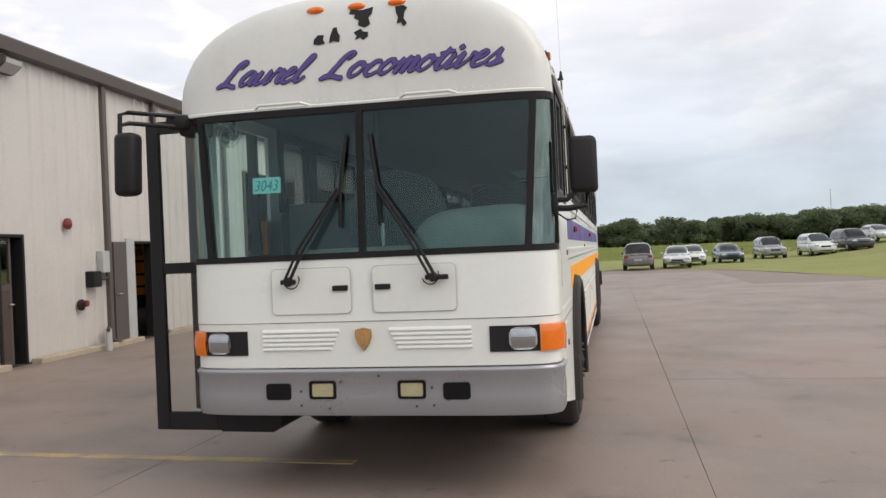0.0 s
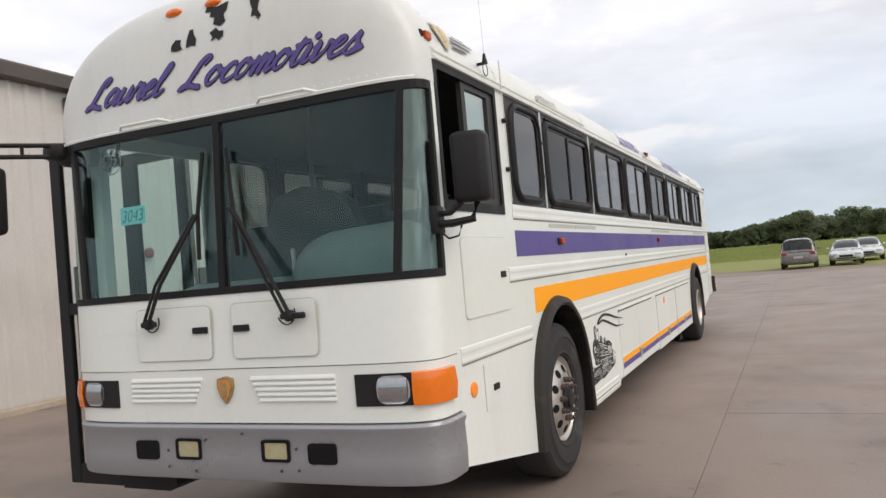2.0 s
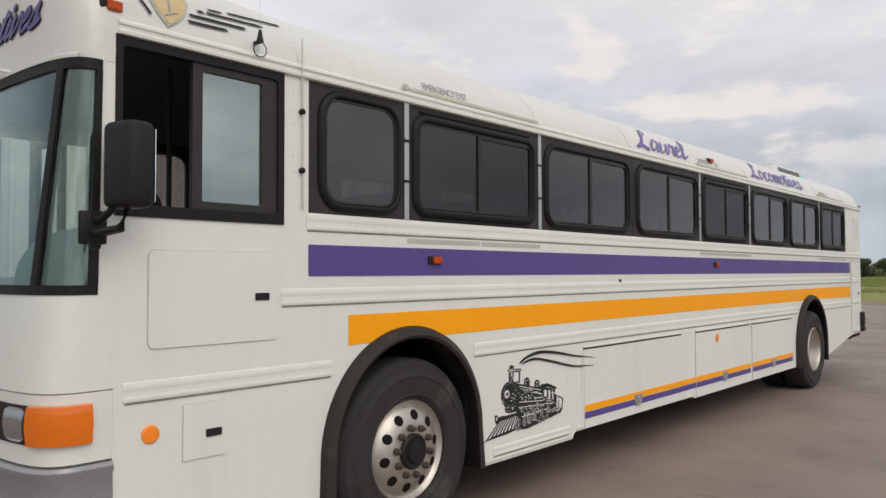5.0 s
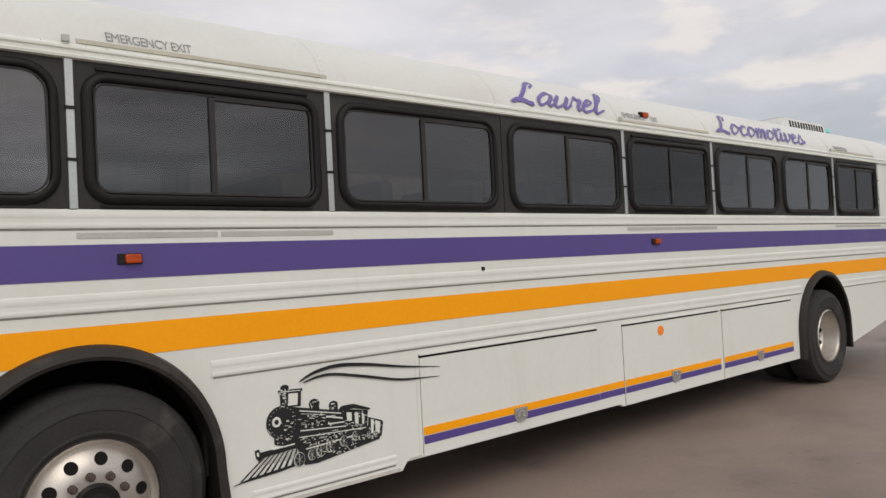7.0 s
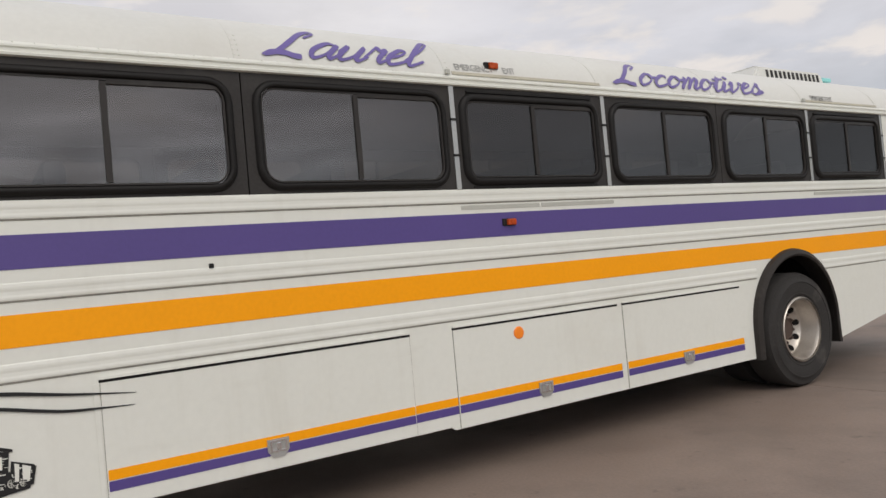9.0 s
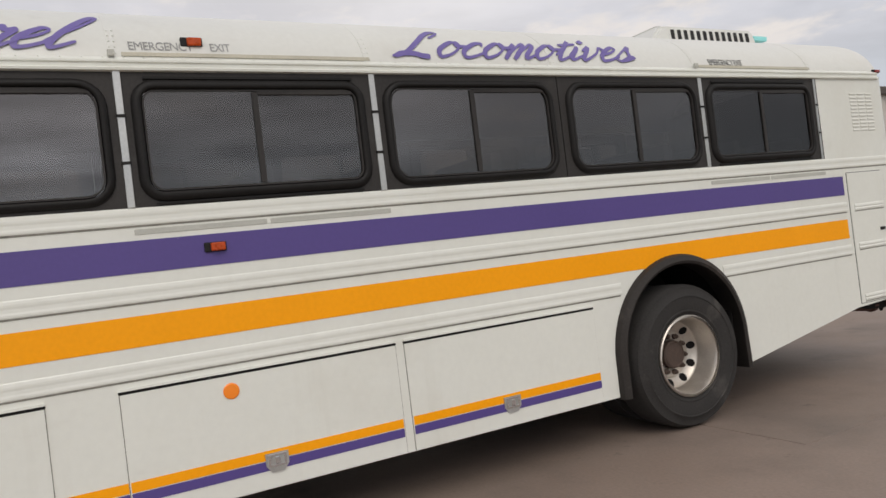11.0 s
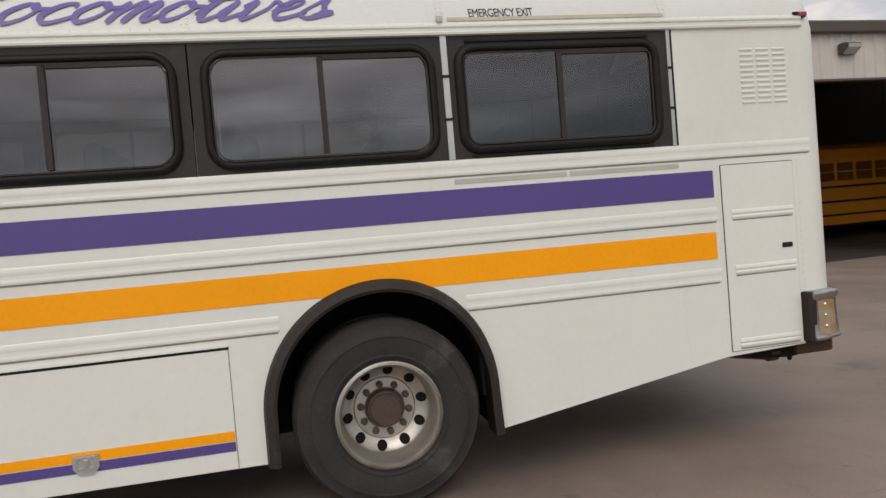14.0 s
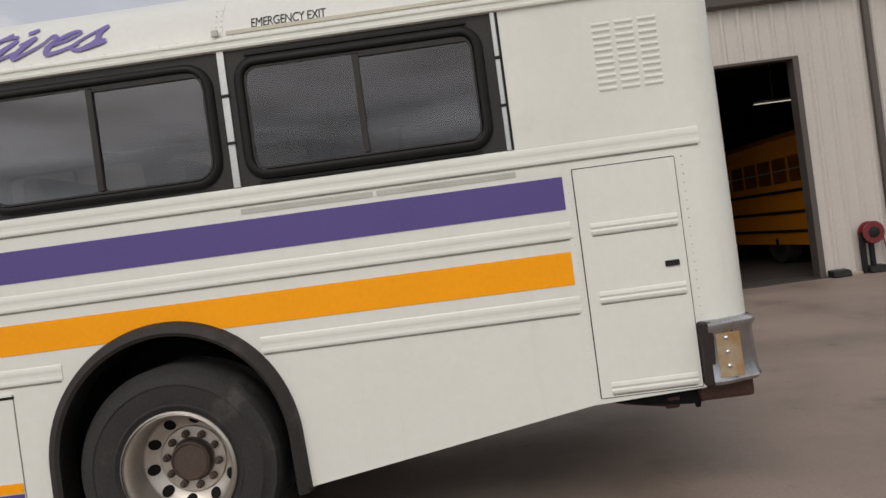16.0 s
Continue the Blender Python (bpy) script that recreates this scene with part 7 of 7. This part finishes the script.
# alarm bells, meter boxes and pipes by the near door
for y, z in ((6.50, 2.33), (6.78, 0.87)):
    bm = bmesh.new()
    lathe(bm, [(0.03, 0.0), (0.06, 0.03), (0.10, 0.05), (0.10, 0.09), (0.06, 0.11), (0.02, 0.115)], "x", (BX + 0.03, y, z), 20)
    bell = tagged(part("alarm_bell" if z > 1 else "hose_valve", bm, RED_PAINT if z > 1 else BLACK, None, "red alarm bell on the metal wall" if z > 1 else "dark hose valve with a red cap on the metal wall", smooth=40), category="bell" if z > 1 else "valve")
    if z < 1:
        bm = bmesh.new()
        lathe(bm, [(0.055, 0.0), (0.06, 0.02), (0.06, 0.06), (0.02, 0.07)], "x", (BX + 0.13, y + 0.05, z + 0.02), 16)
        part("cap", bm, RED_PAINT, bell, "red cap", smooth=40)
bm = bmesh.new()
box(bm, BX + 0.03, BX + 0.22, 7.00, 7.24, 1.17, 1.47, 0.02)
meter = tagged(part("meter", bm, BLACK, None, "black meter box with a conduit on the wall"), category="meter")
bm = bmesh.new()
tube(bm, [(BX + 0.12, 7.24, 1.32), (BX + 0.12, 7.52, 1.32), (BX + 0.12, 7.55, 1.34), (BX + 0.12, 7.55, 1.44)], 0.03, 8)
part("conduit", bm, STEEL_DULL, meter, "dull grey conduit", smooth=40)
bm = bmesh.new()
box(bm, BX + 0.03, BX + 0.17, 7.36, 7.57, 1.43, 1.84, 0.01)
tagged(part("electric_box", bm, BOX_GREY, None, "pale grey electric box on the wall"), category="electric box")
guard = tagged(new("pipe_guard"), "low pale pipe guard with a dull top bar at the wall", "guard")
guard.matrix_basis = pose(BX, 7.27, 0.0)
for x, y in ((0.42, -0.19), (0.16, 0.19)):
    bm = bmesh.new()
    lathe(bm, [(0.055, 0.0), (0.055, 0.36), (0.04, 0.37)], "z", (x, y, 0.0), 14)
    part("post", bm, BOX_GREY, guard, smooth=40)
bm = bmesh.new()
tube(bm, [(0.46, -0.26, 0.38), (0.14, 0.22, 0.38)], 0.035, 8)
part("top_bar", bm, STEEL_DULL, guard, "dull grey bar")


# ---- inside the workshop ----
def school_bus(m):
    b = tagged(new("school_bus"), "yellow school bus with black rails parked inside the workshop", "bus")
    b.matrix_basis = m
    bm = bmesh.new()
    prof = [(1.2, 0.45), (1.2, 2.55), (1.12, 2.85), (0.8, 3.02), (-0.8, 3.02), (-1.12, 2.85), (-1.2, 2.55), (-1.2, 0.45)]
    prism(bm, prof, "y", 0, 10.2)
    part("body", bm, BUS_YELLOW, b)
    bm = bmesh.new()
    prism(bm, [(1.0, 0.5), (1.0, 1.35), (0.85, 1.5), (-0.85, 1.5), (-1.0, 1.35), (-1.0, 0.5)], "y", -1.3, 0)
    part("bonnet", bm, BUS_YELLOW, b)
    for z in (0.72, 1.15, 1.62):
        bm = bmesh.new()
        box(bm, 1.19, 1.225, 0.2, 10.1, z, z + 0.07)
        part("black_rail", bm, BLACK, b)
    for k in range(12):
        bm = bmesh.new()
        box(bm, 1.19, 1.21, 0.8 + 0.76 * k, 1.42 + 0.76 * k, 1.85, 2.42)
        part("window", bm, SIDE_GLASS, b)
        bm = bmesh.new()
        box(bm, 1.19, 1.22, 0.8 + 0.76 * k, 1.42 + 0.76 * k, 2.12, 2.15)
        part("window_bar", bm, STEEL, b)
    for x in (-0.72, 0.72):
        for z0, z1 in ((1.76, 2.26), (2.36, 2.74)):
            bm = bmesh.new()
            prism(bm, rrect(x - 0.38, x + 0.38, z0, z1, 0.06), "y", 10.19, 10.215)
            part("rear_window", bm, SIDE_GLASS, b, "dark rear window")
    for z in (1.40, 1.02):
        bm = bmesh.new()
        box(bm, -1.22, 1.22, 10.20, 10.24, z, z + 0.06)
        part("black_rail", bm, BLACK, b)
    bm = bmesh.new()
    box(bm, -1.22, 1.22, 10.18, 10.36, 0.45, 0.96, 0.03)
    part("bumper", bm, BLACK, b, "black rear bumper")
    for x in (-1.0, 1.0):
        bm = bmesh.new()
        lathe(bm, [(0.10, 0.0), (0.10, 0.03), (0.06, 0.045)], "y", (x, 10.2, 1.60), 16)
        part("tail_lamp", bm, RED_LENS, b)
    for y in (-0.2, 7.4):
        bm = bmesh.new()
        lathe(bm, [(0.30, 0.0), (0.50, 0.02), (0.52, -0.05), (0.52, -0.26), (0.3, -0.28)], "x", (1.16, y, 0.52), 28)
        w = part("wheel", bm, RUBBER, b)
        bm = bmesh.new()
        lathe(bm, [(0.29, 0.005), (0.15, 0.03), (0.02, 0.05)], "x", (1.16, y, 0.52), 20)
        part("rim", bm, BLACK, w)
    return b


school_bus(pose(-19.7, 20.07, SILL, 0, 0, -90))
school_bus(pose(-15.45, 22.8, SILL))
for x, y in ((-12.5, 16.8), (-17.0, 17.2), (-13.5, 21.5), (-18.0, 22.0)):
    bm = bmesh.new()
    box(bm, x - 0.09, x + 0.09, y - 0.65, y + 0.65, 4.55, 4.62, 0.01, 1)
    strip = tagged(part("strip_light", bm, BOX_GREY, None, "fluorescent strip light under the workshop roof"), category="strip light", group="strip lights")
    bm = bmesh.new()
    box(bm, x - 0.06, x + 0.06, y - 0.6, y + 0.6, 4.535, 4.55)
    part("tube_lamp", bm, TUBE_GLOW, strip)
    bm = bmesh.new()
    tube(bm, [(x, y, 4.60), (x, y, EAVE + 0.06 + 0.86 * (BX + 0.1 - x) / 10.8)], 0.012, 6)
    part("hanger", bm, STEEL, strip)
bm = bmesh.new()
lathe(bm, [(0.10, 0.0), (0.12, 0.05), (0.12, 0.55), (0.09, 0.62), (0.05, 0.66), (0.05, 0.78), (0.02, 0.8)], "z", (-12.2, 24.6, SILL), 14)
tagged(part("drum_pump", bm, STEEL_DULL, None, "dull grey drum pump on the workshop floor", smooth=40), category="pump")


# the workshop stands three degrees off the parked bus's line
stand = pose(BX, 13.5, 0, 0, 0, 3.1) @ pose(-BX, -13.5, 0)
for ob in [o for o in bpy.data.objects if o not in before_workshop and o.parent is None]:
    ob.matrix_basis = stand @ ob.matrix_basis


# ---- parked cars ----
def car(name, label, color, m, kind):
    """A car, its nose to -y, lofted about its middle on the ground. kind: sedan, suv or van."""
    L, Wd, Hh = {"sedan": (4.55, 1.76, 1.42), "suv": (4.5, 1.84, 1.74), "van": (4.8, 1.92, 1.72)}[kind]
    paint = material(name + "_paint_" + kind, color, 0.25, 0.2, vary=0.05, scale=2, coat=0.6)
    c = tagged(new(name), label, "car")
    h, hw = L / 2, Wd / 2
    belt = {"sedan": 0.90, "suv": 1.02, "van": 1.00}[kind]
    nose_z = belt - {"sedan": 0.22, "suv": 0.16, "van": 0.22}[kind]
    # stations: y, half width, sill height, top height
    hood = -h + {"sedan": 1.25, "suv": 1.15, "van": 0.85}[kind]
    stations = [(-h, 0.62, 0.42, nose_z - 0.16), (-h + 0.03, 0.74, 0.34, nose_z - 0.06), (-h + 0.14, 0.88, 0.28, nose_z + 0.02), (-h + 0.45, 0.97, 0.24, nose_z + 0.09), (hood, 1.0, 0.22, belt - 0.02), (0.3, 1.0, 0.22, belt), (h - 0.6, 0.98, 0.24, belt + 0.02), (h - 0.14, 0.91, 0.28, belt - 0.01), (h - 0.03, 0.80, 0.36, belt - 0.09), (h, 0.68, 0.45, belt - 0.20)]
    rows = []
    for y, w, z0, z1 in stations:
        row = []
        for k in range(25):
            a = 2 * math.pi * k / 24
            ca, sa = math.cos(a), math.sin(a)
            row.append((hw * w * math.copysign(abs(ca) ** 0.42, ca), y, (z0 + z1) / 2 + (z1 - z0) / 2 * math.copysign(abs(sa) ** 0.5, sa)))
        rows.append(row)
    bm = bmesh.new()
    grid(bm, rows)
    for row in (rows[0], rows[-1]):
        bm.faces.new([bm.verts.new(p) for p in row[:-1]])
    bmesh.ops.remove_doubles(bm, verts=bm.verts, dist=1e-4)
    part("body", bm, paint, c, smooth=50)
    ws = {"sedan": 0.85, "suv": 0.75, "van": 1.0}[kind]
    back = {"sedan": 0.45, "suv": 0.06, "van": 0.05}[kind]
    slope = {"sedan": 0.75, "suv": 0.34, "van": 0.26}[kind]
    cab = [(hood - 0.10, belt - 0.03, 0.86), (hood + ws * 0.5, belt + (Hh - belt) * 0.62, 0.90), (hood + ws, Hh - 0.035, 0.92), (hood + ws + 0.5, Hh, 0.93), (h - back - slope - 0.35, Hh - 0.01, 0.93), (h - back - slope, Hh - 0.05, 0.92), (h - back - slope * 0.45, belt + (Hh - belt) * 0.55, 0.90), (h - back, belt - 0.03, 0.86)]

    def skin(u, a, off=0.0):
        """The cabin's surface at station u and angle a, moved out by off."""
        k = min(int(u), len(cab) - 2)
        t = u - k
        (y0, z0, w0), (y1, z1, w1) = cab[k], cab[k + 1]
        y, z, w = y0 + (y1 - y0) * t, z0 + (z1 - z0) * t, w0 + (w1 - w0) * t
        ca, sa = math.cos(radians(a)), math.sin(radians(a))
        low = belt - 0.06
        hgt = abs(sa) ** 0.62
        return ((hw * w * (1 - (0.20 if kind == "sedan" else 0.13) * hgt) + off) * math.copysign(abs(ca) ** 0.40, ca), y + off * (-1 if u < 2.2 else 1 if u > 4.8 else 0), low + (z - low) * hgt + off * sa)

    bm = bmesh.new()
    grid(bm, [[skin(u / 2, a) for a in range(0, 181, 10)] for u in range(15)])
    part("cabin", bm, paint, c, smooth=50)

    def glazed(u0, u1, a0, a1, nm, tag="dark glass"):
        bm = bmesh.new()
        us, aa = [u0 + (u1 - u0) * k / 4 for k in range(5)], [a0 + (a1 - a0) * k / 8 for k in range(9)]
        slab(bm, [[skin(u, a, 0.014) for a in aa] for u in us], [[skin(u, a, -0.01) for a in aa] for u in us])
        part(nm, bm, CAR_GLASS, c, tag, smooth=40)
    glazed(0.25, 1.9, 38, 142, "windscreen")
    glazed(5.15, 6.75, 38, 142, "rear_window")
    for side in (0, 1):
        for u0, u1 in ((1.75, 3.3), (3.42, 5.1)):
            glazed(u0, u1, *((9, 33) if side == 0 else (171, 147)), "side_window")
    for sg in (-1, 1):
        for y in (-h + 0.85, h - 0.90):
            bm = bmesh.new()
            lathe(bm, [(0.19, 0.0), (0.29, 0.005), (0.315, -0.03), (0.315, -0.2), (0.2, -0.22)], "x", (0, 0, 0), 24)
            for v in bm.verts:
                v.co = (sg * (hw - 0.02 + v.co.x), y + v.co.y, 0.315 + v.co.z)
            w = part("wheel", bm, RUBBER, c, smooth=40)
            bm = bmesh.new()
            lathe(bm, [(0.20, 0.0), (0.17, 0.012), (0.03, 0.02)], "x", (0, 0, 0), 16)
            for v in bm.verts:
                v.co = (sg * (hw - 0.026 + v.co.x), y + v.co.y, 0.315 + v.co.z)
            part("rim", bm, ALLOY, w, smooth=40)
            bm = bmesh.new()
            pts = [(y + 0.37 * math.cos(radians(a)), 0.30 + 0.37 * math.sin(radians(a))) for a in range(0, 181, 15)]
            prism(bm, pts, "x", *sorted((sg * (hw - 0.12), sg * (hw - 0.035))))
            part("wheel_arch", bm, BLACK, c)
        bm = bmesh.new()
        box(bm, *sorted((sg * hw * 0.50, sg * hw * 0.84)), -h - 0.005, -h + 0.22, nose_z - 0.13, nose_z - 0.01, 0.03)
        part("headlight", bm, LAMP_SILVER, c, "clear headlight")
        bm = bmesh.new()
        box(bm, *sorted((sg * hw * 0.60, sg * hw * 0.90)), h - 0.2, h + 0.004, belt - 0.22, belt - 0.06, 0.03)
        part("tail_light", bm, RED_LENS, c, "red tail light")
        bm = bmesh.new()
        box(bm, *sorted((sg * hw * 0.96, sg * (hw + 0.13))), hood + 0.30, hood + 0.40, belt, belt + 0.12, 0.03)
        part("wing_mirror", bm, paint, c)
    bm = bmesh.new()
    box(bm, -hw * 0.40, hw * 0.40, -h - 0.008, -h + 0.1, nose_z - 0.24, nose_z - 0.10, 0.03)
    part("grille", bm, BLACK, c)
    bm = bmesh.new()
    box(bm, -hw * 0.55, hw * 0.55, -h - 0.004, -h + 0.1, 0.36, 0.44, 0.02)
    part("lower_grille", bm, BLACK, c)
    bm = bmesh.new()
    box(bm, -0.24, 0.24, h - 0.02, h + 0.010, 0.60, 0.72)
    part("plate", bm, BOX_GREY, c)
    c.matrix_basis = m
    return c


CAR_GLASS = glass("car_glass", (0.06, 0.07, 0.075))
for nm, lab, colr, x, y, rz, kd in (
        ("minivan", "grey minivan seen from behind on the grass", (0.19, 0.18, 0.17), 3.0, 40.2, 178, "van"),
        ("sedan", "pale silver sedan parked on the grass", (0.50, 0.52, 0.52), 5.25, 41.2, -4, "sedan"),
        ("sedan", "white sedan behind a silver one", (0.58, 0.59, 0.58), 6.55, 45.4, -4, "sedan"),
        ("sedan", "dark blue-grey sedan parked on the grass", (0.05, 0.065, 0.095), 9.0, 47.6, 1, "sedan"),
        ("crossover", "silver-grey crossover parked on the grass", (0.26, 0.26, 0.26), 12.5, 52.2, 1, "suv"),
        ("crossover", "white crossover parked on the grass", (0.62, 0.63, 0.62), 15.7, 52.6, 4, "suv"),
        ("crossover", "dark crossover parked on the grass", (0.045, 0.042, 0.05), 18.0, 52.6, 6, "suv"),
        ("sedan", "pale sedan at the end of the parked row", (0.50, 0.51, 0.51), 21.2, 57.5, 10, "sedan")):
    car(nm, lab, colr, pose(x, y, land(x, y) - 0.01, 0, 0, rz) @ Matrix.Scale(0.91, 4), kd)


# ---- trees ----
def tufts(verts, faces, rnd, centre, rad, count, squash=0.85, size=(0.16, 0.34)):
    """Leaf tufts over a rounded clump, each lying roughly along its surface."""
    for _ in range(count):
        d = Vector((rnd.gauss(0, 1), rnd.gauss(0, 1), rnd.gauss(0, 1))).normalized()
        p = centre + Vector((d.x, d.y, d.z * squash)) * rad * rnd.uniform(0.55, 1.12)
        n = (d + 0.85 * Vector((rnd.gauss(0, 1), rnd.gauss(0, 1), rnd.gauss(0, 1)))).normalized()
        u = n.orthogonal().normalized()
        w = n.cross(u)
        a = rnd.uniform(0, 6.28)
        u, w = u * math.cos(a) + w * math.sin(a), w * math.cos(a) - u * math.sin(a)
        s = rnd.uniform(*size)
        i = len(verts)
        verts += [p - u * s, p + w * s * 0.7 + u * s * 0.2, p + u * s, p - w * s * 0.7 - u * s * 0.2]
        faces.append((i, i + 1, i + 2, i + 3))


def tree(seed, height, spread):
    """A tapered trunk with limbs and a crown of many leaf tufts, of uneven outline."""
    rnd = random.Random(seed)
    t = tagged(new("tree"), "dark green broadleaf tree at the field's far edge", "tree", "far trees")
    bm = bmesh.new()
    trunk_h = height * 0.35
    lathe(bm, [(0.17, -0.1), (0.13, trunk_h * 0.5), (0.09, trunk_h), (0.05, height * 0.6)], "z", (0, 0, 0), 8)
    clumps = []
    for k in range(15):
        a = rnd.uniform(0, 6.28)
        z = height * rnd.uniform(0.14, 0.86)
        r = spread * rnd.uniform(0.25, 0.72) * (1.15 - 0.5 * z / height)
        tip = Vector((r * math.cos(a), r * math.sin(a), z))
        tube(bm, [(0, 0, trunk_h * rnd.uniform(0.5, 1.2)), tip * 0.55 + Vector((0, 0, z * 0.2)), tip], 0.035, 5)
        clumps.append((tip, spread * rnd.uniform(0.30, 0.48)))
    part("trunk", bm, BARK, t)
    clumps += [(Vector((rnd.uniform(-0.3, 0.3) * spread, rnd.uniform(-0.3, 0.3) * spread, height * 0.84)), spread * 0.36), (Vector((0, 0, height * 0.55)), spread * 0.62)]
    verts, faces = [], []
    for centre, rad in clumps:
        tufts(verts, faces, rnd, centre, rad, 620, size=(0.10, 0.24))
    me = bpy.data.meshes.new("crown")
    me.from_pydata([tuple(v) for v in verts], [], faces)
    me.materials.append(HAZED_LEAF)
    crown = new("crown", me)
    crown.parent = t
    return t


def skyline(x):
    """Height of the treetops: a tall single tree, then rounded groups, higher towards the east."""
    knots = ((-60, 3.0), (-8, 3.1), (-1, 3.8), (1.4, 3.9), (3.4, 5.9), (5.6, 4.4), (7, 3.8), (12.4, 4.9), (14.6, 3.5), (19, 5.0), (26, 4.4), (34, 5.4), (95, 6.2))
    for (x0, h0), (x1, h1) in zip(knots, knots[1:]):
        if x < x1:
            return h0 + (h1 - h0) * smooth(x0, x1, x)
    return knots[-1][1]


rnd = random.Random(21)
KIND_HEIGHTS = (5.6, 6.6, 5.0)
kinds = [tree(31, 5.6, 3.0), tree(32, 6.6, 3.2), tree(33, 5.0, 3.4)]
x, i = -62.0, 0
while x < 92:
    y = 118 + 0.10 * x + rnd.uniform(-5, 5) - 0.0022 * (x - 20) ** 2 * (1 if x > 20 else 0.2)
    tall = skyline(x) * rnd.uniform(0.86, 1.04) - 0.3
    k = tall / KIND_HEIGHTS[i % 3] * 0.92
    at = pose(x, y, land(x, y) - 0.05, 0, 0, rnd.uniform(0, 360))
    tr = kinds[i] if i < 3 else copy_thing(kinds[i % 3], at)
    tr.matrix_basis = at @ Matrix.Diagonal((k * 1.35, k * 1.35, k, 1))
    x += rnd.uniform(1.3, 2.3)
    i += 1
# thicket behind and under the trees
verts, faces = [], []
for _ in range(900):
    x = rnd.uniform(-95, 130)
    y = 122 + 0.10 * x + rnd.uniform(-6, 10) - 0.0020 * (x - 20) ** 2 * (1 if x > 20 else 0.2)
    top = 0.80 * skyline(x) - 0.5 + 0.4 * noise.noise((x * 0.6, 4.0, 0.0))
    rad = rnd.uniform(0.7, 1.4)
    tufts(verts, faces, rnd, Vector((x, y, land(x, y) + rnd.uniform(0.1, max(0.6, top - rad)))), rad, 55, 0.9, (0.22, 0.45))
me = bpy.data.meshes.new("far_woods")
me.from_pydata([tuple(v) for v in verts], [], faces)
me.materials.append(HAZED_LEAF)
tagged(new("far_woods", me), "dense dark green thicket along the field's edge", "woods", kind="stuff")

# tall weeds across the field, and a thin far mast
verts, faces = [], []
for _ in range(26000):
    x, y = rnd.uniform(-40, 70), rnd.uniform(62, 108)
    if noise.noise((x * 0.05, y * 0.08, 2.0)) < -0.12 and y < 92:
        continue
    z, hgt, w, lean = land(x, y) - 0.02, rnd.uniform(0.08, 0.34), rnd.uniform(0.10, 0.30), rnd.uniform(-0.15, 0.15)
    i = len(verts)
    verts += [(x - w, y, z), (x + w, y + 0.05, z), (x + lean, y, z + hgt)]
    faces.append((i, i + 1, i + 2))
me = bpy.data.meshes.new("tall_grass")
me.from_pydata(verts, [], faces)
me.materials.append(TALL_GRASS)
tagged(new("tall_grass", me), "yellow-green weeds across the field", "grass", kind="stuff")
bm = bmesh.new()
lathe(bm, [(0.09, -0.1), (0.07, 4.0), (0.04, 8.4)], "z", (39.5, 138, land(39.5, 138)), 8)
tagged(part("mast", bm, BOX_GREY, None, "thin grey mast behind the trees"), category="mast")

# ---- concrete slabs of the yard ----
slab_bm = bmesh.new()
SX, SY, GAP = 4.05, 5.95, 0.003
box(slab_bm, GAP / 2, SX - GAP / 2, GAP / 2, SY - GAP / 2, -0.05, 0.0, 0.002, 1)
first_slab = None
for i in range(-3, 6):
    for j in range(-3, 7):
        x, y = 2.1 + SX * i, 3.95 + SY * j
        if x < BX - 2 or y + SY > yard_edge(x + SX) - 0.5 or y + SY > yard_edge(x) - 0.5 or (y > 36):
            continue
        dz = 0.002 * random.Random(i * 31 + j).uniform(-1, 1)
        if first_slab is None:
            first_slab = part("concrete_slab", slab_bm, CONCRETE, pavement)
            first_slab.matrix_basis = pose(x, y, dz)
        else:
            shared("concrete_slab", first_slab.data, pavement, (x, y, dz))
